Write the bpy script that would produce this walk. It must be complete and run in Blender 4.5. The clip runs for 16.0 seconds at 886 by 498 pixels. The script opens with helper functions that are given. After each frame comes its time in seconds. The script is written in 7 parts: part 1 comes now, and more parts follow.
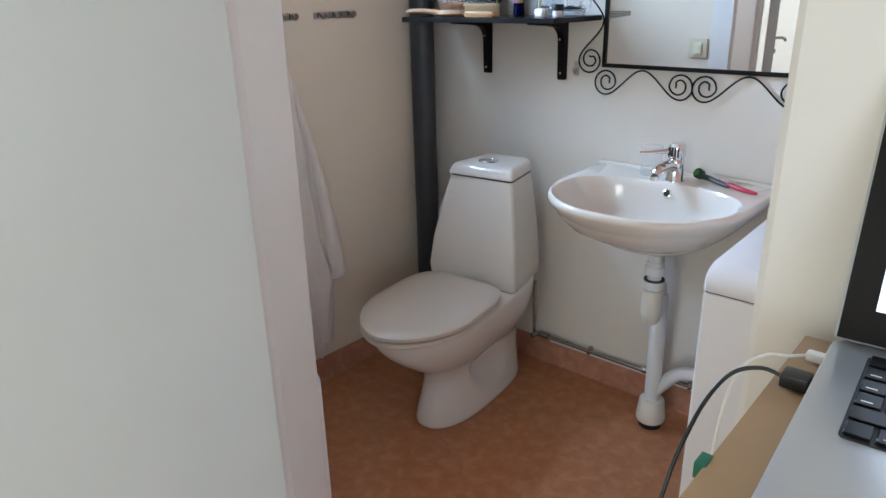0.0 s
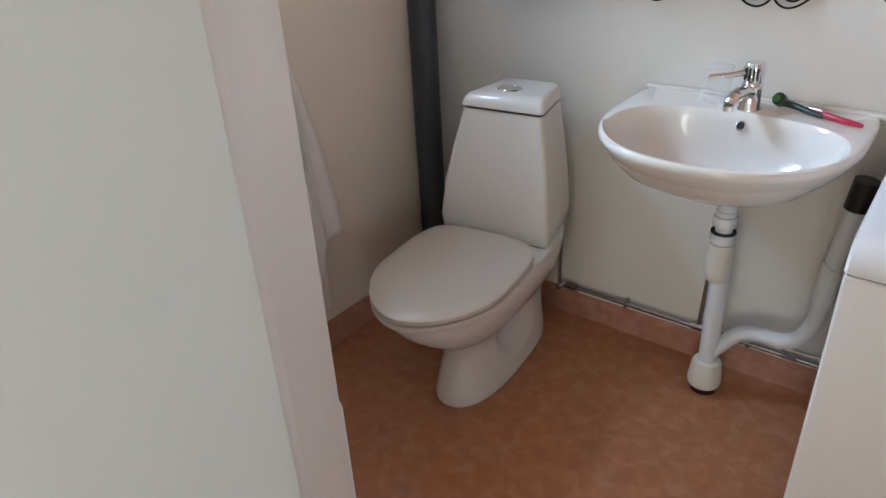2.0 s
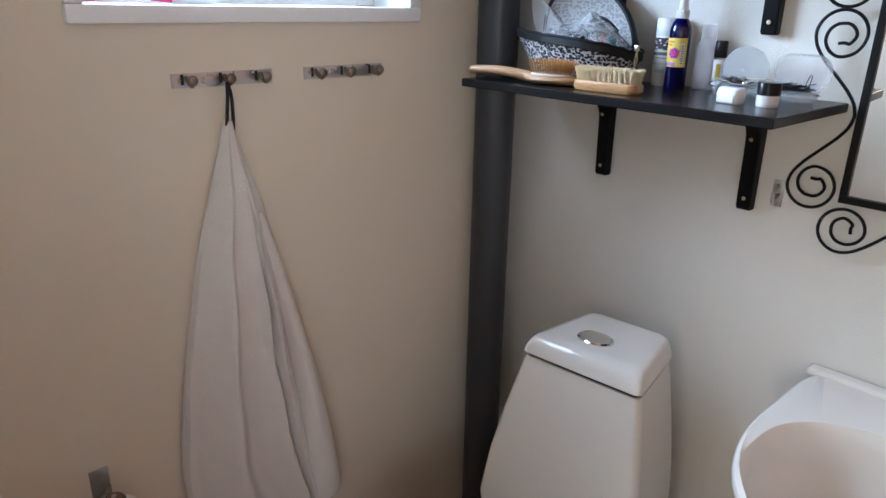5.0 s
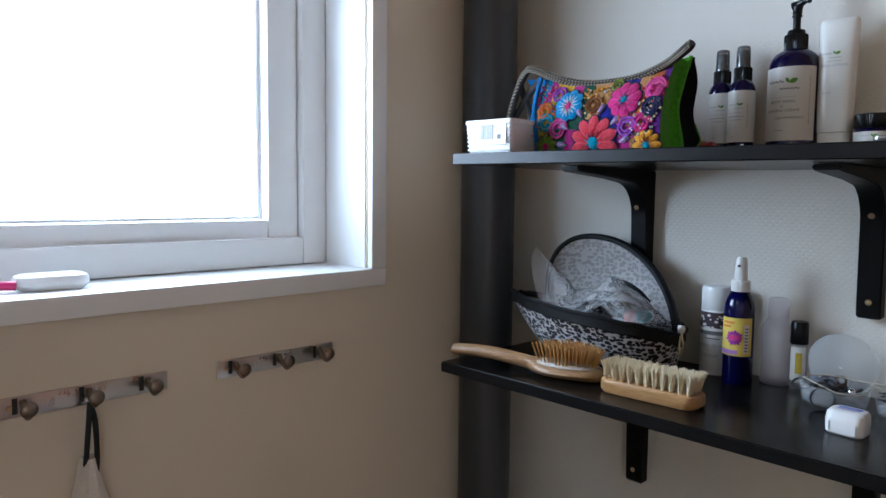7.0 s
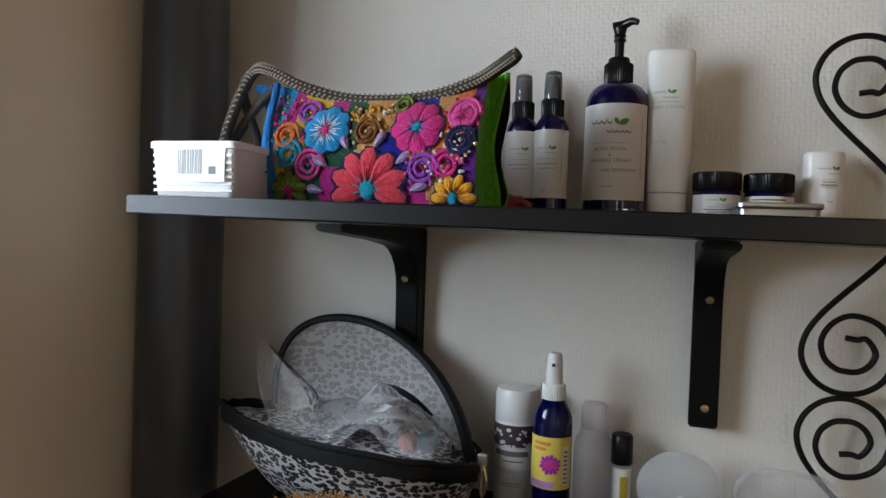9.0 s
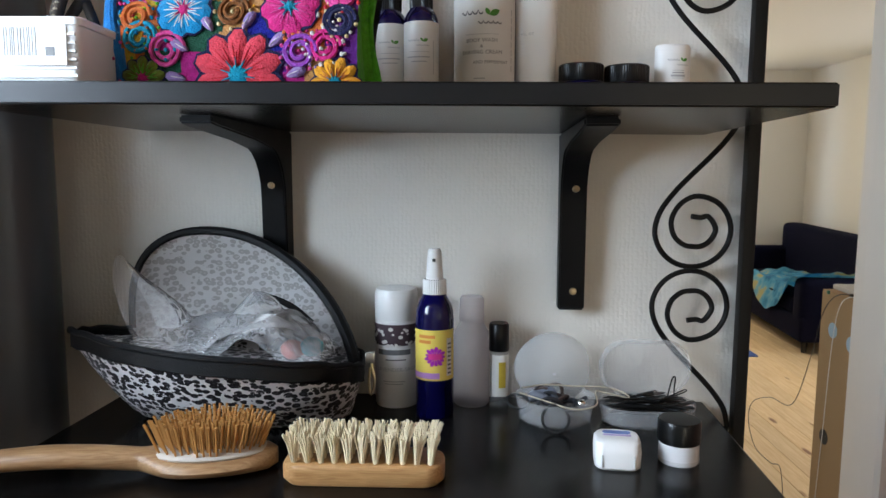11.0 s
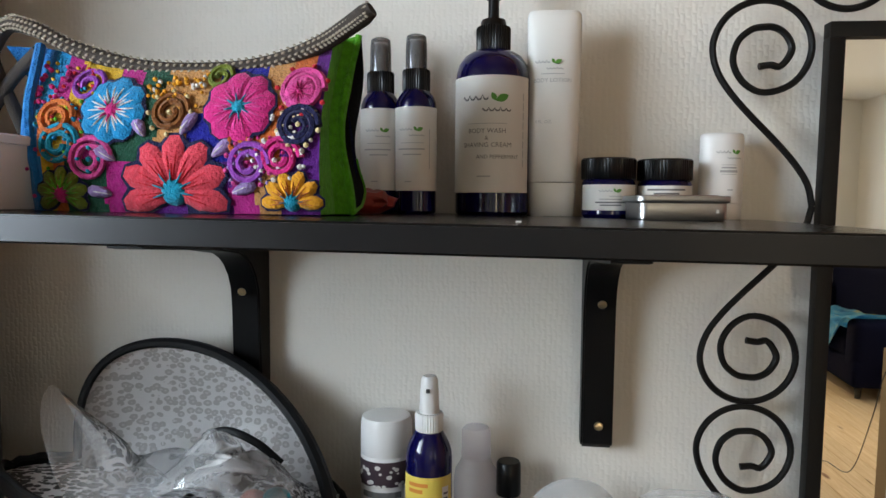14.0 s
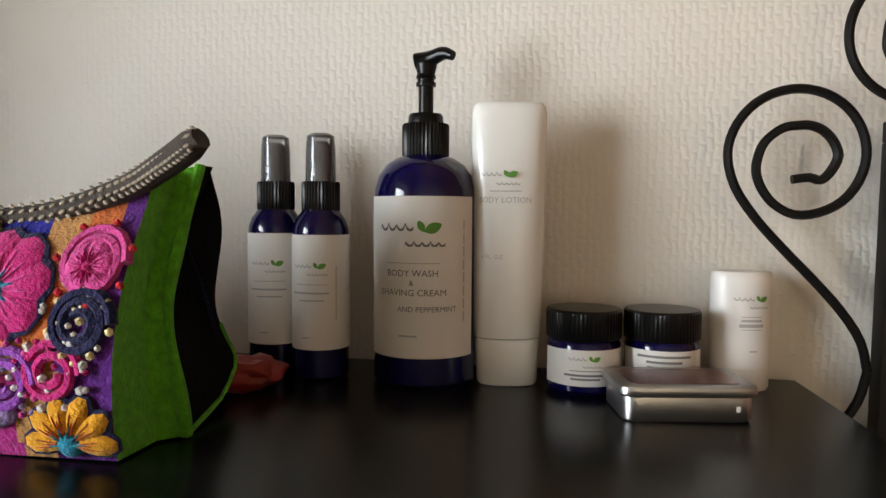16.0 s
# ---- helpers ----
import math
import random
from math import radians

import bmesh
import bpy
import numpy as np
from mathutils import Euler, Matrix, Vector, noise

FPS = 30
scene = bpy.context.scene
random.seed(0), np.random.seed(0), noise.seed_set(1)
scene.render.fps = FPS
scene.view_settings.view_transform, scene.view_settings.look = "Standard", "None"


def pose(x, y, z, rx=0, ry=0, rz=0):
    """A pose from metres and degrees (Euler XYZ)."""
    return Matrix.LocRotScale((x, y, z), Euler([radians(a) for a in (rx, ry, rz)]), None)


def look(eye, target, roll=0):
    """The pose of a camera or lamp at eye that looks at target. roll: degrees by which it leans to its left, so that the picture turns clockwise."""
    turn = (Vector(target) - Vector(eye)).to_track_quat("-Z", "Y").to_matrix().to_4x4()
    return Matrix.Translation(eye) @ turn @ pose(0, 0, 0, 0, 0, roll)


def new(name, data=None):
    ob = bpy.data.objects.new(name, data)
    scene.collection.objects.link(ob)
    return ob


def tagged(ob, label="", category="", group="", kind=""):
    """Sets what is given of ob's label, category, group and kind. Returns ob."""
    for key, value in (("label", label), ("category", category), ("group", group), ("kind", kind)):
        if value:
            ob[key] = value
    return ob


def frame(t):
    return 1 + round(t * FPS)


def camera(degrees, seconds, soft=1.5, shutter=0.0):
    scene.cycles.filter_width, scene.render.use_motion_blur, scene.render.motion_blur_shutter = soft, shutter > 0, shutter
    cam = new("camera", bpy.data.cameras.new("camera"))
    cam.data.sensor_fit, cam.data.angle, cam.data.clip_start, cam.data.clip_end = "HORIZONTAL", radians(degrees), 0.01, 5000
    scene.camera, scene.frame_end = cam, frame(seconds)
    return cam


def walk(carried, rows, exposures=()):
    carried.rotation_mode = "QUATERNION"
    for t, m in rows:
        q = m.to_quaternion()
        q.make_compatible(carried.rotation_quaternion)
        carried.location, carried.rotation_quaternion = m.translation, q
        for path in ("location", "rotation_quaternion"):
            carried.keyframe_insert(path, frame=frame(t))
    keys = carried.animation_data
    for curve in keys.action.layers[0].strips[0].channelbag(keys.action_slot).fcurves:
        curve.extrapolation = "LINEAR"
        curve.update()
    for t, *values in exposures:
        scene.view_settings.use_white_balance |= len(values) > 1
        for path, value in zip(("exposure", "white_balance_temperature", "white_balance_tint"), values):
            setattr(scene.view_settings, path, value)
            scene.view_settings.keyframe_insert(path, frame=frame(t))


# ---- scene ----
cam = camera(65.7, 16.0)
PATH = [
    (0, (0.106, -0.019, 1.331), (-1.136, 1.384, 0.632), -1.3),
    (0.5, (0.02, 0.019, 1.326), (-1.226, 1.387, 0.568), -2.2),
    (1, (-0.096, 0.037, 1.325), (-1.301, 1.406, 0.505), -4.2),
    (1.5, (-0.179, 0.09, 1.31), (-1.315, 1.469, 0.41), -3.3),
    (2, (-0.26, 0.196, 1.322), (-1.364, 1.564, 0.368), -3.0),
    (2.5, (-0.308, 0.328, 1.333), (-1.485, 1.629, 0.373), -1.9),
    (3, (-0.373, 0.428, 1.341), (-1.604, 1.671, 0.372), -1.3),
    (3.5, (-0.457, 0.529, 1.334), (-1.675, 1.765, 0.341), -1.7),
    (4, (-0.499, 0.611, 1.348), (-1.713, 1.856, 0.361), -1.7),
    (4.5, (-0.574, 0.668, 1.377), (-1.856, 1.967, 0.563), 0.7),
    (5, (-0.614, 0.766, 1.395), (-1.992, 2.048, 0.718), 1.1),
    (5.2, (-0.611, 0.824, 1.416), (-2.055, 2.077, 0.828), 1.4),
    (7.3, (-0.96, 1.072, 1.495), (-2.362, 2.493, 1.374), 0.4),
    (7.5, (-0.993, 1.103, 1.483), (-2.367, 2.553, 1.382), 0.8),
    (8, (-1.079, 1.209, 1.504), (-2.226, 2.846, 1.433), 2.0),
    (8.5, (-1.12, 1.264, 1.514), (-2.054, 3.032, 1.487), 2.7),
    (9, (-1.148, 1.273, 1.526), (-1.796, 3.165, 1.483), 2.0),
    (9.5, (-1.176, 1.274, 1.522), (-1.591, 3.23, 1.461), 1.2),
    (10, (-1.192, 1.275, 1.505), (-1.464, 3.254, 1.416), 0.7),
    (10.2, (-1.194, 1.271, 1.502), (-1.434, 3.253, 1.377), 0.5),
    (12.3, (-1.195, 1.282, 1.463), (-1.303, 3.263, 1.215), -0.2),
    (12.5, (-1.189, 1.29, 1.466), (-1.308, 3.27, 1.209), -0.3),
    (13, (-1.187, 1.322, 1.483), (-1.351, 3.3, 1.232), 0.1),
    (13.5, (-1.184, 1.356, 1.52), (-1.399, 3.336, 1.335), -0.3),
    (14, (-1.173, 1.39, 1.555), (-1.436, 3.367, 1.417), 0.4),
    (14.5, (-1.167, 1.424, 1.59), (-1.485, 3.394, 1.452), 0.9),
    (15, (-1.157, 1.471, 1.615), (-1.5, 3.436, 1.475), 1.2),
    (15.5, (-1.144, 1.51, 1.635), (-1.49, 3.476, 1.499), 0.3),
    (16, (-1.143, 1.546, 1.64), (-1.419, 3.524, 1.53), 0.4),
]
# seconds, stops, kelvin, tint: the camera's own exposure and white balance
EXPOSURES = [(0, 0.16, 4900, 7), (2.0, 0.08, 5100, 8), (3.0, -0.06, 5300, 9), (4.0, 0.03, 5150, 9), (5.0, 0.13, 5150, 10), (7.3, -1.00, 5500, 10), (8.5, -1.14, 5950, 11), (9.0, -1.10, 6200, 11),
             (10.2, -0.56, 6000, 11), (12.3, -0.54, 5900, 10), (13.0, -0.54, 5800, 10), (14.0, -0.64, 6300, 10), (15.0, -0.68, 7150, 13), (16.0, -0.66, 7000, 13)]
walk(cam, [(t, look(eye, target, roll)) for t, eye, target, roll in PATH], EXPOSURES)

# ---- world, sun and window light ----
world = bpy.data.worlds.new("sky")
scene.world = world
world.use_nodes = True
wn = world.node_tree.nodes
sky = wn.new("ShaderNodeTexSky")
sky.sky_type, sky.sun_disc = "NISHITA", False
sky.sun_elevation, sky.sun_rotation = radians(38), radians(150)
world.node_tree.links.new(sky.outputs[0], wn["Background"].inputs[0])
wn["Background"].inputs[1].default_value = 0.12


def area_lamp(name, eye, target, w, h, watts, colour):
    d = bpy.data.lights.new(name, "AREA")
    d.shape, d.size, d.size_y, d.energy, d.color = "RECTANGLE", w, h, watts, colour
    ob = new(name, d)
    ob.matrix_world = look(eye, target)
    return ob


sun_data = bpy.data.lights.new("sun", "SUN")
sun_data.energy, sun_data.angle, sun_data.color = 0.8, radians(12), (1.0, 0.95, 0.88)
sun = new("sun", sun_data)
sun.matrix_world = look((6.0, -3.0, 5.0), (0, 0, 0))
glow = bpy.data.materials.new("overcast_sky_glow")
glow.use_nodes = True
gb = glow.node_tree.nodes["Principled BSDF"]
gb.inputs["Base Color"].default_value = (0, 0, 0, 1)
gb.inputs["Emission Color"].default_value, gb.inputs["Emission Strength"].default_value = (0.88, 0.95, 1.0, 1), 14.0
window_light = area_lamp("window_daylight", (-1.832, 1.365, 1.661), (-1.0, 1.365, 1.661), 0.40, 0.41, 14, (0.78, 0.90, 1.0))
window_light.data.spread = radians(152)
# East window is unseen; assumed from daylight that enters through the doorway.
area_lamp("room_daylight", (2.57, -1.70, 1.55), (0.6, -2.0, 0.45), 2.6, 1.3, 48, (1.0, 0.95, 0.84))
# Added lamp: brightens the shelf wall through the doorway; south window is made up.
area_lamp("added_south_fill", (0.55, -4.88, 1.55), (-0.45, 0.65, 0.75), 1.1, 1.3, 58, (1.0, 0.84, 0.58))

# ---- materials ----


def material(name, rough=0.5, metal=0.0):
    m = bpy.data.materials.new(name)
    m.use_nodes = True
    b = m.node_tree.nodes["Principled BSDF"]
    b.inputs["Roughness"].default_value, b.inputs["Metallic"].default_value = rough, metal
    return m, m.node_tree.nodes, m.node_tree.links, b


def mixed(nodes, links, fac, a, b):
    n = nodes.new("ShaderNodeMix")
    n.data_type = "RGBA"
    links.new(fac, n.inputs[0])
    for k, c in ((6, a), (7, b)):
        if isinstance(c, tuple):
            n.inputs[k].default_value = (*c, 1)
        else:
            links.new(c, n.inputs[k])
    return n.outputs[2]


def ramp(nodes, links, fac, stops):
    n = nodes.new("ShaderNodeValToRGB")
    links.new(fac, n.inputs[0])
    el = n.color_ramp.elements
    while len(el) < len(stops):
        el.new(0.5)
    for e, (p, c) in zip(el, stops):
        e.position, e.color = p, (*c, 1)
    return n.outputs[0]


def coords(nodes, links, scale=(1, 1, 1), kind="Object"):
    t, mp = nodes.new("ShaderNodeTexCoord"), nodes.new("ShaderNodeMapping")
    links.new(t.outputs[kind], mp.inputs[0])
    mp.inputs["Scale"].default_value = scale
    return mp.outputs[0]


def noise_tex(nodes, links, vec, scale, detail=4.0, rough=0.55):
    n = nodes.new("ShaderNodeTexNoise")
    links.new(vec, n.inputs["Vector"])
    n.inputs["Scale"].default_value, n.inputs["Detail"].default_value, n.inputs["Roughness"].default_value = scale, detail, rough
    return n.outputs[0]


def bumped(nodes, links, bsdf, height, strength, dist):
    n = nodes.new("ShaderNodeBump")
    n.inputs["Strength"].default_value, n.inputs["Distance"].default_value = strength, dist
    links.new(height, n.inputs["Height"])
    links.new(n.outputs[0], bsdf.inputs["Normal"])


def plain(name, colour, rough=0.5, metal=0.0, vary=0.08, scale=12.0, bump=0.0, bump_scale=200.0, kind="Object", stretch=(1, 1, 1), spec=0.5):
    """A surface with two scales of mottling, uneven gloss and fine relief."""
    m, n, l, b = material(name, rough, metal)
    v = coords(n, l, stretch, kind)
    big, fine = noise_tex(n, l, v, scale), noise_tex(n, l, v, scale * 14, 2.0)
    dark = tuple(c * (1 - vary) for c in colour)
    light = tuple(min(1.0, c * (1 + vary * 0.7)) for c in colour)
    first = mixed(n, l, big, dark, light)
    out = mixed(n, l, fine, first, colour)
    l.new(out, b.inputs["Base Color"])
    r = n.new("ShaderNodeMapRange")
    l.new(big, r.inputs[0])
    r.inputs[3].default_value, r.inputs[4].default_value = max(0.02, rough * 0.9), min(1.0, rough * 1.1)
    l.new(r.outputs[0], b.inputs["Roughness"])
    b.inputs["Specular IOR Level"].default_value = spec
    if bump:
        bumped(n, l, b, noise_tex(n, l, v, bump_scale, 3.0), 0.6, bump)
    return m


def wallpaper_material():
    """White painted woven wallpaper: small upright dashes in relief, softly stained paint."""
    m, n, l, b = material("painted_woven_wallpaper", 0.62)
    t = n.new("ShaderNodeTexCoord")
    sep, com = n.new("ShaderNodeSeparateXYZ"), n.new("ShaderNodeCombineXYZ")
    l.new(t.outputs["Object"], sep.inputs[0])
    add = n.new("ShaderNodeMath")
    l.new(sep.outputs[0], add.inputs[0]), l.new(sep.outputs[1], add.inputs[1])
    wob = noise_tex(n, l, t.outputs["Object"], 60, 2.0)
    shift = n.new("ShaderNodeMath")
    shift.operation = "MULTIPLY_ADD"
    l.new(wob, shift.inputs[0])
    shift.inputs[1].default_value = 0.007
    l.new(add.outputs[0], shift.inputs[2])
    l.new(sep.outputs[2], com.inputs[0]), l.new(shift.outputs[0], com.inputs[1])
    br = n.new("ShaderNodeTexBrick")
    l.new(com.outputs[0], br.inputs["Vector"])
    br.inputs["Scale"].default_value = 1.0
    br.inputs["Brick Width"].default_value, br.inputs["Row Height"].default_value = 0.0088, 0.0046
    br.inputs["Mortar Size"].default_value, br.inputs["Mortar Smooth"].default_value = 0.0020, 1.0
    br.inputs["Color1"].default_value, br.inputs["Color2"].default_value = (1, 1, 1, 1), (0.45, 0.45, 0.45, 1)
    br.inputs["Mortar"].default_value = (0, 0, 0, 1)
    mp = n.new("ShaderNodeMapping")
    l.new(t.outputs["Object"], mp.inputs[0])
    mp.inputs["Scale"].default_value = (1, 1, 0.45)
    grain = noise_tex(n, l, mp.outputs[0], 230, 2.0)
    soft = n.new("ShaderNodeMath")
    soft.operation, soft.inputs[1].default_value = "MULTIPLY", 0.6
    l.new(noise_tex(n, l, t.outputs["Object"], 30, 2.0), soft.inputs[0])
    mx = mixed(n, l, soft.outputs[0], br.outputs[0], grain)
    bumped(n, l, b, mx, 0.34, 0.0011)
    big = noise_tex(n, l, t.outputs["Object"], 2.2, 4.0)
    l.new(mixed(n, l, big, (0.70, 0.66, 0.59), (0.77, 0.735, 0.67)), b.inputs["Base Color"])
    return m


def lino_material(name, a, b_, c):
    """Marbled linoleum: smeared flecks of three tones under a worn satin polish."""
    m, n, l, b = material(name, 0.38)
    v = coords(n, l)
    w = n.new("ShaderNodeTexNoise")
    l.new(v, w.inputs["Vector"])
    w.inputs["Scale"].default_value, w.inputs["Detail"].default_value, w.inputs["Distortion"].default_value = 24, 5, 0.5
    w2 = noise_tex(n, l, v, 6, 5.0)
    fleck = ramp(n, l, w.outputs[0], [(0.34, a), (0.52, b_), (0.66, c)])
    worn = mixed(n, l, w2, tuple(x * 0.8 for x in b_), b_)
    mx = n.new("ShaderNodeMix")
    mx.data_type, mx.inputs[0].default_value = "RGBA", 0.66
    l.new(worn, mx.inputs[6]), l.new(fleck, mx.inputs[7])
    l.new(mx.outputs[2], b.inputs["Base Color"])
    r = n.new("ShaderNodeMapRange")
    l.new(w2, r.inputs[0])
    r.inputs[3].default_value, r.inputs[4].default_value = 0.28, 0.52
    l.new(r.outputs[0], b.inputs["Roughness"])
    bumped(n, l, b, noise_tex(n, l, v, 160, 3.0), 0.35, 0.0006)
    return m


def wood_material(name, a, b_, rough=0.45, stretch=(1, 14, 14), scale=9.0, knots=False):
    m, n, l, b = material(name, rough)
    v = coords(n, l, stretch)
    info = n.new("ShaderNodeObjectInfo")
    off = n.new("ShaderNodeVectorMath")
    sc = n.new("ShaderNodeVectorMath")
    sc.operation, sc.inputs[3].default_value = "SCALE", 9.0
    com = n.new("ShaderNodeCombineXYZ")
    for k in range(3):
        l.new(info.outputs["Random"], com.inputs[k])
    l.new(com.outputs[0], sc.inputs[0])
    l.new(v, off.inputs[0]), l.new(sc.outputs[0], off.inputs[1])
    g = n.new("ShaderNodeTexNoise")
    l.new(off.outputs[0], g.inputs["Vector"])
    g.inputs["Scale"].default_value, g.inputs["Detail"].default_value, g.inputs["Distortion"].default_value = scale, 6, 0.8
    col = ramp(n, l, g.outputs[0], [(0.32, a), (0.68, b_)])
    tone = mixed(n, l, info.outputs["Random"], (0.86, 0.86, 0.86), (1.08, 1.06, 1.02))
    mul = n.new("ShaderNodeMix")
    mul.data_type, mul.blend_type, mul.inputs[0].default_value = "RGBA", "MULTIPLY", 1.0
    l.new(col, mul.inputs[6]), l.new(tone, mul.inputs[7])
    out = mul.outputs[2]
    if knots:
        vo = n.new("ShaderNodeTexVoronoi")
        kv = n.new("ShaderNodeVectorMath")
        l.new(coords(n, l, (7, 2.2, 1)), kv.inputs[0]), l.new(sc.outputs[0], kv.inputs[1])
        l.new(kv.outputs[0], vo.inputs["Vector"])
        vo.inputs["Scale"].default_value = 1.0
        k = ramp(n, l, vo.outputs["Distance"], [(0.07, (0, 0, 0)), (0.13, (1, 1, 1))])
        out = mixed(n, l, k, (0.22, 0.09, 0.035), out)
    l.new(out, b.inputs["Base Color"])
    bumped(n, l, b, g.outputs[0], 0.3, 0.0006)
    return m


def glass_material(name, colour=(1, 1, 1), rough=0.02, clear=0.85, ior=1.45):
    """Thin clear material: mostly see-through, with gloss that grows at grazing angles."""
    m, n, l, b = material(name, rough)
    b.inputs["Base Color"].default_value = (*colour, 1)
    b.inputs["IOR"].default_value = ior
    tr = n.new("ShaderNodeBsdfTransparent")
    tr.inputs[0].default_value = (*colour, 1)
    gl = n.new("ShaderNodeBsdfGlossy")
    gl.inputs["Roughness"].default_value = rough
    fr = n.new("ShaderNodeFresnel")
    fr.inputs[0].default_value = ior
    m1, m2 = n.new("ShaderNodeMixShader"), n.new("ShaderNodeMixShader")
    m1.inputs[0].default_value = 1 - clear
    l.new(tr.outputs[0], m1.inputs[1]), l.new(b.outputs[0], m1.inputs[2])
    l.new(fr.outputs[0], m2.inputs[0])
    l.new(m1.outputs[0], m2.inputs[1]), l.new(gl.outputs[0], m2.inputs[2])
    l.new(m2.outputs[0], n["Material Output"].inputs[0])
    return m


def frosted_material(name, colour, clear, rough=0.3):
    """Milky plastic: part see-through, part scattering to both sides, with a soft sheen."""
    m, n, l, b = material(name, rough)
    b.inputs["Base Color"].default_value = (*colour, 1)
    b.inputs["Specular IOR Level"].default_value = 0.3
    tr, tl = n.new("ShaderNodeBsdfTransparent"), n.new("ShaderNodeBsdfTranslucent")
    tl.inputs[0].default_value = (*colour, 1)
    m1, m2 = n.new("ShaderNodeMixShader"), n.new("ShaderNodeMixShader")
    m1.inputs[0].default_value, m2.inputs[0].default_value = 0.5, clear
    l.new(b.outputs[0], m1.inputs[1]), l.new(tl.outputs[0], m1.inputs[2])
    l.new(m1.outputs[0], m2.inputs[1]), l.new(tr.outputs[0], m2.inputs[2])
    l.new(m2.outputs[0], n["Material Output"].inputs[0])
    return m


WALL = wallpaper_material()
SMOOTH_WALL = plain("smooth_white_wall_paint", (0.80, 0.79, 0.76), 0.55, 0, 0.05, 1.6, 0.0004, 90)
CREAM_WALL = plain("cream_wall_paint", (0.76, 0.67, 0.53), 0.55, 0, 0.06, 1.6, 0.0004, 90)
CEIL = plain("white_ceiling_paint", (0.82, 0.82, 0.80), 0.7, 0, 0.04, 2, 0.0004, 120)
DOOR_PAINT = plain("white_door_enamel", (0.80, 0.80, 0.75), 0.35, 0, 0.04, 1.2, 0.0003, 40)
TRIM_PAINT = plain("white_trim_enamel", (0.73, 0.70, 0.65), 0.34, 0, 0.05, 5, 0.0004, 60)
WINDOW_PAINT = plain("white_window_enamel", (0.88, 0.88, 0.87), 0.35, 0, 0.05, 8, 0.0003, 80)
LINO = lino_material("brown_marbled_linoleum", (0.40, 0.160, 0.066), (0.47, 0.205, 0.090), (0.55, 0.275, 0.145))
LINO_BASE = lino_material("pinkish_marbled_linoleum", (0.36, 0.16, 0.095), (0.43, 0.21, 0.13), (0.52, 0.29, 0.20))
CERAMIC = plain("white_glazed_ceramic", (0.78, 0.735, 0.665), 0.09, 0, 0.03, 3, 0.0001, 20)
SEAT = plain("white_seat_plastic", (0.61, 0.535, 0.44), 0.33, 0, 0.03, 4)
PIPE_GREY = plain("grey_painted_pipe", (0.042, 0.045, 0.051), 0.36, 0, 0.15, 10, 0.0004, 60)
SHELF_BLACK = plain("black_shelf_laminate", (0.0045, 0.0040, 0.0038), 0.24, 0, 0.06, 9, spec=0.20)
BRACKET_BLACK = plain("black_bracket_lacquer", (0.0042, 0.0042, 0.0046), 0.42, 0, 0.2, 40, 0.0002, 300, spec=0.14)
IRON = plain("black_wrought_iron", (0.0045, 0.0042, 0.0042), 0.5, 0.0, 0.25, 60, 0.0003, 200, spec=0.2)
CHROME = plain("polished_chrome", (0.78, 0.79, 0.80), 0.08, 1.0, 0.04, 20)
STEEL = plain("brushed_steel", (0.55, 0.53, 0.50), 0.28, 1.0, 0.15, 40)
HOOK_STEEL = plain("worn_dark_steel", (0.26, 0.21, 0.17), 0.35, 1.0, 0.25, 60)
PIPE_CHROME = plain("dull_chrome_pipe", (0.45, 0.45, 0.45), 0.25, 1.0, 0.2, 60)
BRASS = plain("brass_screw", (0.62, 0.50, 0.30), 0.3, 1.0, 0.1, 60)
WHITE_PLASTIC = plain("white_plastic", (0.80, 0.79, 0.77), 0.3, 0, 0.03, 10)
CREAM_PLASTIC = plain("cream_drain_plastic", (0.74, 0.71, 0.63), 0.35, 0, 0.04, 10)
DRAIN_PLASTIC = plain("white_drain_pipe_plastic", (0.76, 0.77, 0.78), 0.32, 0, 0.04, 10)
WASHER_WHITE = plain("white_appliance_enamel", (0.80, 0.79, 0.79), 0.26, 0, 0.02, 3)
DARK = plain("dark_gap", (0.02, 0.02, 0.02), 0.6)
BLACK_PLASTIC = plain("black_plastic", (0.012, 0.012, 0.012), 0.3, 0, 0.15, 30)
CARDBOARD = plain("brown_cardboard", (0.36, 0.235, 0.115), 0.75, 0, 0.1, 8, 0.0005, 150)
PINE = wood_material("pine_floorboards", (0.66, 0.46, 0.24), (0.82, 0.63, 0.39), 0.4, (14, 1, 14), 5.0, True)
PANEL = wood_material("warm_bounce_pine", (0.44, 0.24, 0.09), (0.56, 0.33, 0.14), 0.4, (1, 14, 14), 6.0)
GLASS = glass_material("window_glass", (1, 1, 1), 0.01, 0.97)
TUMBLER = frosted_material("clear_tumbler_glass", (0.88, 0.92, 0.94), 0.84, 0.08)
mir, mn, ml, mb = material("mirror_silver", 0.01, 1.0)
mb.inputs["Base Color"].default_value = (0.90, 0.91, 0.91, 1)
MIRROR = mir

# ---- mesh helpers ----


def part(name, bm, mat, parent=None, label="", smooth=True):
    me = bpy.data.meshes.new(name)
    bm.to_mesh(me)
    bm.free()
    for mm in mat if isinstance(mat, (list, tuple)) else (mat,):
        me.materials.append(mm)
    if smooth:
        for p in me.polygons:
            p.use_smooth = True
        me.set_sharp_from_angle(angle=radians(38))
    ob = new(name, me)
    if parent:
        ob.parent = parent
    if label:
        ob["label"] = label
    return ob


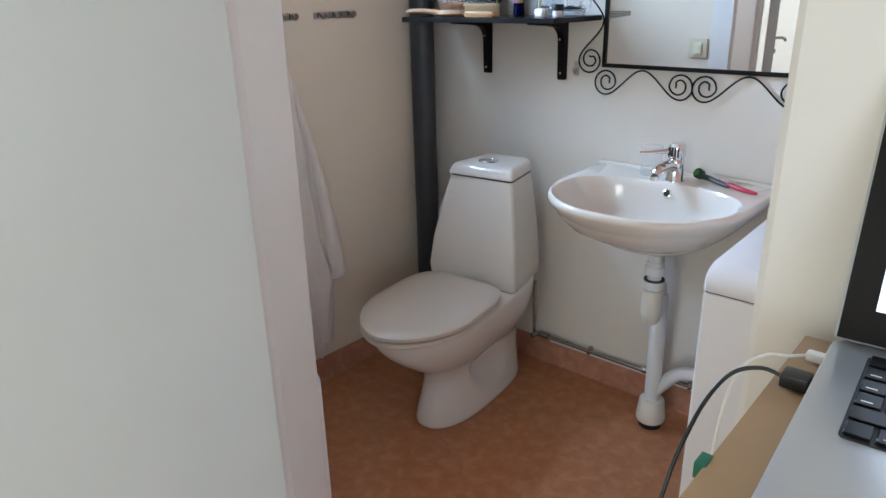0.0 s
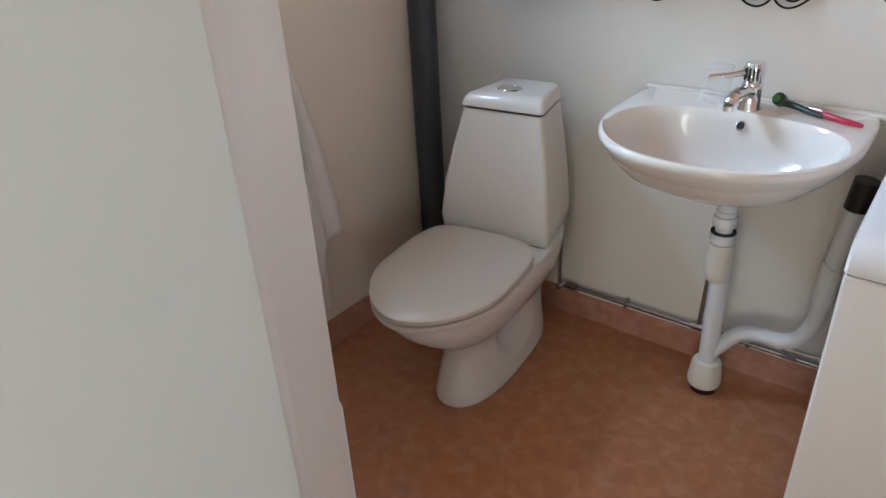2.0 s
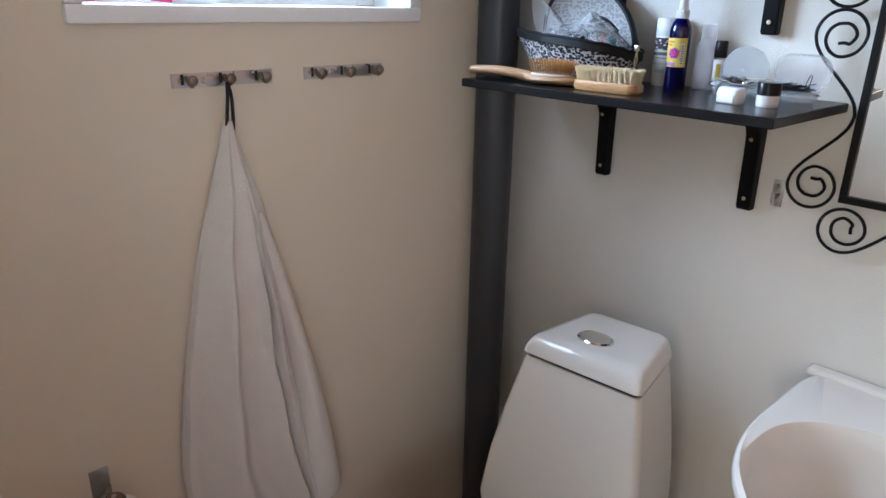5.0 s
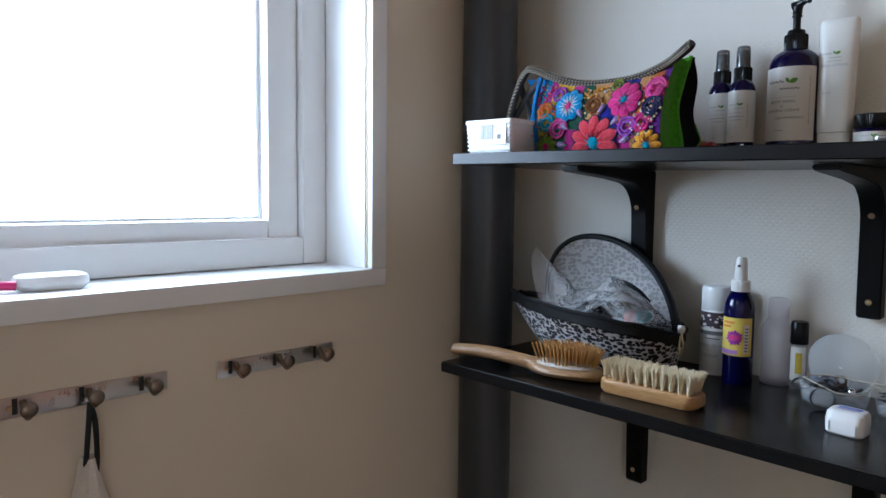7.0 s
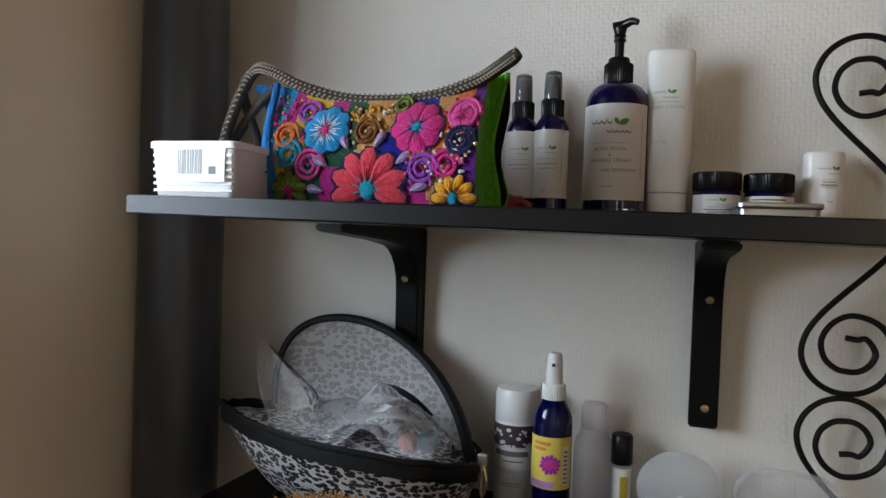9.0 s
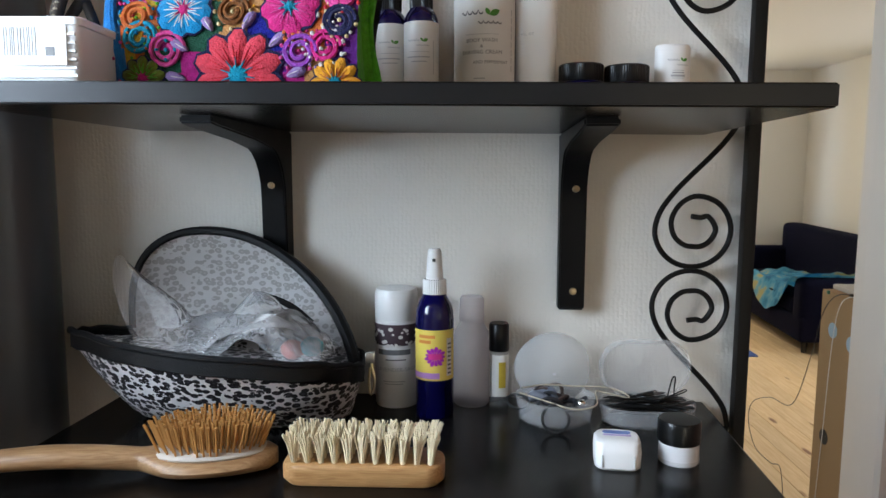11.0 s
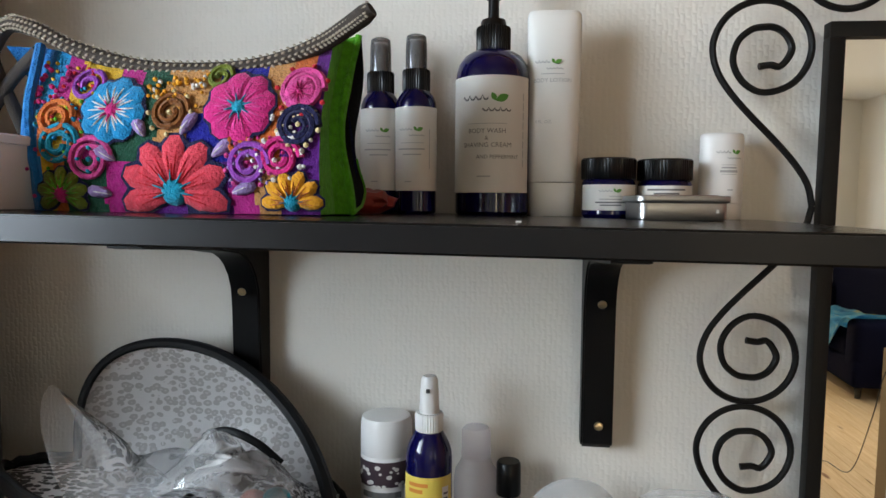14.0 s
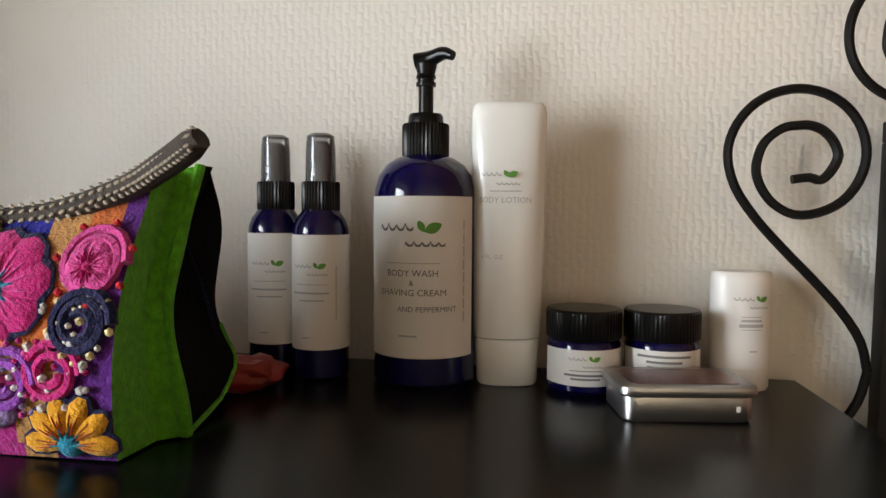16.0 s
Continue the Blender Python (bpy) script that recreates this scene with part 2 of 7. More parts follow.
def thing(name, label, category, at=(0, 0, 0), turn=0, group="", kind=""):
    ob = new(name)
    ob.empty_display_size = 0.05
    ob.matrix_world = pose(*at, 0, 0, turn)
    return tagged(ob, label, category, group, kind)


def box(x0, x1, y0, y1, z0, z1, bevel=0.0, seg=2, bm=None):
    bm2 = bmesh.new()
    bmesh.ops.create_cube(bm2, size=1)
    for v in bm2.verts:
        v.co = ((x0 + x1) / 2 + v.co.x * (x1 - x0), (y0 + y1) / 2 + v.co.y * (y1 - y0), (z0 + z1) / 2 + v.co.z * (z1 - z0))
    if bevel:
        bmesh.ops.bevel(bm2, geom=bm2.edges[:], offset=bevel, segments=seg, profile=0.6, affect="EDGES")
    if bm is None:
        return bm2
    join(bm, bm2)
    return bm


def join(bm, other, m=None, index=None):
    if m is not None:
        other.transform(m)
    if index is not None:
        for f in other.faces:
            f.material_index = index
    me = bpy.data.meshes.new("tmp")
    other.to_mesh(me)
    other.free()
    bm.from_mesh(me)
    bpy.data.meshes.remove(me)


def lathe(profile, seg=32, bm=None, centre=(0, 0, 0), cap=True):
    """Turned solid from (radius, height) pairs, bottom to top."""
    bm = bm or bmesh.new()
    rings = []
    for r, z in profile:
        rings.append([bm.verts.new((centre[0] + r * math.cos(2 * math.pi * k / seg), centre[1] + r * math.sin(2 * math.pi * k / seg), centre[2] + z)) for k in range(seg)])
    for a, b in zip(rings, rings[1:]):
        for k in range(seg):
            bm.faces.new((a[k], a[(k + 1) % seg], b[(k + 1) % seg], b[k]))
    if cap:
        bm.faces.new(rings[0][::-1])
        bm.faces.new(rings[-1])
    return bm


def loft(rings, bm=None, cap=True):
    """Skin over rings of equal count."""
    bm = bm or bmesh.new()
    vs = [[bm.verts.new(p) for p in r] for r in rings]
    c = len(vs[0])
    for a, b in zip(vs, vs[1:]):
        for k in range(c):
            bm.faces.new((a[k], a[(k + 1) % c], b[(k + 1) % c], b[k]))
    if cap:
        bm.faces.new(vs[0][::-1])
        bm.faces.new(vs[-1])
    return bm


def tube(points, r, seg=10, bm=None, closed=False, radii=None):
    """A round bar swept along points."""
    bm = bm or bmesh.new()
    pts = [Vector(p) for p in points]
    rings, n = [], len(pts)
    up = None
    for k, p in enumerate(pts):
        a = pts[k - 1] if k or closed else p
        b = pts[(k + 1) % n] if k < n - 1 or closed else p
        d = (b - a).normalized()
        if up is None:
            up = d.orthogonal().normalized()
        up = (up - d * up.dot(d)).normalized()
        side = d.cross(up)
        rr = radii[k] if radii else r
        rings.append([bm.verts.new(p + rr * (math.cos(2 * math.pi * j / seg) * up + math.sin(2 * math.pi * j / seg) * side)) for j in range(seg)])
    pairs = list(zip(rings, rings[1:])) + ([(rings[-1], rings[0])] if closed else [])
    for a, b in pairs:
        for j in range(seg):
            bm.faces.new((a[j], a[(j + 1) % seg], b[(j + 1) % seg], b[j]))
    if not closed:
        bm.faces.new(rings[0][::-1])
        bm.faces.new(rings[-1])
    return bm


def curve_points(ctrl, per=8):
    """Catmull-Rom points through a few places."""
    c = [Vector(p) for p in ctrl]
    c = [2 * c[0] - c[1]] + c + [2 * c[-1] - c[-2]]
    out = []
    for a, b, d, e in zip(c, c[1:], c[2:], c[3:]):
        for k in range(per):
            t = k / per
            out.append(0.5 * (2 * b + (d - a) * t + (2 * a - 5 * b + 4 * d - e) * t * t + (3 * b - a - 3 * d + e) * t ** 3))
    return out + [c[-2]]


def rounded_rect(w, d, r, seg=6, cx=0.0, cy=0.0):
    out = []
    for sx, sy, a0 in ((1, 1, 0), (-1, 1, 90), (-1, -1, 180), (1, -1, 270)):
        for k in range(seg + 1):
            a = radians(a0 + 90 * k / seg)
            out.append((cx + sx * (w / 2 - r) + r * math.cos(a), cy + sy * (d / 2 - r) + r * math.sin(a)))
    return out


def slab(outline, z0, z1, bm=None, edge=0.0):
    """An upright prism of a flat outline with eased rims."""
    cx = sum(p[0] for p in outline) / len(outline)
    cy = sum(p[1] for p in outline) / len(outline)

    def ring(z, e):
        out = []
        for x, y in outline:
            v = Vector((x - cx, y - cy))
            v = v * max(0.0, 1 - e / max(v.length, 1e-6))
            out.append((cx + v.x, cy + v.y, z))
        return out
    rings = [ring(z0, edge), ring(z0 + edge, 0), ring(z1 - edge, 0), ring(z1 - edge * 0.3, edge * 0.3), ring(z1, edge)] if edge else [ring(z0, 0), ring(z1, 0)]
    return loft(rings, bm)


def structure(name, bm, mat, label, category, smooth=False):
    return tagged(part(name, bm, mat, None, "", smooth), label, category, "", "structure")


# ---- setting: bathroom ----
XW, YN, YS, XE, CEILING = -1.700, 1.972, 0.740, 0.16, 2.45
structure("floor", box(XW - 0.1, XE + 0.1, 0.60, YN + 0.1, -0.12, 0.0), LINO, "brown marbled linoleum bathroom floor, worn satin", "floor")
structure("wall_north", box(XW - 0.3, XE + 0.12, YN, YN + 0.14, -0.1, CEILING + 0.1), WALL, "white painted wall with woven dash texture", "wall")
bm = box(XW - 0.25, XW, 0.5, 1.081, -0.1, CEILING + 0.1)
box(XW - 0.25, XW, 1.667, YN, -0.1, CEILING + 0.1, bm=bm)
box(XW - 0.25, XW, 1.081, 1.667, -0.1, 1.372, bm=bm)
box(XW - 0.25, XW, 1.081, 1.667, 1.95, CEILING + 0.1, bm=bm)
structure("wall_west", bm, CREAM_WALL, "cream painted bathroom wall with a small window", "wall")
structure("wall_east", box(XE, XE + 0.12, YS, YN, -0.1, CEILING + 0.1), plain("salmon_wall_paint", (0.58, 0.30, 0.19), 0.6, 0, 0.05, 2), "salmon orange painted bathroom side wall", "wall")
DL, DR, DTOP = -1.02, 0.025, 2.06
bm = box(-1.95, DL, 0.56, YS, -0.1, CEILING + 0.1)
box(DR, 2.6, 0.56, YS, -0.1, CEILING + 0.1, bm=bm)
box(DL, DR, 0.56, YS, DTOP + 0.05, CEILING + 0.1, bm=bm)
structure("wall_south", bm, CREAM_WALL, "cream painted partition wall with the doorway", "wall")
# Ceiling is unseen; pine is assumed so that its bounced light turns warm.
structure("ceiling", box(-1.9, XE + 0.12, YS - 0.1, YN, CEILING, CEILING + 0.1), PANEL, "unseen bathroom ceiling, pine toned for warm bounced light", "ceiling")


def cove(name, path, inward, label, h=0.095):
    """Linoleum skirting that rises from the floor in a small curve."""
    prof = [(0.014, 0.001), (0.010, 0.004), (0.008, 0.012), (0.006, 0.026), (0.006, h - 0.003), (0.004, h), (0.0, h), (0.0, 0.001)]
    bm = bmesh.new()
    rows = []
    for p in path:
        rows.append([bm.verts.new((p[0] + inward[0] * o, p[1] + inward[1] * o, z)) for o, z in prof])
    for a, b in zip(rows, rows[1:]):
        for k in range(len(prof)):
            bm.faces.new((a[k], a[(k + 1) % len(prof)], b[(k + 1) % len(prof)], b[k]))
    bm.faces.new(rows[0]), bm.faces.new(rows[-1][::-1])
    bmesh.ops.recalc_face_normals(bm, faces=bm.faces)
    return structure(name, bm, LINO_BASE, label, "baseboard", True)


cove("baseboard", [(XW, YN), (XE, YN)], (0, -1), "pinkish brown linoleum skirting coved to the floor")
cove("baseboard", [(XW, 0.74), (XW, YN)], (1, 0), "pinkish brown linoleum skirting along the window wall", 0.092)

# window
win = thing("window_1", "white painted casement window with deep sill", "window", kind="structure")
part("sill", box(-1.95, XW + 0.012, 1.055, 1.695, 1.358, 1.384, 0.004), WINDOW_PAINT, win)
for name, b6 in (("side_reveal", (-1.80, XW - 0.003, 1.665, 1.671, 1.384, 1.95)), ("side_reveal", (-1.80, XW - 0.003, 1.077, 1.083, 1.384, 1.95)), ("head_reveal", (-1.80, XW - 0.003, 1.083, 1.665, 1.946, 1.952))):
    part(name, box(*b6), WINDOW_PAINT, win)
part("casing", box(XW + 0.001, XW + 0.012, 1.667, 1.695, 1.384, 1.98, 0.003), WINDOW_PAINT, win)
part("casing", box(XW + 0.001, XW + 0.012, 1.055, 1.081, 1.384, 1.98, 0.003), WINDOW_PAINT, win)


def frame_of(y0, y1, z0, z1, w, x0, x1, bev):
    bm = bmesh.new()
    box(x0, x1, y0, y0 + w, z0, z1, bev, bm=bm)
    box(x0, x1, y1 - w, y1, z0, z1, bev, bm=bm)
    box(x0, x1, y0 + w, y1 - w, z0, z0 + w, bev, bm=bm)
    box(x0, x1, y0 + w, y1 - w, z1 - w, z1, bev, bm=bm)
    return bm


part("window_frame", frame_of(1.083, 1.665, 1.385, 1.946, 0.042, -1.86, -1.80, 0.004), WINDOW_PAINT, win)
sash = part("sash", frame_of(1.106, 1.622, 1.402, 1.920, 0.052, -1.865, -1.812, 0.006), WINDOW_PAINT, win)
part("sash_bead", frame_of(1.152, 1.576, 1.448, 1.874, 0.010, -1.850, -1.835, 0.003), WINDOW_PAINT, sash)
pane = part("pane", box(-1.846, -1.842, 1.156, 1.574, 1.450, 1.872), GLASS, sash)
pane.visible_shadow = False

bd = part("backdrop", box(-8.05, -8.0, -8.0, 12.0, -6.0, 9.0), glow)
tagged(bd, "bright white overcast sky outside the window", "backdrop", "", "structure")

# doorway and open leaf
door = thing("door_1", "white painted door frame with a wide open door", "door", kind="structure")
lp = [(-0.866, 0.570), (-0.870, 0.604), (-0.886, 0.607), (-0.886, 0.626), (-0.928, 0.742), (-0.940, 0.752), (-1.01, 0.752), (-1.01, 0.742), (-1.03, 0.742), (-1.03, 0.552), (-0.96, 0.552), (-0.96, 0.545), (-0.90, 0.545)]
bm = loft([[(x, y, 0.0) for x, y in lp], [(x, y, DTOP) for x, y in lp]])
bmesh.ops.recalc_face_normals(bm, faces=bm.faces)
part("jamb", bm, TRIM_PAINT, door, smooth=False)
rp = [(-0.046, 0.548), (-0.052, 0.612), (-0.060, 0.618), (-0.060, 0.735), (-0.052, 0.752), (0.02, 0.752), (0.02, 0.742), (0.03, 0.742), (0.03, 0.552), (0.028, 0.545), (-0.040, 0.545)]
bm = loft([[(x, y, 0.0) for x, y in rp], [(x, y, DTOP) for x, y in rp]])
bmesh.ops.recalc_face_normals(bm, faces=bm.faces)
part("jamb", bm, TRIM_PAINT, door, smooth=False)
part("head", box(-1.03, 0.03, 0.542, 0.752, DTOP + 0.001, DTOP + 0.10, 0.003), TRIM_PAINT, door)
part("threshold", box(-0.88, -0.055, 0.56, 0.745, 0.0, 0.012, 0.004), wood_material("worn_threshold_wood", (0.25, 0.12, 0.05), (0.36, 0.19, 0.09)), door)
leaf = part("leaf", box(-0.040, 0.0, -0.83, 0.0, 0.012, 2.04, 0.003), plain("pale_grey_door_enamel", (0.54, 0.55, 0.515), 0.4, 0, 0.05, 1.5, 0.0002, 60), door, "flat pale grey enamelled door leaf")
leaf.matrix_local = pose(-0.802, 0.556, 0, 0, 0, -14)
rose = part("handle_plate", slab([(x, y) for x, y in rounded_rect(0.036, 0.036, 0.017)], 0, 0.008, edge=0.002), STEEL, leaf)
rose.matrix_local = pose(0.0, -0.77, 1.02, 0, 90, 0)
lev = part("lever", tube(curve_points([(0, -0.77, 1.02), (0.045, -0.77, 1.02), (0.055, -0.755, 1.02), (0.055, -0.66, 1.018)], 5), 0.008), STEEL, leaf)
lock = part("lock_rose", lathe([(0.012, 0), (0.014, 0.004), (0.010, 0.018), (0.003, 0.02)], 20), STEEL, leaf)
lock.matrix_local = pose(0.0, -0.77, 0.95, 0, 90, 0)

# ---- setting: living room behind the doorway ----
# Assumed opening, out of view, for the east daylight.
bm = box(2.40, 2.50, -4.75, 0.56, -0.1, 0.9)
box(2.40, 2.50, -4.75, -3.05, 0.9, CEILING, bm=bm)
box(2.40, 2.50, -0.25, 0.56, 0.9, CEILING, bm=bm)
box(2.40, 2.50, -3.05, -0.25, 2.2, CEILING, bm=bm)
structure("wall_room_east", bm, SMOOTH_WALL, "white living room wall with an assumed, unseen window opening", "wall")
# Opening added out of view to let the south lamp through.
bm = box(-1.5, 0.0, -4.85, -4.75, -0.1, CEILING)
box(1.1, 2.50, -4.85, -4.75, -0.1, CEILING, bm=bm)
box(0.0, 1.1, -4.85, -4.75, -0.1, 0.9, bm=bm)
box(0.0, 1.1, -4.85, -4.75, 2.2, CEILING, bm=bm)
structure("wall_room_south", bm, SMOOTH_WALL, "white living room wall with an assumed, unseen window opening", "wall")
structure("wall_room_west", box(-1.5, -1.4, -4.75, 0.56, -0.1, CEILING), SMOOTH_WALL, "white painted living room wall", "wall")
structure("ceiling_room", box(-1.5, 2.50, -4.85, 0.64, CEILING, CEILING + 0.1), CEIL, "white painted living room ceiling", "ceiling")
structure("floor_room", box(-1.5, 2.50, -4.85, 0.60, -0.12, -0.018), DARK, "dark underfloor below pine boards", "floor")

# ---- bathroom fixtures ----


def riser_pipe():
    t = thing("riser_pipe", "dark grey painted riser pipe in the room corner", "pipe", (-1.655, 1.882, 0))
    part("pipe", lathe([(0.0435, 0.0), (0.0435, CEILING)], 40), PIPE_GREY, t)
    part("collar", lathe([(0.0440, 0.0), (0.0445, 0.004), (0.0445, 0.018), (0.0438, 0.022)], 40), PIPE_GREY, t)


def egg(yf, yb, w, n=40, p=2.3, cx=0.0, square=1.1):
    """Egg outline: round in front (yf), squarer behind (yb)."""
    cy, out = yf + (yb - yf) * 0.46, []
    for k in range(n):
        a = 2 * math.pi * k / n
        c, s = math.cos(a), math.sin(a)
        q = p if s < 0 else p + square
        x = math.copysign(abs(c) ** (2 / q), c) * w
        y = math.copysign(abs(s) ** (2 / q), s)
        out.append((cx + x, cy + y * ((cy - yf) if s < 0 else (yb - cy))))
    return out


def toilet():
    t = thing("toilet", "white ceramic toilet with closed lid and tapered cistern", "toilet", (-1.232, 1.598, 0), 5.5)
    rows = [(0.0, -0.240, 0.268, 0.100), (0.012, -0.244, 0.272, 0.103), (0.05, -0.236, 0.272, 0.097), (0.10, -0.218, 0.272, 0.088), (0.155, -0.205, 0.272, 0.085),
            (0.20, -0.235, 0.27, 0.094), (0.25, -0.300, 0.275, 0.126), (0.30, -0.358, 0.28, 0.152), (0.345, -0.395, 0.285, 0.166), (0.385, -0.412, 0.288, 0.172), (0.402, -0.412, 0.288, 0.171), (0.406, -0.405, 0.282, 0.165)]
    rings = []
    for p in curve_points([(r[0], r[1], r[3]) for r in rows], 4):
        z, yf, w = p
        yb = float(np.interp(z, [r[0] for r in rows], [r[2] for r in rows]))
        ring = []
        for x, y in egg(yf, yb, w, 84):
            # cast recess in the flank, deepest under the bowl and running out towards the foot
            u, v = (y - 0.020 + 0.25 * (z - 0.14)) / 0.105, (z - 0.150) / 0.088
            k = max(0.0, 1 - u * u - v * v)
            ring.append((x - math.copysign(0.034 * k ** 0.65, x) if abs(x) > 0.045 else x, y, z))
        rings.append(ring)
    part("bowl", loft(rings), CERAMIC, t)
    seat = [(x, y) for x, y in egg(-0.452, 0.012, 0.180, 64, 1.78, 0.0, 2.7)]
    part("seat_ring", slab(seat, 0.407, 0.424, edge=0.004), SEAT, t, "off-white plastic seat ring")
    rows = [(0.427, 0.006), (0.431, 0.0), (0.441, 0.0), (0.446, 0.006), (0.449, 0.030), (0.4495, 0.09)]
    rings = []
    for z, e in rows:
        f = 1 - e / 0.178
        rings.append([(x * f, -0.2 + (y + 0.2) * f, z) for x, y in seat])
    part("lid", loft(rings), SEAT, t, "off-white closed plastic lid")
    for ob in t.children:
        if ob.name.split(".")[0] in ("bowl", "seat_ring", "lid"):
            for v in ob.data.vertices:
                v.co.z -= 0.034 * max(0.0, 0.05 - v.co.y) * min(1, v.co.z / 0.4) ** 2
    tank = [(0.398, 0.163, 0.060), (0.41, 0.171, 0.045), (0.45, 0.173, 0.040), (0.55, 0.163, 0.055), (0.65, 0.146, 0.077), (0.72, 0.131, 0.095), (0.757, 0.122, 0.104)]

    def block(z, w, yf, yb=0.285, r=0.016):
        return [(x * (1 - 0.22 * (y - yf) / (yb - yf)), y, z) for x, y in rounded_rect(2 * w, yb - yf, r, 7, -0.008, (yf + yb) / 2)]
    part("cistern", loft([block(*r) for r in tank]), CERAMIC, t)
    part("seam", loft([block(0.756, 0.119, 0.108), block(0.765, 0.119, 0.108)]), DARK, t)
    lidr = [(0.763, 0.122, 0.103), (0.766, 0.125, 0.100), (0.778, 0.123, 0.104), (0.790, 0.117, 0.111), (0.797, 0.110, 0.120), (0.800, 0.096, 0.138)]
    part("cistern_lid", loft([block(z, w, y, 0.285, 0.013) for z, w, y in lidr]), CERAMIC, t)
    btn = part("flush_button", lathe([(0.036, 0.0), (0.036, 0.003), (0.033, 0.005), (0.031, 0.003), (0.030, 0.005), (0.012, 0.006)], 36), CHROME, t, "oval chrome dual flush button")
    btn.matrix_local = Matrix.Translation((-0.020, 0.179, 0.7990)) @ Matrix.Diagonal((1, 0.78, 1, 1))
    part("shoulder", loft([[(x * (1 - 0.3 * (y - yf) / (0.27 - yf)), y, z) for x, y in rounded_rect(2 * w, 0.27 - yf, 0.04, 7, 0, (yf + 0.27) / 2)] for z, w, yf in ((0.33, 0.105, 0.05), (0.37, 0.138, 0.03), (0.398, 0.160, 0.02), (0.402, 0.158, 0.024))]), CERAMIC, t)


def basin():
    t = thing("wash_basin", "white ceramic wall-hung wash basin", "basin", (-0.672, 1.972, 0))
    n = 72

    def outer(s, back=-0.004):
        out = []
        for k in range(n):
            a = 2 * math.pi * k / n
            c, sn = math.cos(a), math.sin(a)
            if sn >= 0:
                x = math.copysign(abs(c) ** (2 / 9), c) * 0.276
                y = -0.22 + sn ** (2 / 9) * (0.22 + back)
            else:
                x = math.copysign(abs(c) ** (2 / 2.35), c) * 0.276
                y = -0.22 - abs(sn) ** (2 / 2.1) * 0.300
            out.append((x * s, y if y > -0.03 and s > 0.8 else -0.14 + (y + 0.14) * s))
        return out

    def inner(s, dy=0.0):
        out = []
        for k in range(n):
            a = 2 * math.pi * k / n
            c, sn = math.cos(a), math.sin(a)
            x = math.copysign(abs(c) ** (2 / 2.5), c) * 0.250 * s
            y = (sn ** (2 / 2.8) * 0.170 if sn >= 0 else -abs(sn) ** (2 / 2.2) * 0.212) * s
            out.append((x, -0.298 + dy + y))
        return out
    rings = []
    for p in curve_points([(0.20, 0, 0.622), (0.34, 0, 0.632), (0.55, 0, 0.661), (0.76, 0, 0.708), (0.89, 0, 0.745), (0.957, 0, 0.769), (0.993, 0, 0.787), (1.0, 0, 0.797), (0.992, 0, 0.805), (0.975, 0, 0.808)], 4):
        rings.append([(x, y, p.z) for x, y in outer(p.x)])
    rings += [[(x, y, z) for x, y in inner(s, d)] for s, d, z in ((1.0, 0, 0.806), (0.975, 0, 0.799), (0.95, 0.0, 0.780), (0.90, 0.005, 0.750), (0.78, 0.015, 0.712), (0.58, 0.03, 0.682), (0.34, 0.05, 0.667), (0.13, 0.06, 0.663))]
    part("bowl", loft(rings), CERAMIC, t)
    part("back_ledge", box(-0.28, 0.28, -0.030, -0.003, 0.800, 0.815, 0.006, 3), CERAMIC, t)
    d = part("drain", lathe([(0.031, 0), (0.033, 0.002), (0.030, 0.004), (0.020, 0.002), (0.019, -0.002), (0.003, -0.002)], 28, centre=(0, -0.238, 0.665)), CHROME, t)
    ring = part("overflow_ring", lathe([(0.012, 0), (0.012, 0.003), (0.009, 0.004), (0.0085, 0.0)], 24, cap=False), CHROME, t)
    ring.matrix_local = pose(0.004, -0.1385, 0.777, 66, 0, 0)
    hole = part("overflow_hole", lathe([(0.0088, 0.0005), (0.0088, 0.0012)], 20), DARK, t)
    hole.matrix_local = pose(0.004, -0.1385, 0.777, 66, 0, 0)


def tap():
    t = thing("mixer_tap", "chrome single-lever basin mixer tap", "tap", (-0.668, 1.877, 0.806), 0)
    part("base", lathe([(0.027, 0), (0.027, 0.004), (0.024, 0.008), (0.0225, 0.05), (0.0235, 0.060), (0.020, 0.066)], 32), CHROME, t)
    part("spout", tube(curve_points([(0, 0.0, 0.035), (-0.008, -0.03, 0.048), (-0.018, -0.072, 0.044), (-0.022, -0.088, 0.030)], 6), 0.014, 16, radii=[0.019 - 0.0003 * k for k in range(19)]), CHROME, t)
    part("aerator", lathe([(0.012, 0), (0.013, 0.002), (0.013, 0.012), (0.011, 0.014)], 24, centre=(-0.022, -0.088, 0.016)), CHROME, t)
    head = loft([[(x, y, z) for x, y in rounded_rect(w, d, r, 5, 0, cy)] for z, w, d, r, cy in ((0.066, 0.040, 0.042, 0.018, 0), (0.080, 0.046, 0.050, 0.018, -0.002), (0.100, 0.044, 0.050, 0.016, -0.003), (0.110, 0.036, 0.042, 0.014, -0.003))])
    part("cap", head, CHROME, t)
    part("lever", tube(curve_points([(-0.012, -0.02, 0.090), (-0.04, -0.055, 0.088), (-0.075, -0.085, 0.087)], 6), 0.006, 12, radii=[0.008 - 0.0002 * k for k in range(13)]), CHROME, t)
    for k in range(4):
        part("rib", box(-0.014 + 0.009 * k, -0.010 + 0.009 * k, -0.031, -0.027, 0.074, 0.102, 0.001), DARK, t)


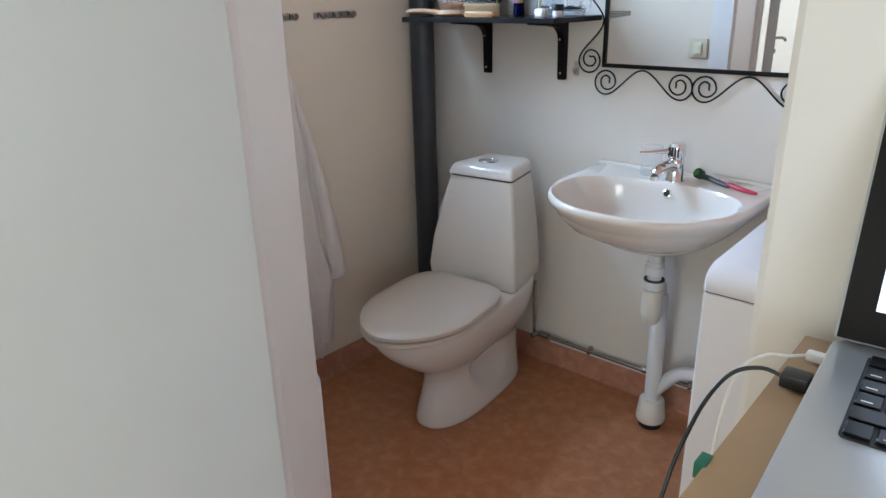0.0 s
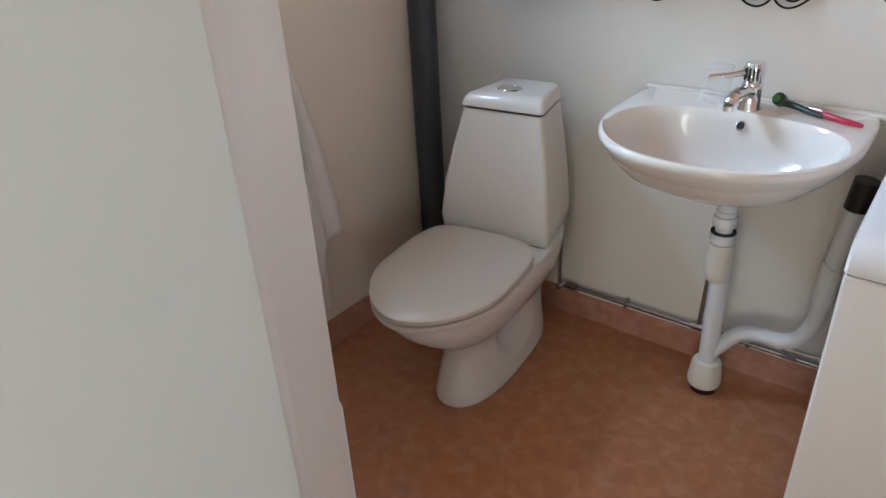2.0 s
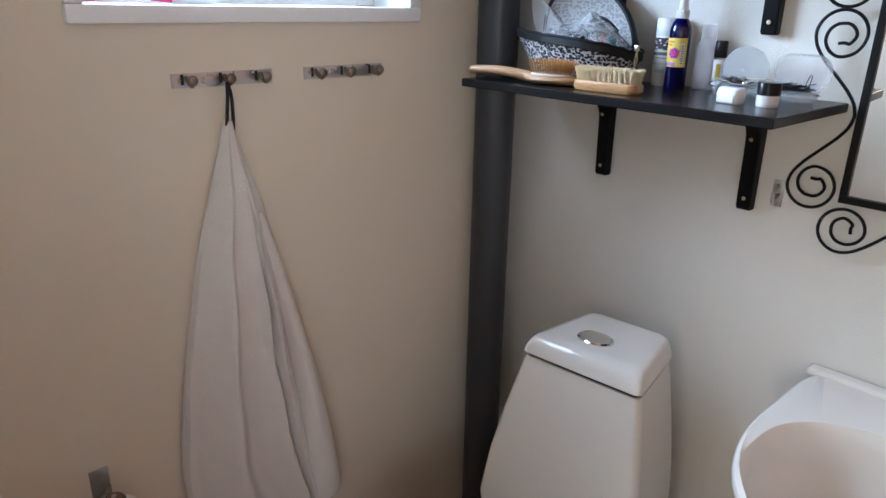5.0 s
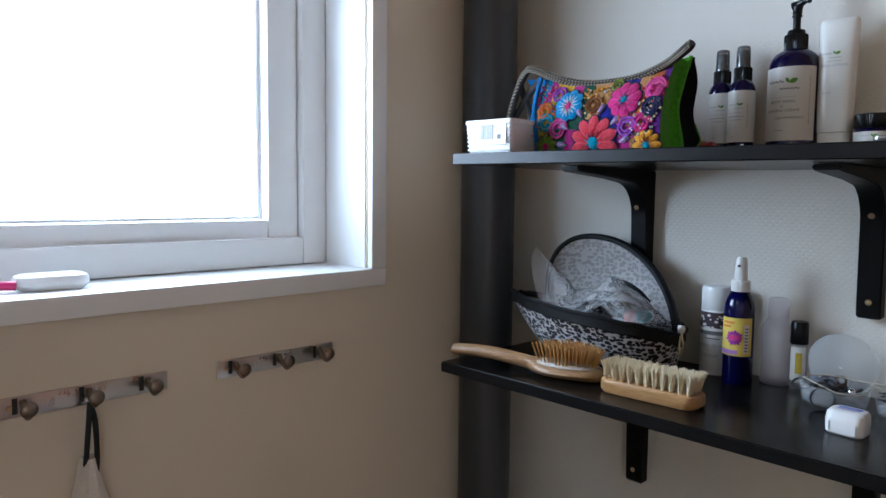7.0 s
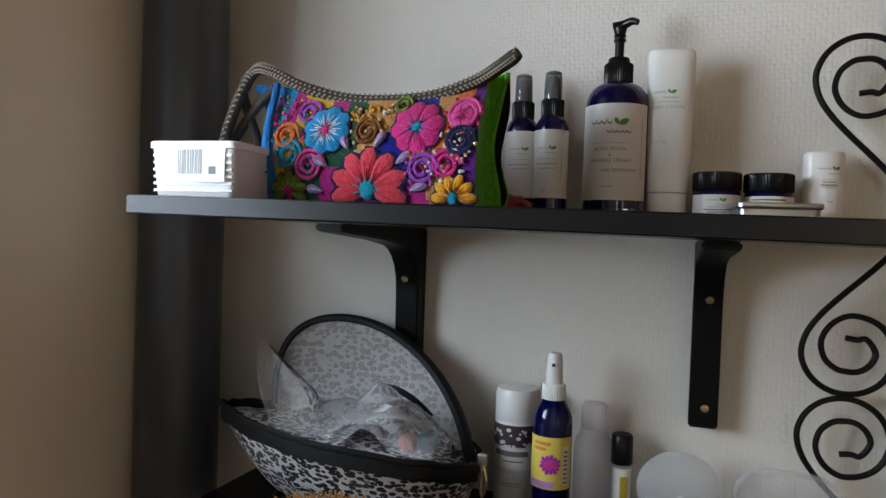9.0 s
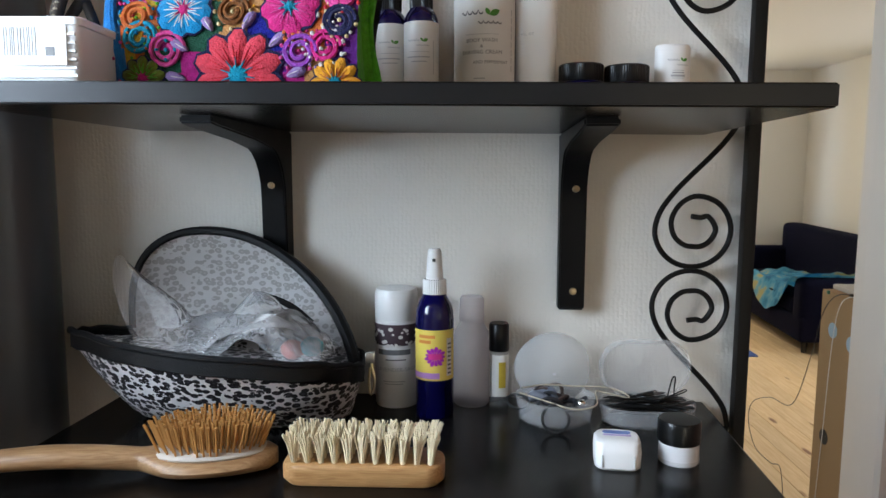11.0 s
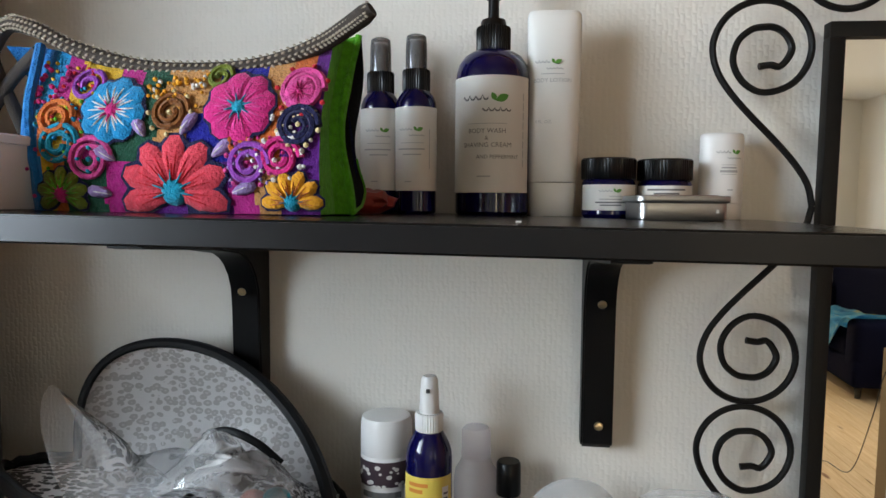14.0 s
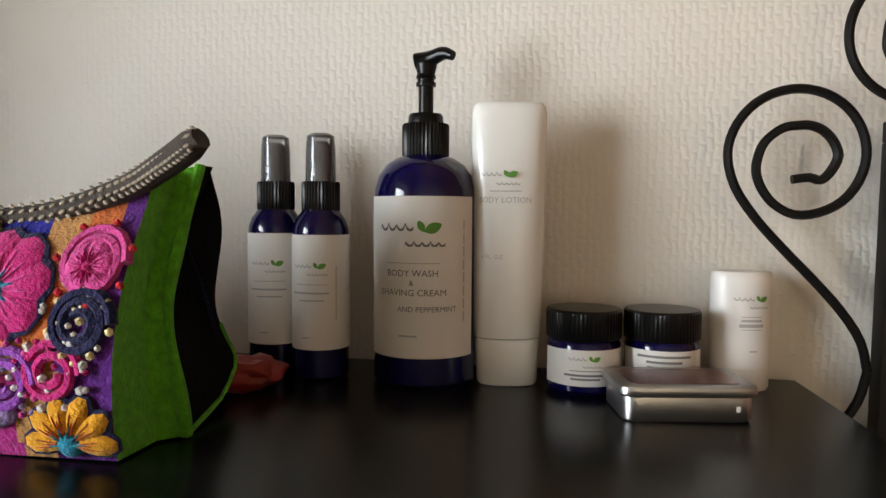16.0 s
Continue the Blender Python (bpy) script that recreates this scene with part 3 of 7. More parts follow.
def drain_pipes():
    t = thing("basin_drain", "white plastic basin drain pipes with bottle trap", "drain pipe", (-0.661, 0, 0))
    part("tailpiece", lathe([(0.020, 0.50), (0.020, 0.585), (0.024, 0.587), (0.024, 0.60), (0.021, 0.602), (0.021, 0.622)], 24, centre=(0.016, 1.745, 0)), DRAIN_PLASTIC, t)
    for z in (0.515, 0.560):
        part("nut", lathe([(0.025, 0), (0.029, 0.003), (0.029, 0.024), (0.026, 0.028)], 24, centre=(0.016, 1.745, z)), DRAIN_PLASTIC, t)
    part("washer_ring", lathe([(0.0295, 0), (0.0295, 0.004)], 24, centre=(0.016, 1.745, 0.543)), DARK, t)
    part("bottle_trap", lathe([(0.016, 0.405), (0.024, 0.412), (0.030, 0.44), (0.031, 0.47), (0.028, 0.50), (0.029, 0.515)], 28, centre=(0.016, 1.745, 0)), CREAM_PLASTIC, t)
    part("bend", tube(curve_points([(0.016, 1.760, 0.50), (0.012, 1.79, 0.512), (0.0, 1.825, 0.498), (0.0, 1.838, 0.46), (0.002, 1.838, 0.40)], 6), 0.020, 16), DRAIN_PLASTIC, t)
    part("down_pipe", tube([(0.002, 1.838, 0.46), (0.006, 1.838, 0.06)], 0.0245, 22), DRAIN_PLASTIC, t)
    part("branch", tube(curve_points([(0.006, 1.838, 0.120), (0.030, 1.850, 0.150), (0.070, 1.862, 0.196), (0.120, 1.864, 0.212), (0.175, 1.865, 0.214), (0.212, 1.866, 0.236), (0.236, 1.867, 0.290), (0.243, 1.867, 0.370)], 5), 0.021, 18), DRAIN_PLASTIC, t)
    part("standpipe", tube([(0.243, 1.867, 0.350), (0.246, 1.866, 0.460), (0.247, 1.866, 0.462)], 0.0255, 18), DRAIN_PLASTIC, t)
    part("standpipe", tube([(0.246, 1.866, 0.455), (0.262, 1.863, 0.625)], 0.021, 18), DRAIN_PLASTIC, t)
    part("hose_collar", tube([(0.262, 1.863, 0.618), (0.270, 1.862, 0.690)], 0.027, 18), BLACK_PLASTIC, t, "black rubber hose collar")
    part("floor_cuff", lathe([(0.040, 0.018), (0.044, 0.022), (0.046, 0.032), (0.040, 0.088), (0.036, 0.098), (0.027, 0.101)], 30, centre=(0.006, 1.838, 0)), CREAM_PLASTIC, t)
    part("gasket", lathe([(0.037, 0.0), (0.037, 0.019)], 28, centre=(0.006, 1.838, 0)), BLACK_PLASTIC, t)


def water_pipes():
    t = thing("water_pipes", "chromed water pipes running above the skirting", "pipe")
    y = YN - 0.022
    part("low_pipe", tube([(-1.16, y, 0.118), (0.05, y, 0.112)], 0.0075, 12), PIPE_CHROME, t)
    part("upper_pipe", tube([(-0.62, y - 0.002, 0.140), (0.05, y - 0.002, 0.137)], 0.0065, 12), PIPE_CHROME, t)
    part("basin_riser", tube([(-0.722, y, 0.118), (-0.705, y - 0.01, 0.60)], 0.006, 12), PIPE_CHROME, t)
    part("toilet_riser", tube(curve_points([(-1.160, y, 0.118), (-1.18, y, 0.118), (-1.185, y, 0.135), (-1.185, y, 0.33)], 5), 0.006, 12), PIPE_CHROME, t)
    for x in (-1.14, -0.722, -0.47):
        bm = tube([(x - 0.020, y, 0.118), (x + 0.020, y, 0.118)], 0.012, 6)
        part("fitting", bm, PIPE_CHROME, t)
    part("valve", tube(curve_points([(-1.165, y, 0.12), (-1.175, y - 0.03, 0.118)], 4), 0.010, 10), PIPE_CHROME, t)
    for x in (-0.95, -0.58, -0.30):
        part("clip", box(x - 0.006, x + 0.006, y - 0.006, YN + 0.002, 0.104, 0.128, 0.002), PIPE_CHROME, t)
    part("pipe_strip", box(-1.12, 0.05, YN - 0.012, YN - 0.001, 0.093, 0.106, 0.003), TRIM_PAINT, t, "white painted strip behind the pipes")


def washing_machine():
    t = thing("washing_machine", "white top-loading washing machine with dark display", "washing machine", (-0.345, 1.288, 0))
    part("body", box(0.0, 0.40, 0.0, 0.60, 0.02, 0.748, 0.006, 3), WASHER_WHITE, t)
    part("seam", box(0.004, 0.396, 0.004, 0.59, 0.747, 0.753), DARK, t)
    side = [(-0.002, 0.752), (-0.004, 0.760), (-0.002, 0.785), (0.010, 0.801), (0.035, 0.808), (0.30, 0.812), (0.46, 0.816), (0.50, 0.828), (0.60, 0.858), (0.606, 0.85), (0.606, 0.752)]
    rings = []
    for x, e in ((-0.001, 0.008), (0.004, 0.002), (0.014, 0.0), (0.386, 0.0), (0.396, 0.002), (0.401, 0.008)):
        rings.append([(x, max(y, e - 0.004), min(z, 0.86 - e) if z > 0.76 else z) if e == 0 else (x, y + (e if y < 0.1 else -e), z - (e if z > 0.77 else 0)) for y, z in side])
    bm = loft(rings)
    bmesh.ops.recalc_face_normals(bm, faces=bm.faces)
    part("top_cover", bm, WASHER_WHITE, t)
    part("lid_groove", box(0.02, 0.38, 0.455, 0.458, 0.812, 0.817), DARK, t)
    # Raised block stands for the grip recess; its grey is painted shade.
    grip = box(0.105, 0.20, -0.0055, 0.012, 0.767, 0.797, 0.003)
    part("lid_grip", grip, plain("shaded_grey_plastic", (0.42, 0.42, 0.42), 0.4), t, "lid grip recess with its shade painted grey")
    part("grip_bar", box(0.102, 0.203, -0.008, 0.0, 0.781, 0.787, 0.002), WASHER_WHITE, t)
    disp = part("display", box(-0.03, 0.05, -0.018, 0.018, 0.0, 0.002, 0.0008), BLACK_PLASTIC, t, "small black display")
    disp.matrix_local = pose(0.085, 0.558, 0.8465, 16.5, 0, 0)
    for k in range(3):
        b = part("button", lathe([(0.006, 0), (0.006, 0.002), (0.004, 0.003)], 14), plain("grey_button", (0.5, 0.5, 0.5), 0.4), t)
        b.matrix_local = pose(0.065 + 0.022 * k, 0.520, 0.8345, 16.5, 0, 0)
    for x in (0.04, 0.36):
        for y in (0.05, 0.55):
            part("foot", lathe([(0.02, 0), (0.02, 0.012), (0.012, 0.022)], 16, centre=(x, y, 0)), BLACK_PLASTIC, t)


# ---- shelves, brackets and mirror ----


def shelf(label, outline, at, turn, thick):
    """A laminated board with a thin edge band along its front and one end."""
    t = thing("wall_shelf", label, "shelf")
    t.matrix_world = pose(*at, 0, turn, 0)
    part("board", slab(outline, -thick, 0, edge=0.0010), SHELF_BLACK, t, smooth=False)
    (xa, ya), (xb, yb) = outline[0], outline[1]
    bm = loft([[(xa - 0.0004, ya - 0.0012, z), (xb + 0.0004, yb - 0.0012, z), (xb + 0.0004, yb + 0.0008, z), (xa - 0.0004, ya + 0.0008, z)] for z in (-thick + 0.0012, -0.0012)])
    bmesh.ops.recalc_face_normals(bm, faces=bm.faces)
    part("edge_band", bm, EDGE_BAND, t, "slightly worn front edge", smooth=False)
    (xc, yc) = outline[2]
    bm = loft([[(xb + 0.0010, yb, z), (xc + 0.0010, yc, z), (xc - 0.0006, yc, z), (xb - 0.0006, yb, z)] for z in (-thick + 0.0012, -0.0012)])
    bmesh.ops.recalc_face_normals(bm, faces=bm.faces)
    part("end_band", bm, EDGE_BAND, t, smooth=False)
    return t


def bracket(x, ztop, zbot, reach, screws):
    t = thing("shelf_bracket", "black lacquered shelf bracket screwed to the wall", "bracket", (x, YN, 0), group="shelf brackets")
    w, leg = 0.0128, 0.025
    prof = [(-0.001, ztop), (-reach, ztop), (-reach, ztop - 0.006), (-reach + 0.012, ztop - 0.0075)]
    y1, z1 = -leg - 0.050, ztop - 0.0175
    prof += [(y1 - 0.03, ztop - 0.0135), (y1, z1)]
    for k in range(1, 6):
        a = k / 6 * math.pi / 2
        prof.append((y1 + 0.050 * math.sin(a), z1 - 0.048 * (1 - math.cos(a))))
    prof += [(-leg, z1 - 0.051), (-leg + 0.004, zbot + 0.004), (-leg + 0.008, zbot), (-0.001, zbot)]
    bm = loft([[(-w, y, z) for y, z in prof], [(w, y, z) for y, z in prof]])
    bmesh.ops.recalc_face_normals(bm, faces=bm.faces)
    bmesh.ops.bevel(bm, geom=[e for e in bm.edges if len(e.link_faces) == 2 and e.calc_face_angle() > 1.2], offset=0.0015, segments=2, affect="EDGES")
    part("arm", bm, BRACKET_BLACK, t)
    for z in screws:
        s = part("screw", lathe([(0.0033, 0), (0.0037, 0.001), (0.0028, 0.0022), (0.001, 0.0026)], 14), BRASS, t, "brass screw head")
        s.matrix_local = pose(0.001, -leg + 0.0012 - (0.0095 if z == screws[0] else 0), z, 90 if z != screws[0] else 112, 0, 0)


UP, LOW, THICK = 1.5455, 1.258, 0.0150
EDGE_BAND = plain("black_edge_band", (0.0055, 0.0052, 0.0055), 0.34, 0, 0.3, 90, spec=0.25)
shelf("upper black laminate wall shelf holding bottles", [(-0.285, 1.705), (0.283, 1.706), (0.283, YN - 0.002), (-0.285, YN - 0.002)], (-1.275, 0, UP), 0.69, THICK)
shelf("lower black laminate wall shelf holding toiletries", [(-1.585, 1.712), (-0.988, 1.706), (-0.984, YN - 0.002), (-1.585, YN - 0.002)], (0, 0, LOW), 0, THICK)
bracket(-1.418, UP - THICK + 0.0012, 1.352, 0.20, (1.478, 1.39))
bracket(-1.120, UP - THICK - 0.0024, 1.354, 0.20, (1.475, 1.374))
bracket(-1.415, LOW - THICK - 0.0005, 1.064, 0.20, (1.19, 1.085))
bracket(-1.112, LOW - THICK - 0.0005, 1.058, 0.20, (1.185, 1.08))


def scroll_unit(length=0.118, r=0.036, gap=0.010):
    """Half of a wrought scroll: from the frame out in a wave, then curling inwards to a short tail."""
    c, ctrl = gap + r, []
    for k in range(7):
        f = k / 7
        e = f * f * (3 - 2 * f)
        ctrl.append((f * length, 0.004 + e * (gap + 2 * r - 0.004), 0))
    for k in range(27):
        f = k / 16
        a = -math.pi / 2 + f * 2 * math.pi
        rr = r * float(np.interp(f, (0, 0.5, 0.62, 0.75, 0.87, 1.0, 1.12, 1.25, 1.38, 1.5, 1.62), (1.0, 1.0, 0.97, 0.89, 0.70, 0.55, 0.47, 0.45, 0.53, 0.60, 0.52)))
        ctrl.append((length + rr * math.cos(a), c - rr * math.sin(a), 0))
    ctrl += [(length - 0.33 * r, c - 0.20 * r, 0), (length - 0.36 * r, c + 0.05 * r, 0)]
    return [(p.x, p.y) for p in curve_points(ctrl, 3)]


def mirror():
    x0, x1, z0, z1 = -0.962, -0.393, 1.106, 1.690
    t = thing("wall_mirror", "mirror in black wrought-iron frame with scrolls", "mirror", (x0, 1.964, z0))
    t.matrix_world = pose(x0, 1.9515, z0, 0.6, 0.3, 1.5)
    W, Hh, b = x1 - x0, z1 - z0, 0.0115
    bm = bmesh.new()
    box(0, W, -0.006, 0.006, 0, b, 0.001, bm=bm), box(0, W, -0.006, 0.006, Hh - b, Hh, 0.001, bm=bm)
    box(0, b, -0.006, 0.006, b, Hh - b, 0.001, bm=bm), box(W - b, W, -0.006, 0.006, b, Hh - b, 0.001, bm=bm)
    part("iron_frame", bm, IRON, t)
    part("mirror_glass", box(b - 0.001, W - b + 0.001, 0.000, 0.003, b - 0.001, Hh - b + 0.001), MIRROR, t)
    unit = scroll_unit()
    for side in range(4):
        span = Hh if side % 2 == 0 else W
        for mid in (span * 0.232, span * (0.766 if side % 2 == 0 else 0.772)):
            for sgn in (1, -1):
                pts = []
                for s, d in unit:
                    s = mid + sgn * s
                    pts.append(((-d, 0, s), (s, 0, Hh + d), (W + d, 0, s), (s, 0, -d))[side])
                part("scroll", tube(pts, 0.0026, 8), IRON, t)


def hook_rail(y0, y1, label, screw_side):
    t = thing("hook_rail", label, "hook rail", (XW, y0, 1.261), group="steel hook rails")
    L = y1 - y0
    part("plate", box(0.0005, 0.003, 0, L, 0, 0.022, 0.0006), STEEL, t)
    for f in (0.085 * 2.1, 0.5, 0.86):
        y = L * (0.14 if f < 0.2 else 0.505 if f < 0.6 else 0.87)
        bm = tube(curve_points([(0.002, y, 0.016), (0.012, y, 0.007), (0.022, y, 0.004), (0.027, y, 0.010), (0.026, y, 0.016)], 5), 0.0036, 10)
        bmesh.ops.create_uvsphere(bm, u_segments=14, v_segments=9, radius=0.0085, matrix=Matrix.Translation((0.027, y, 0.0125)) @ Matrix.Diagonal((0.6, 1, 1, 1)))
        part("hook", bm, HOOK_STEEL, t, "dark worn hook with a round knob")
        part("notch", box(0.0028, 0.0036, y - 0.010, y - 0.005, 0.004, 0.0205), DARK, t)
    for y in (0.012, L - 0.012):
        s = part("screw", lathe([(0.003, 0), (0.0025, 0.0012), (0.001, 0.0016)], 12), BRASS, t)
        s.matrix_local = pose(0.003, y, 0.011, 0, 90, 0)


def small_hook():
    t = thing("wall_hook", "small bent steel wall hook", "hook", (-1.064, YN, 1.095))
    part("plate", box(-0.009, 0.009, -0.003, 0.0, -0.022, 0.024, 0.0008), STEEL, t)
    part("prong", tube(curve_points([(0.002, -0.002, -0.002), (0.002, -0.016, -0.012), (0.002, -0.024, -0.010), (0.002, -0.026, 0.004)], 5), 0.0035, 10), STEEL, t)
    s = part("screw", lathe([(0.003, 0), (0.002, 0.0015)], 12), BRASS, t)
    s.matrix_local = pose(0, -0.003, 0.014, 90, 0, 0)


def roll_holder():
    t = thing("toilet_roll_holder", "bent steel toilet roll holder with a thin paper roll", "roll holder", (XW, 0.995, 0.56))
    part("plate", box(0.0005, 0.003, -0.014, 0.017, -0.05, 0.090, 0.001), STEEL, t)
    part("arm", tube(curve_points([(0.003, 0.0, -0.058), (0.03, 0.002, -0.066), (0.060, 0.004, -0.066), (0.066, 0.004, -0.05), (0.066, 0.004, 0.075)], 5), 0.004, 10), STEEL, t)
    ps = plain("soft_paper", (0.78, 0.76, 0.72), 0.9, 0, 0.04, 20, 0.0005, 200)
    part("paper_roll", lathe([(0.020, -0.048), (0.034, -0.050), (0.036, -0.046), (0.036, 0.046), (0.034, 0.050), (0.020, 0.048)], 32, centre=(0.066, 0.004, 0)), ps, t, "nearly used-up white paper roll")
    part("core_end", lathe([(0.014, 0.030), (0.017, 0.034), (0.017, 0.066), (0.013, 0.072)], 24, centre=(0.066, 0.004, 0)), plain("grey_brown_card_core", (0.15, 0.11, 0.085), 0.7), t, "grey-brown cardboard core")
    part("paper_tail", tube(curve_points([(0.035, -0.030, 0.03), (0.022, -0.036, 0.0), (0.030, -0.030, -0.035)], 5), 0.006, 8), ps, t)


def towel():
    t = thing("bath_towel", "off-white bath towel hung by its black loop", "towel", (XW, 1.276, 0))
    tm, n, l, b = material("off_white_terry", 0.95)
    v = coords(n, l)
    l.new(mixed(n, l, noise_tex(n, l, v, 9, 4.0), (0.76, 0.69, 0.62), (0.86, 0.80, 0.73)), b.inputs["Base Color"])
    bumped(n, l, b, noise_tex(n, l, v, 420, 2.0), 0.9, 0.003)
    b.inputs["Sheen Weight"].default_value = 0.3
    # the hanging cloth: left edge, right edge and folds at each height
    lev = [(1.205, -0.006, 0.008), (1.15, -0.020, 0.022), (1.05, -0.052, 0.050), (0.92, -0.088, 0.080), (0.75, -0.122, 0.112), (0.60, -0.142, 0.140), (0.50, -0.140, 0.158), (0.42, -0.120, 0.168), (0.34, -0.085, 0.120), (0.24, -0.020, 0.085), (0.16, 0.020, 0.062), (0.115, 0.034, 0.044)]
    cols = 44
    front, back = [], []
    for z, a, c in lev_fine(lev, 40):
        w = c - a
        rowf, rowb = [], []
        for k in range(cols + 1):
            f = k / cols
            y = a + w * f
            fold = 0.5 + 0.5 * math.cos(f * 2 * math.pi * 2.6 + 0.7 + z * 0.8)
            crease = 1.5 * math.exp(-((f - 0.70 - 0.03 * math.sin(z * 5)) / 0.020) ** 2) * min(1, max(0, (1.12 - z) * 6)) + 0.7 * math.exp(-((f - 0.40 - 0.04 * math.sin(z * 4 + 1)) / 0.05) ** 2)
            depth = 0.020 + min(1, w / 0.20) * (0.034 * fold ** 1.5 - 0.022 * crease + 0.004 * math.sin(f * 31 + z * 9) * math.sin(z * 7)) + 0.016 * math.sin(math.pi * f)
            depth *= min(1.0, 0.35 + (1.22 - z) * 2.2)
            edge = min(1.0, 6 * f, 6 * (1 - f)) ** 0.5
            rowf.append((0.006 + depth * (0.25 + 0.75 * edge), y + 0.002 * math.sin(z * 31), z))
            rowb.append((0.003, y, z))
        front.append(rowf)
        back.append(rowb)
    rings = [f + bk[::-1] for f, bk in zip(front, back)]
    part("cloth", loft(rings), tm, t)
    # the flap that is folded back over the outer edge
    fl = []
    for z, a, c, d in ((1.04, 0.030, 0.045, 0.002), (0.95, 0.048, 0.070, 0.010), (0.84, 0.062, 0.096, 0.024), (0.70, 0.078, 0.130, 0.034), (0.58, 0.082, 0.152, 0.042), (0.48, 0.086, 0.168, 0.046), (0.42, 0.088, 0.178, 0.046), (0.402, 0.092, 0.180, 0.036)):
        ring = []
        for k in range(13):
            q = k / 12
            ring.append((0.020 + d * math.sin(math.pi * q) ** 0.6 + 0.006, a + (c - a) * q, z + 0.006 * q))
        for k in range(13):
            q = 1 - k / 12
            ring.append((0.016 + 0.4 * d * math.sin(math.pi * q), a + (c - a) * q, z + 0.004))
        fl.append(ring)
    part("folded_flap", loft(fl), tm, t)
    lf = []
    for z, a, c in ((0.44, 0.045, 0.125), (0.35, 0.055, 0.135), (0.25, 0.065, 0.130), (0.17, 0.070, 0.118), (0.150, 0.078, 0.108)):
        lf.append([(0.012 + 0.012 * math.sin(math.pi * k / 10), a + (c - a) * k / 10, z) for k in range(11)] + [(0.004, a + (c - a) * (1 - k / 10), z) for k in range(11)])
    part("back_layer", loft(lf), tm, t)
    lf = []
    for z, a, c in ((0.45, -0.110, 0.02), (0.38, -0.095, 0.02), (0.31, -0.080, 0.02), (0.265, -0.05, 0.02), (0.25, -0.02, 0.01)):
        lf.append([(0.010 + 0.008 * math.sin(math.pi * k / 10), a + (c - a) * k / 10, z) for k in range(11)] + [(0.004, a + (c - a) * (1 - k / 10), z) for k in range(11)])
    part("back_layer", loft(lf), tm, t)
    part("hem", tube([(x + 0.001, y, z) for z, a, c in lev_fine(lev, 40) for x, y in ((0.008, a + 0.001),)], 0.003, 6), tm, t)
    bk = plain("black_tape", (0.012, 0.012, 0.013), 0.8)
    for dy in (-0.004, 0.007):
        part("loop", tube(curve_points([(0.020, 0.0, 1.268), (0.022, dy * 0.6, 1.245), (0.016, dy, 1.205), (0.012, dy, 1.185)], 5), 0.003, 8), bk, t, "black hanging loop")


def lev_fine(lev, n):
    out = []
    pts = curve_points([Vector((a, c, z)) for z, a, c in lev], 6)
    step = (len(pts) - 1) / (n - 1)
    for k in range(n):
        p = pts[round(k * step)]
        out.append((p.z, p.x, p.y))
    return out


def leaning_board():
    t = thing("white_board", "thin white board standing against the wall", "board", (-1.13, 0.757, 0.0))
    o = [(x, y) for x, y in rounded_rect(0.34, 0.565, 0.02, 5, 0, 0.2825)]
    b = part("panel", slab(o, 0, 0.016, edge=0.003), WHITE_PLASTIC, t)
    b.matrix_local = pose(0, 0.018, 0, 90, 0, 0)
    rim = part("rim", tube([(x, y, 0.017) for x, y in [(x * 0.95, 0.2825 + (y - 0.2825) * 0.97) for x, y in o]], 0.003, 8, closed=True), DARK, t, "dark edge line")
    rim.matrix_local = pose(0, 0.037, 0, 90, 0, 0)


riser_pipe()
toilet()
basin()
tap()
drain_pipes()
water_pipes()
washing_machine()
mirror()
hook_rail(1.193, 1.367, "steel rail with three hooks, one holding a towel", 0)
hook_rail(1.430, 1.603, "steel rail with three empty hooks", 0)
small_hook()
roll_holder()
towel()
leaning_board()

# light switch beside the doorway
sw = thing("light_switch", "square yellowed plastic light switch", "light switch", (-1.078, YS, 1.05))
part("plate", box(-0.04, 0.04, 0.0, 0.012, -0.04, 0.04, 0.003), plain("yellowed_plastic", (0.66, 0.60, 0.42), 0.35), sw)
rk = part("rocker", box(-0.018, 0.018, 0.0, 0.008, -0.026, 0.026, 0.002), plain("pale_yellow_plastic", (0.72, 0.67, 0.50), 0.35), sw)
rk.matrix_local = pose(0, 0.010, 0, 6, 0, 0)

# ---- toiletries: materials ----


def blue_glass():
    m, n, l, b = material("cobalt_blue_bottle", 0.06)
    b.inputs["Specular IOR Level"].default_value = 0.45
    v = coords(n, l)
    l.new(mixed(n, l, noise_tex(n, l, v, 30, 2.0), (0.0016, 0.0014, 0.026), (0.004, 0.0035, 0.060)), b.inputs["Base Color"])
    return m


COBALT = blue_glass()
BLACK_CAP = plain("black_ribbed_cap", (0.0032, 0.0032, 0.0032), 0.30, 0, 0.2, 40, spec=0.26)
PAPER = plain("white_paper_label", (0.74, 0.72, 0.68), 0.42, 0, 0.03, 20)
INK = plain("grey_label_ink", (0.16, 0.16, 0.16), 0.6)
PALE_INK = plain("pale_label_ink", (0.42, 0.42, 0.42), 0.6)
LEAF = plain("green_leaf_ink", (0.09, 0.27, 0.03), 0.6)
LOTION = plain("milky_plastic_bottle", (0.80, 0.79, 0.75), 0.22, 0, 0.03, 12)
SMOKED = glass_material("smoky_clear_cap", (0.62, 0.62, 0.63), 0.05, 0.86, 1.5)
SMOKED_SOLID = plain("smoky_grey_cap", (0.035, 0.035, 0.036), 0.2)
FROST = frosted_material("frosted_clear_plastic", (0.90, 0.91, 0.92), 0.76)
FROST_LILAC = frosted_material("frosted_lilac_plastic", (0.90, 0.85, 0.94), 0.68)
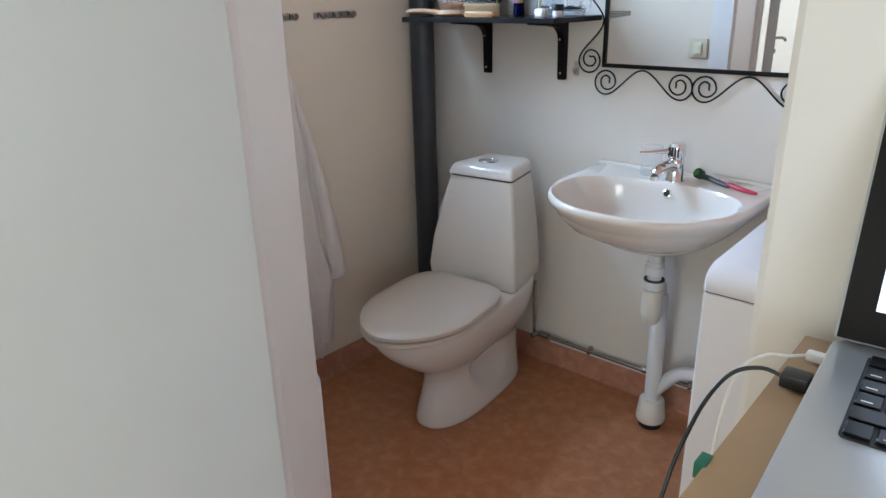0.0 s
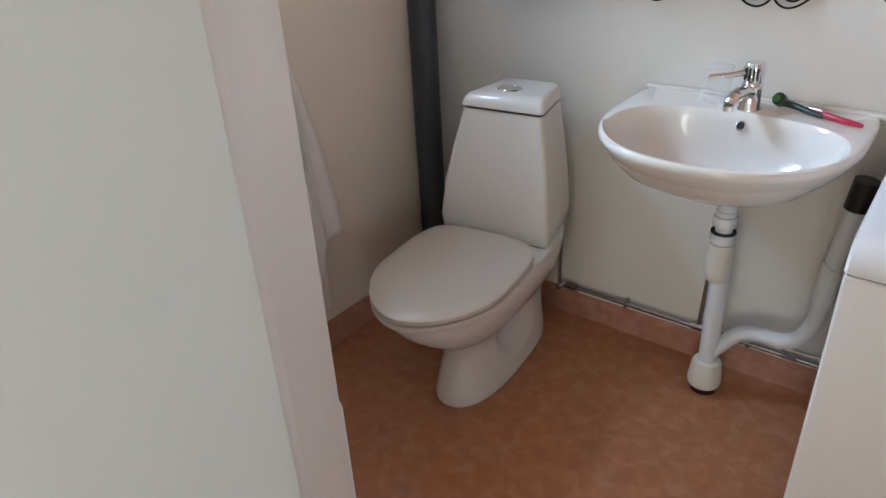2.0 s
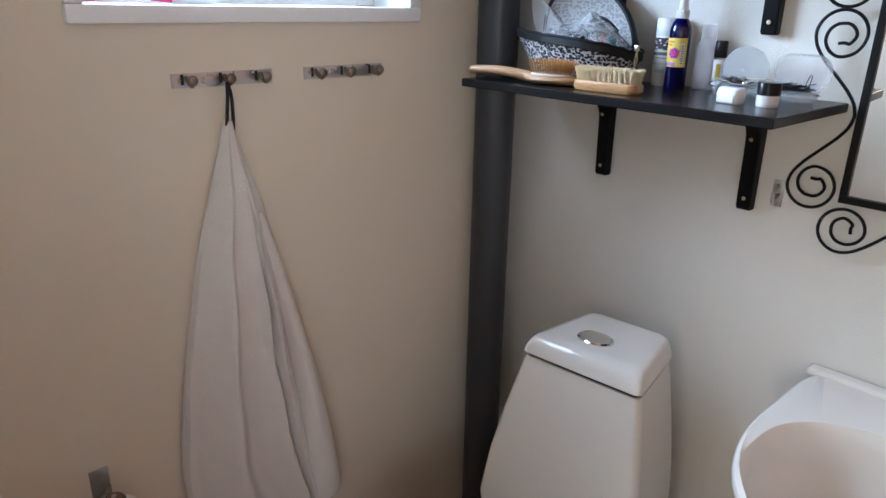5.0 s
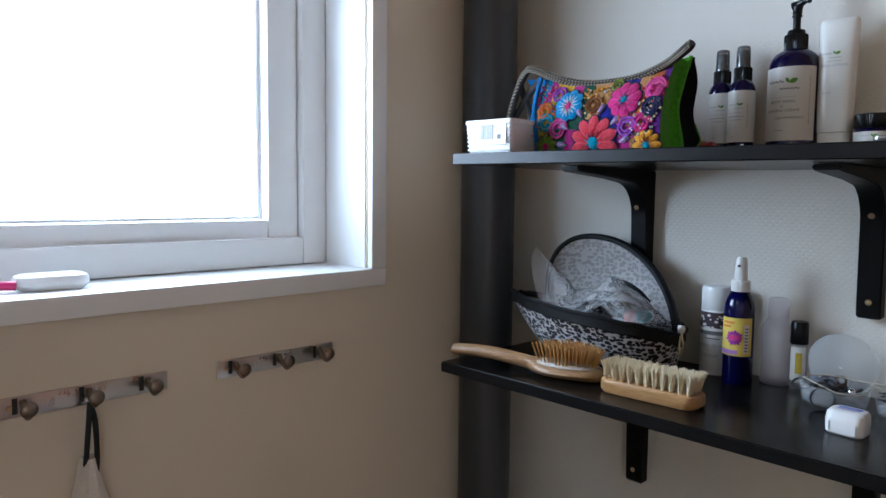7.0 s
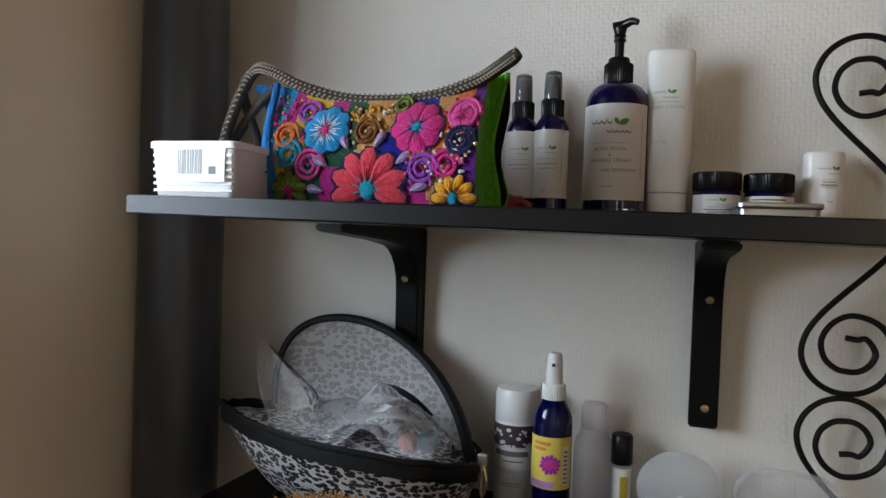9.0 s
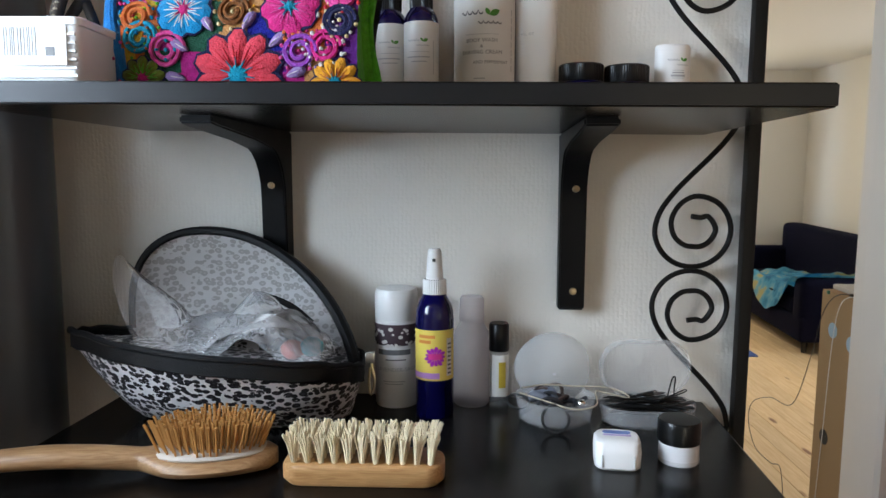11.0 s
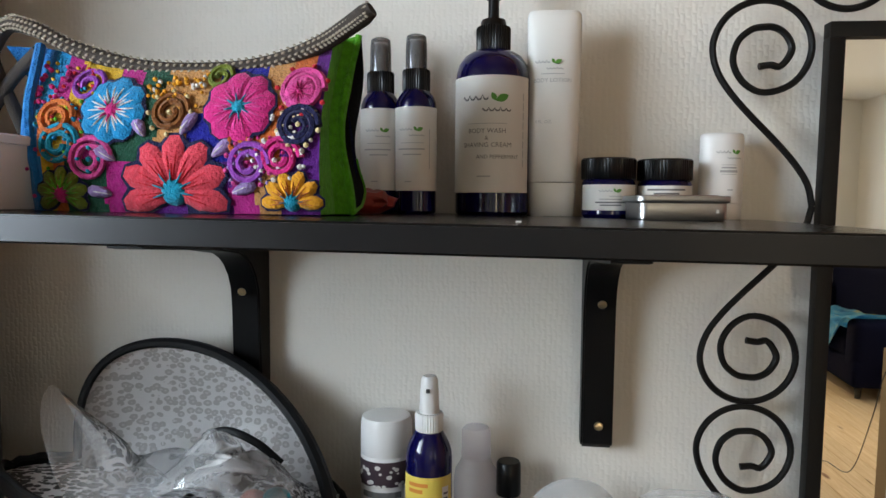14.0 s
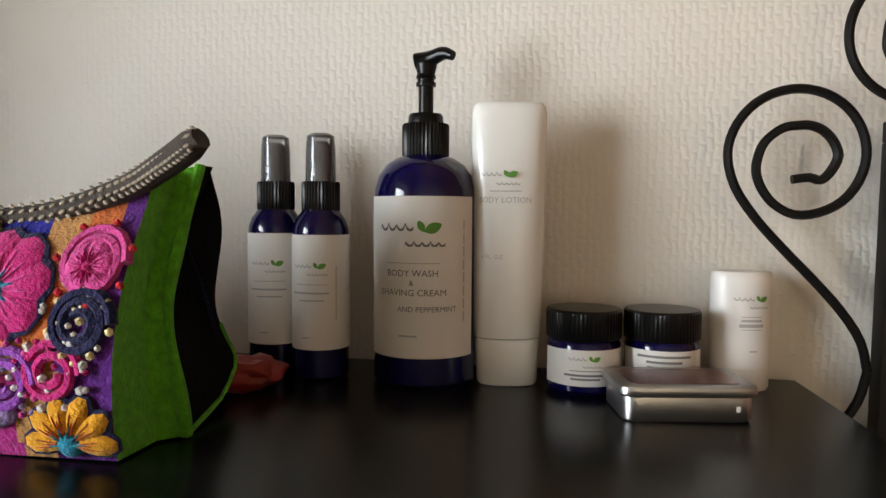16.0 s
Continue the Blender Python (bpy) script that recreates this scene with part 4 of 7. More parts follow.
BAG_FILM = glass_material("clear_plastic_film", (0.985, 0.985, 0.99), 0.07, 0.80, 1.5)
WOOD = wood_material("pale_brush_wood", (0.26, 0.135, 0.058), (0.42, 0.26, 0.13), 0.42, (3, 30, 30), 14)
WOOD_DARK = wood_material("beech_brush_wood", (0.34, 0.17, 0.06), (0.50, 0.29, 0.12), 0.4, (3, 34, 34), 14)
BRISTLE = plain("cream_bristles", (0.80, 0.68, 0.46), 0.75, 0, 0.15, 90)
PIN_WOOD = plain("wooden_brush_pins", (0.44, 0.21, 0.055), 0.5, 0, 0.2, 60)
RUBBER = plain("white_cushion_rubber", (0.52, 0.46, 0.39), 0.6, 0, 0.2, 60)
TIN = plain("tinned_sheet", (0.42, 0.42, 0.42), 0.36, 1.0, 0.12, 50)


def text_data(body, size):
    c = bpy.data.curves.new("lettering", "FONT")
    c.body, c.size, c.align_x, c.resolution_u = body, size, "CENTER", 2
    ob = bpy.data.objects.new("lettering", c)
    scene.collection.objects.link(ob)
    bpy.context.view_layer.update()
    me = bpy.data.meshes.new_from_object(ob.evaluated_get(bpy.context.evaluated_depsgraph_get()))
    bpy.data.objects.remove(ob)
    bpy.data.curves.remove(c)
    return me


def wrapped(bm, rx, ry, lift=0.0006):
    """Bends a flat sheet (x across, z up, y = 0) round an upright oval column."""
    for v in bm.verts:
        a = v.co.x / rx
        v.co.x, v.co.y = (rx + lift) * math.sin(a), -(ry + lift) * math.cos(a)
    return bm


def words(parent, body, size, z, rx, ry, mat, turn=0.0, lift=0.0009):
    bm = bmesh.new()
    me = text_data(body, size)
    bm.from_mesh(me)
    bpy.data.meshes.remove(me)
    for v in bm.verts:
        v.co = (v.co.x + turn * rx, 0, v.co.y + z)
    return part("lettering", wrapped(bm, rx, ry, lift), mat, parent, smooth=False)


def sheet(x0, x1, z0, z1, nx=16, nz=1):
    bm = bmesh.new()
    g = [[bm.verts.new((x0 + (x1 - x0) * i / nx, 0, z0 + (z1 - z0) * j / nz)) for i in range(nx + 1)] for j in range(nz + 1)]
    for j in range(nz):
        for i in range(nx):
            bm.faces.new((g[j][i], g[j][i + 1], g[j + 1][i + 1], g[j + 1][i]))
    return bm


def bars(parent, rows, rx, ry, mat, turn=0.0, lift=0.0009):
    """Unreadable small print as plain bars: (centre x, z, width, height)."""
    bm = bmesh.new()
    for cx, z, w, h in rows:
        join(bm, sheet(cx - w / 2 + turn * rx, cx + w / 2 + turn * rx, z, z + h, 6))
    return part("print", wrapped(bm, rx, ry, lift), mat, parent, smooth=False)


def emblem(parent, z, k, rx, ry, turn=0.0):
    """The maker's mark: two soft grey strokes and a green two-leaf sprig."""
    bm = bmesh.new()
    for cx, cz, wide, tall, loops, thick in ((-0.0055, 0.0045, 0.0125, 0.0007, 4, 0.0010), (0.0045, -0.0008, 0.0130, 0.0005, 5, 0.0008)):
        prev = None
        for s in range(61):
            f = s / 60
            a = f * loops * 2 * math.pi
            px = (cx + (f - 0.5) * wide + 0.0003 * math.cos(a)) * k
            pz = z + (cz + tall * math.sin(a) * (1.7 if math.sin(a) > 0 and int(f * loops) in (1, 3) else 1.0)) * k
            h = thick * k * (0.7 + 0.5 * abs(math.cos(a)))
            cur = (bm.verts.new((px + turn * rx, 0, pz - h / 2)), bm.verts.new((px + turn * rx, 0, pz + h / 2)))
            if prev:
                bm.faces.new((prev[0], cur[0], cur[1], prev[1]))
            prev = cur
    part("script_mark", wrapped(bm, rx, ry, 0.0009), INK if k > 1.2 else PALE_INK, parent, smooth=False)
    bm = bmesh.new()
    for ang, L in ((25, 0.0062), (118, 0.0042)):
        pts = []
        for s in range(9):
            f = s / 8
            pts.append((f * L, 0.28 * L * math.sin(math.pi * f) ** 0.8))
        pts += [(x, -y) for x, y in pts[-2:0:-1]]
        ca, sa = math.cos(radians(ang)), math.sin(radians(ang))
        bm.faces.new([bm.verts.new((0.0045 * k + (x * ca - y * sa) * k + turn * rx, 0, z + 0.0032 * k + (x * sa + y * ca) * k)) for x, y in pts])
    part("leaf_mark", wrapped(bm, rx, ry, 0.001), LEAF, parent, smooth=False)


def up_z(x):
    return 1.5457 - (x + 1.275) * 0.012


def ribbed(r, z0, z1, n=36, depth=0.0006):
    bm = bmesh.new()
    rings = []
    for z, s in ((z0, 0.97), (z0 + 0.001, 1.0), (z1 - 0.0012, 1.0), (z1, 0.95)):
        rings.append([((r * s - (depth if k % 2 else 0)) * math.cos(2 * math.pi * k / (2 * n)), (r * s - (depth if k % 2 else 0)) * math.sin(2 * math.pi * k / (2 * n)), z) for k in range(2 * n)])
    return loft(rings, bm)


def spray_bottle(x, y, label, turn):
    t = thing("spray_bottle", label, "bottle", (x, y, up_z(x)), turn, group="small blue spray bottles")
    r = 0.0158
    part("bottle", lathe([(r * 0.9, 0), (r, 0.002), (r, 0.081), (r * 0.98, 0.085), (r * 0.88, 0.0895), (r * 0.70, 0.0935), (r * 0.6, 0.096)], 32), COBALT, t)
    part("label", wrapped(sheet(-0.030, 0.030, 0.0175, 0.081, 26), r, r, 0.0004), PAPER, t, "white paper label")
    emblem(t, 0.060, 0.86, r, r, -0.1)
    bars(t, [(-0.001, 0.0535, 0.018, 0.0004), (-0.002, 0.0485, 0.021, 0.0010), (-0.001, 0.0445, 0.014, 0.0008), (-0.004, 0.024, 0.005, 0.0007), (0.0125, 0.034, 0.0006, 0.030)], r, r, PALE_INK)
    part("collar", ribbed(0.0108, 0.0940, 0.1105), BLACK_CAP, t)
    part("nozzle", lathe([(0.0066, 0.110), (0.0064, 0.124), (0.0056, 0.131), (0.004, 0.133)], 24), SMOKED_SOLID, t)
    part("overcap", lathe([(0.0086, 0.1105), (0.0082, 0.130), (0.0076, 0.1360), (0.0055, 0.1375)], 28), SMOKED, t, "clear smoky overcap")
    part("spray_hole", box(-0.0016, 0.0016, -0.0078, -0.0062, 0.121, 0.125, 0.0005), DARK, t)
    return t


def pump_bottle():
    x, y = -1.2065, 1.928
    t = thing("pump_bottle", "cobalt blue body wash bottle with black pump", "bottle", (x, y, up_z(x)), 3)
    r = 0.0285
    part("bottle", lathe([(r * 0.92, 0), (r, 0.0025), (r, 0.103), (r * 0.985, 0.108), (r * 0.92, 0.1145), (r * 0.78, 0.1205), (r * 0.60, 0.1240), (r * 0.45, 0.126)], 48), COBALT, t)
    part("label", wrapped(sheet(-0.043, 0.034, 0.0170, 0.1030, 32), r, r, 0.0004), PAPER, t, "white paper label")
    emblem(t, 0.079, 1.62, r, r, -0.16)
    bars(t, [(-0.004, 0.0675, 0.030, 0.0004)], r, r, PALE_INK)
    for s, z, q in (("BODY WASH", 0.0608, 0.0048), ("&", 0.0558, 0.0040), ("SHAVING CREAM", 0.0505, 0.0048), ("         AND PEPPERMINT", 0.0420, 0.0040)):
        words(t, s, q, z, r, r, INK, -0.14 if "P" not in s or "AND" not in s else -0.02)
    bars(t, [(-0.006, 0.0285, 0.010, 0.0010)], r, r, PALE_INK)
    bars(t, [(0.0255, 0.036 + 0.007 * k, 0.0009, 0.0055) for k in range(8)], r, r, PALE_INK)
    part("collar", ribbed(0.0132, 0.1240, 0.1435, 40, 0.0006), BLACK_CAP, t)
    part("stem_guide", lathe([(0.0100, 0.1435), (0.0098, 0.1475), (0.0090, 0.1490), (0.0045, 0.1495)], 28), BLACK_CAP, t)
    part("stem", lathe([(0.0042, 0.148), (0.0042, 0.1640), (0.0056, 0.1645), (0.0056, 0.1665), (0.0047, 0.1670), (0.0047, 0.1685), (0.0056, 0.1690), (0.0054, 0.1705), (0.0049, 0.171), (0.0062, 0.1765)], 20), BLACK_CAP, t)
    prof = curve_points([(-0.0055, 0.002, 0.1778), (0.002, 0, 0.1795), (0.010, -0.005, 0.1815), (0.0155, -0.008, 0.1795)], 5)
    part("spout", tube(prof, 0.005, 14, radii=[0.0056 - 0.00020 * k for k in range(len(prof))]), BLACK_CAP, t)


def lotion_bottle():
    x, y = -1.1600, 1.930
    t = thing("lotion_bottle", "milky white body lotion bottle standing on its cap", "bottle", (x, y, up_z(x)), 4)
    rows = [(0.0262, 0.0182, 0.0120), (0.031, 0.0187, 0.0126), (0.062, 0.0196, 0.0128), (0.104, 0.0202, 0.0115), (0.135, 0.0206, 0.0090), (0.1490, 0.0206, 0.0072), (0.1535, 0.0200, 0.006), (0.1555, 0.018, 0.0042)]

    def oval(z, a, b):
        return [(math.copysign(abs(math.cos(q)) ** 0.8, math.cos(q)) * a, math.copysign(abs(math.sin(q)) ** 0.85, math.sin(q)) * b, z) for q in [2 * math.pi * k / 40 for k in range(40)]]
    part("bottle", loft([oval(*r) for r in rows]), LOTION, t)
    part("cap", loft([oval(0.0, 0.0158, 0.0108), oval(0.0015, 0.0168, 0.0118), (oval(0.024, 0.0181, 0.0122)), oval(0.0256, 0.0176, 0.0118)]), LOTION, t)
    emblem(t, 0.1115, 0.95, 0.0200, 0.0116, -0.25)
    bars(t, [(-0.002, 0.1065, 0.017, 0.0005)], 0.0200, 0.0119, PALE_INK)
    words(t, "BODY LOTION", 0.0044, 0.1005, 0.0199, 0.0121, PALE_INK, -0.12)
    words(t, "4 FL. OZ.", 0.0034, 0.0700, 0.0195, 0.0131, PALE_INK, -0.45)


def cream_jar(x, y, label, turn, lines):
    t = thing("cream_jar", label, "jar", (x, y, up_z(x)), turn, group="small blue cream jars")
    r = 0.0198
    part("jar", lathe([(r * 0.9, 0), (r, 0.0025), (r, 0.026), (r * 0.93, 0.0285)], 40), COBALT, t)
    part("label", wrapped(sheet(-0.026, 0.030, 0.0055, 0.0245, 24), r, r, 0.0004), PAPER, t, "white paper label")
    part("lid", ribbed(0.0204, 0.0285, 0.0445, 60, 0.0004), BLACK_CAP, t, "black screw lid")
    bars(t, lines, r, r, INK)
    return t


def upper_shelf_goods():
    spray_bottle(-1.2960, 1.932, "small cobalt blue spray bottle with white label", 10)
    spray_bottle(-1.2655, 1.922, "small cobalt blue spray bottle beside its twin", 2)
    pump_bottle()
    lotion_bottle()
    j = cream_jar(-1.1180, 1.925, "small cobalt blue cream jar with black lid", 0, [(0, 0.0135, 0.016, 0.0004), (0, 0.0108, 0.022, 0.0011), (0, 0.0088, 0.015, 0.0010)] + [(0.0235 + 0.0018 * k, 0.008, 0.0008, 0.014) for k in range(3)])
    emblem(j, 0.0165, 0.75, 0.0198, 0.0198)
    cream_jar(-1.0755, 1.932, "small cobalt blue cream jar with printed back label", -5, [(0, 0.0208 - 0.0029 * k, w, 0.0013) for k, w in enumerate((0.028, 0.018, 0.017, 0.019, 0.015))])
    x, y = -1.0315, 1.944
    d = thing("deodorant_stick", "white oval deodorant stick with small print", "deodorant", (x, y, up_z(x)), 6)

    def oval(z, s):
        return [(0.0165 * s * math.cos(q), 0.0105 * s * math.sin(q), z) for q in [2 * math.pi * k / 36 for k in range(36)]]
    part("case", loft([oval(0, 0.9), oval(0.002, 0.97), oval(0.012, 0.97), oval(0.0123, 1.0), oval(0.062, 1.0), oval(0.0644, 0.97), oval(0.0654, 0.9)]), WHITE_PLASTIC, d)
    emblem(d, 0.047, 0.85, 0.0165, 0.0105, 0.12)
    bars(d, [(0.002, 0.041, 0.011, 0.0004), (0.002, 0.0385, 0.011, 0.0012), (0.002, 0.0355, 0.013, 0.0018), (0.002, 0.034, 0.011, 0.0004), (0.003, 0.022, 0.004, 0.0008)], 0.0165, 0.0105, PALE_INK)
    x, y = -1.0755, 1.890
    t = thing("tin_box", "flat tinplate box with printed hinged lid", "tin", (x, y, up_z(x)), 8)
    part("base", slab(rounded_rect(0.061, 0.039, 0.006), 0, 0.0125, edge=0.001), TIN, t)
    lid = part("lid", slab(rounded_rect(0.0655, 0.0425, 0.007), 0.0118, 0.0168, edge=0.0012), TIN, t)
    part("lid_print", slab(rounded_rect(0.052, 0.030, 0.004), 0.0169, 0.0172), plain("red_brown_tin_print", (0.20, 0.10, 0.09), 0.25, 0.5), lid, "dull red printed panel")
    part("scratch", box(0.0215, 0.0232, -0.0199, -0.0196, 0.005, 0.0075), PAPER, t)
    # paper packet behind the bag
    x, y = -1.296, 1.885
    rp = thing("red_packet", "crumpled dark red paper packet", "packet", (x, y, up_z(x)), 20)
    bm = bmesh.new()
    bmesh.ops.create_icosphere(bm, subdivisions=3, radius=1)
    for v in bm.verts:
        k = 1 + 0.35 * noise.noise(v.co * 2.1)
        v.co = Vector((v.co.x * 0.021 * k, v.co.y * 0.014 * k, max(0, 0.008 + v.co.z * 0.010 * k)))
    part("paper", bm, plain("dark_red_paper", (0.22, 0.012, 0.010), 0.4, 0, 0.3, 40), rp)
    # cotton swabs
    x, y = -1.516, 1.765
    sb = thing("cotton_swab_box", "white plastic box of cotton swabs with barcode", "box", (x, y, up_z(x)), 4)
    part("tub", loft([[(px, py, z) for px, py in rounded_rect(w, d, 0.006)] for z, w, d in ((0, 0.070, 0.080), (0.002, 0.072, 0.083), (0.038, 0.077, 0.089), (0.0385, 0.080, 0.092), (0.043, 0.080, 0.092), (0.044, 0.078, 0.090))]), plain("ribbed_white_plastic", (0.78, 0.78, 0.77), 0.35), sb)
    for k in range(6):
        part("rib", box(-0.0355, 0.0355, -0.0432 - 0.00035 * k, -0.0405, 0.004 + 0.0055 * k, 0.0062 + 0.0055 * k, 0.0006), WHITE_PLASTIC, sb)
    part("paper_label", box(-0.016, 0.030, -0.0455, -0.0450, 0.012, 0.0415), PAPER, sb)
    bm = bmesh.new()
    rng = random.Random(4)
    xx = -0.012
    while xx < 0.010:
        w = rng.choice((0.0006, 0.0010, 0.0016))
        box(xx, xx + w, -0.0458, -0.0455, 0.018, 0.037, bm=bm)
        xx += w + rng.choice((0.0007, 0.0012))
    tagged(part("barcode", bm, PALE_INK, sb), kind="stuff")
    part("mark", box(0.016, 0.022, -0.0458, -0.0455, 0.018, 0.024), INK, sb)


# ---- embroidered bag ----
FELT = {}


def felt(name, colour):
    if name not in FELT:
        m, n, l, b = material("felt_" + name, 0.92)
        v = coords(n, l)
        l.new(mixed(n, l, noise_tex(n, l, v, 260, 3.0), tuple(c * 0.32 for c in colour), tuple(min(1, c * 1.02) for c in colour)), b.inputs["Base Color"])
        bumped(n, l, b, noise_tex(n, l, v, 620, 3.0), 0.9, 0.0018)
        b.inputs["Sheen Weight"].default_value = 0.0 if name == "black" else 0.12
        b.inputs["Specular IOR Level"].default_value = 0.15
        FELT[name] = m
    return FELT[name]


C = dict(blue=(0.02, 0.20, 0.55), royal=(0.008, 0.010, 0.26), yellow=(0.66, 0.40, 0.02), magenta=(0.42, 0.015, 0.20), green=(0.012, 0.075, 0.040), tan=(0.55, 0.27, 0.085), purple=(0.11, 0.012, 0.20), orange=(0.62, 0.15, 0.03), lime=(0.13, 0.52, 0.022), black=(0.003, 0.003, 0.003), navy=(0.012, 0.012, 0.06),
         red=(0.60, 0.02, 0.035), coral=(0.68, 0.055, 0.085), pink=(0.62, 0.02, 0.20), hot=(0.70, 0.07, 0.30), sky=(0.015, 0.28, 0.58), teal=(0.01, 0.27, 0.40), lilac=(0.36, 0.24, 0.50), gold=(0.80, 0.36, 0.015), brown=(0.22, 0.075, 0.015), cream=(0.78, 0.62, 0.32), violet=(0.30, 0.06, 0.42), olive=(0.16, 0.20, 0.02), white=(0.78, 0.74, 0.70))


def F(k):
    return felt(k, C[k])


PX0, PX1, PB = -1.486, -1.296, 1.549


def purse_top(x):
    u = (x - PX0) / (PX1 - PX0)
    return PB + 0.085 + 0.020 * (1 - u) ** 2.2 * 1.0 + 0.016 * max(0, u - 0.55) ** 1.3 / 0.35 ** 1.3


def purse_front(x, z):
    h = (z - PB) / 0.095
    return 1.776 + 0.022 * h * h - 0.006 * math.sin(math.pi * min(1, max(0, h)))


def petal(bm, cx, cz, ang, L, W, H, idx, notch=True):
    b = bmesh.new()
    bmesh.ops.create_uvsphere(b, u_segments=10, v_segments=7, radius=1)
    for v in b.verts:
        f = (v.co.x + 1) / 2
        v.co = Vector((v.co.x * L / 2, v.co.y * W / 2 * (0.55 + 0.55 * f), v.co.z * H))
    for f in b.faces:
        f.material_index = idx
    ca, sa = math.cos(ang), math.sin(ang)
    for v in b.verts:
        px, pz, d = v.co.x + L * 0.52, v.co.y, v.co.z
        x, z = cx + px * ca - pz * sa, cz + px * sa + pz * ca
        v.co = Vector((x, purse_front(x, max(z, PB)) - 0.0012 - d, max(z, PB + 0.0005)))
    join(bm, b)


def flower(t, cx, cz, R, n, colours, core, label, a0=90, spread=360, core_r=0.22):
    bm = bmesh.new()
    for k in range(n):
        a = radians(a0 + (k * spread / n if spread == 360 else -spread / 2 + k * spread / (n - 1)))
        w = 2 * R * math.tan(math.pi * (spread / 360) / n) * 1.02
        petal(bm, cx, cz, a, R * 0.98, w * 1.20, 0.0021, 2)
        petal(bm, cx, cz, a, R * 0.94, w * 1.00, 0.0036, 0)
        for side in (-0.30, 0.0, 0.30):
            petal(bm, cx, cz, a + side * w / R * 0.8, R * (0.80 if side else 0.66), w * 0.13, 0.0041, 1)
        petal(bm, cx, cz, a + 0.12 * w / R, R * 0.44, w * 0.14, 0.0045, 3)
    b = bmesh.new()
    bmesh.ops.create_uvsphere(b, u_segments=12, v_segments=8, radius=1)
    for v in b.verts:
        x, z = cx + v.co.x * R * core_r, cz + v.co.z * R * core_r
        v.co = Vector((x, purse_front(x, max(z, PB)) - 0.0016 + v.co.y * 0.0042, max(z, PB + 0.0005)))
    join(bm, b, None, 3)
    return part("flower", bm, [F(colours[0]), F(colours[1]), F("navy"), F(core)], t, label)


def knots(t, spots, r, key):
    bm = bmesh.new()
    for x, z in spots:
        b = bmesh.new()
        bmesh.ops.create_icosphere(b, subdivisions=1, radius=r)
        b.transform(Matrix.Translation((x, purse_front(x, z) - 0.0022, max(z, PB + r))))
        join(bm, b)
    return tagged(part("knot_work", bm, F(key), t), kind="stuff")


def ring_of(cx, cz, R, n, a0=0):
    return [(cx + R * math.cos(radians(a0 + 360 * k / n)), cz + R * math.sin(radians(a0 + 360 * k / n))) for k in range(n)]


def swirl(t, cx, cz, R, key, turns=1.6, w=0.0016):
    pts = []
    for k in range(40):
        f = k / 39
        a = f * turns * 2 * math.pi
        rr = R * (1 - 0.72 * f)
        x, z = cx + rr * math.cos(a), max(PB + 0.002, cz + rr * math.sin(a))
        pts.append((x, purse_front(x, z) - 0.0016, z))
    return part("stitched_swirl", tube(pts, w, 6), F(key), t)


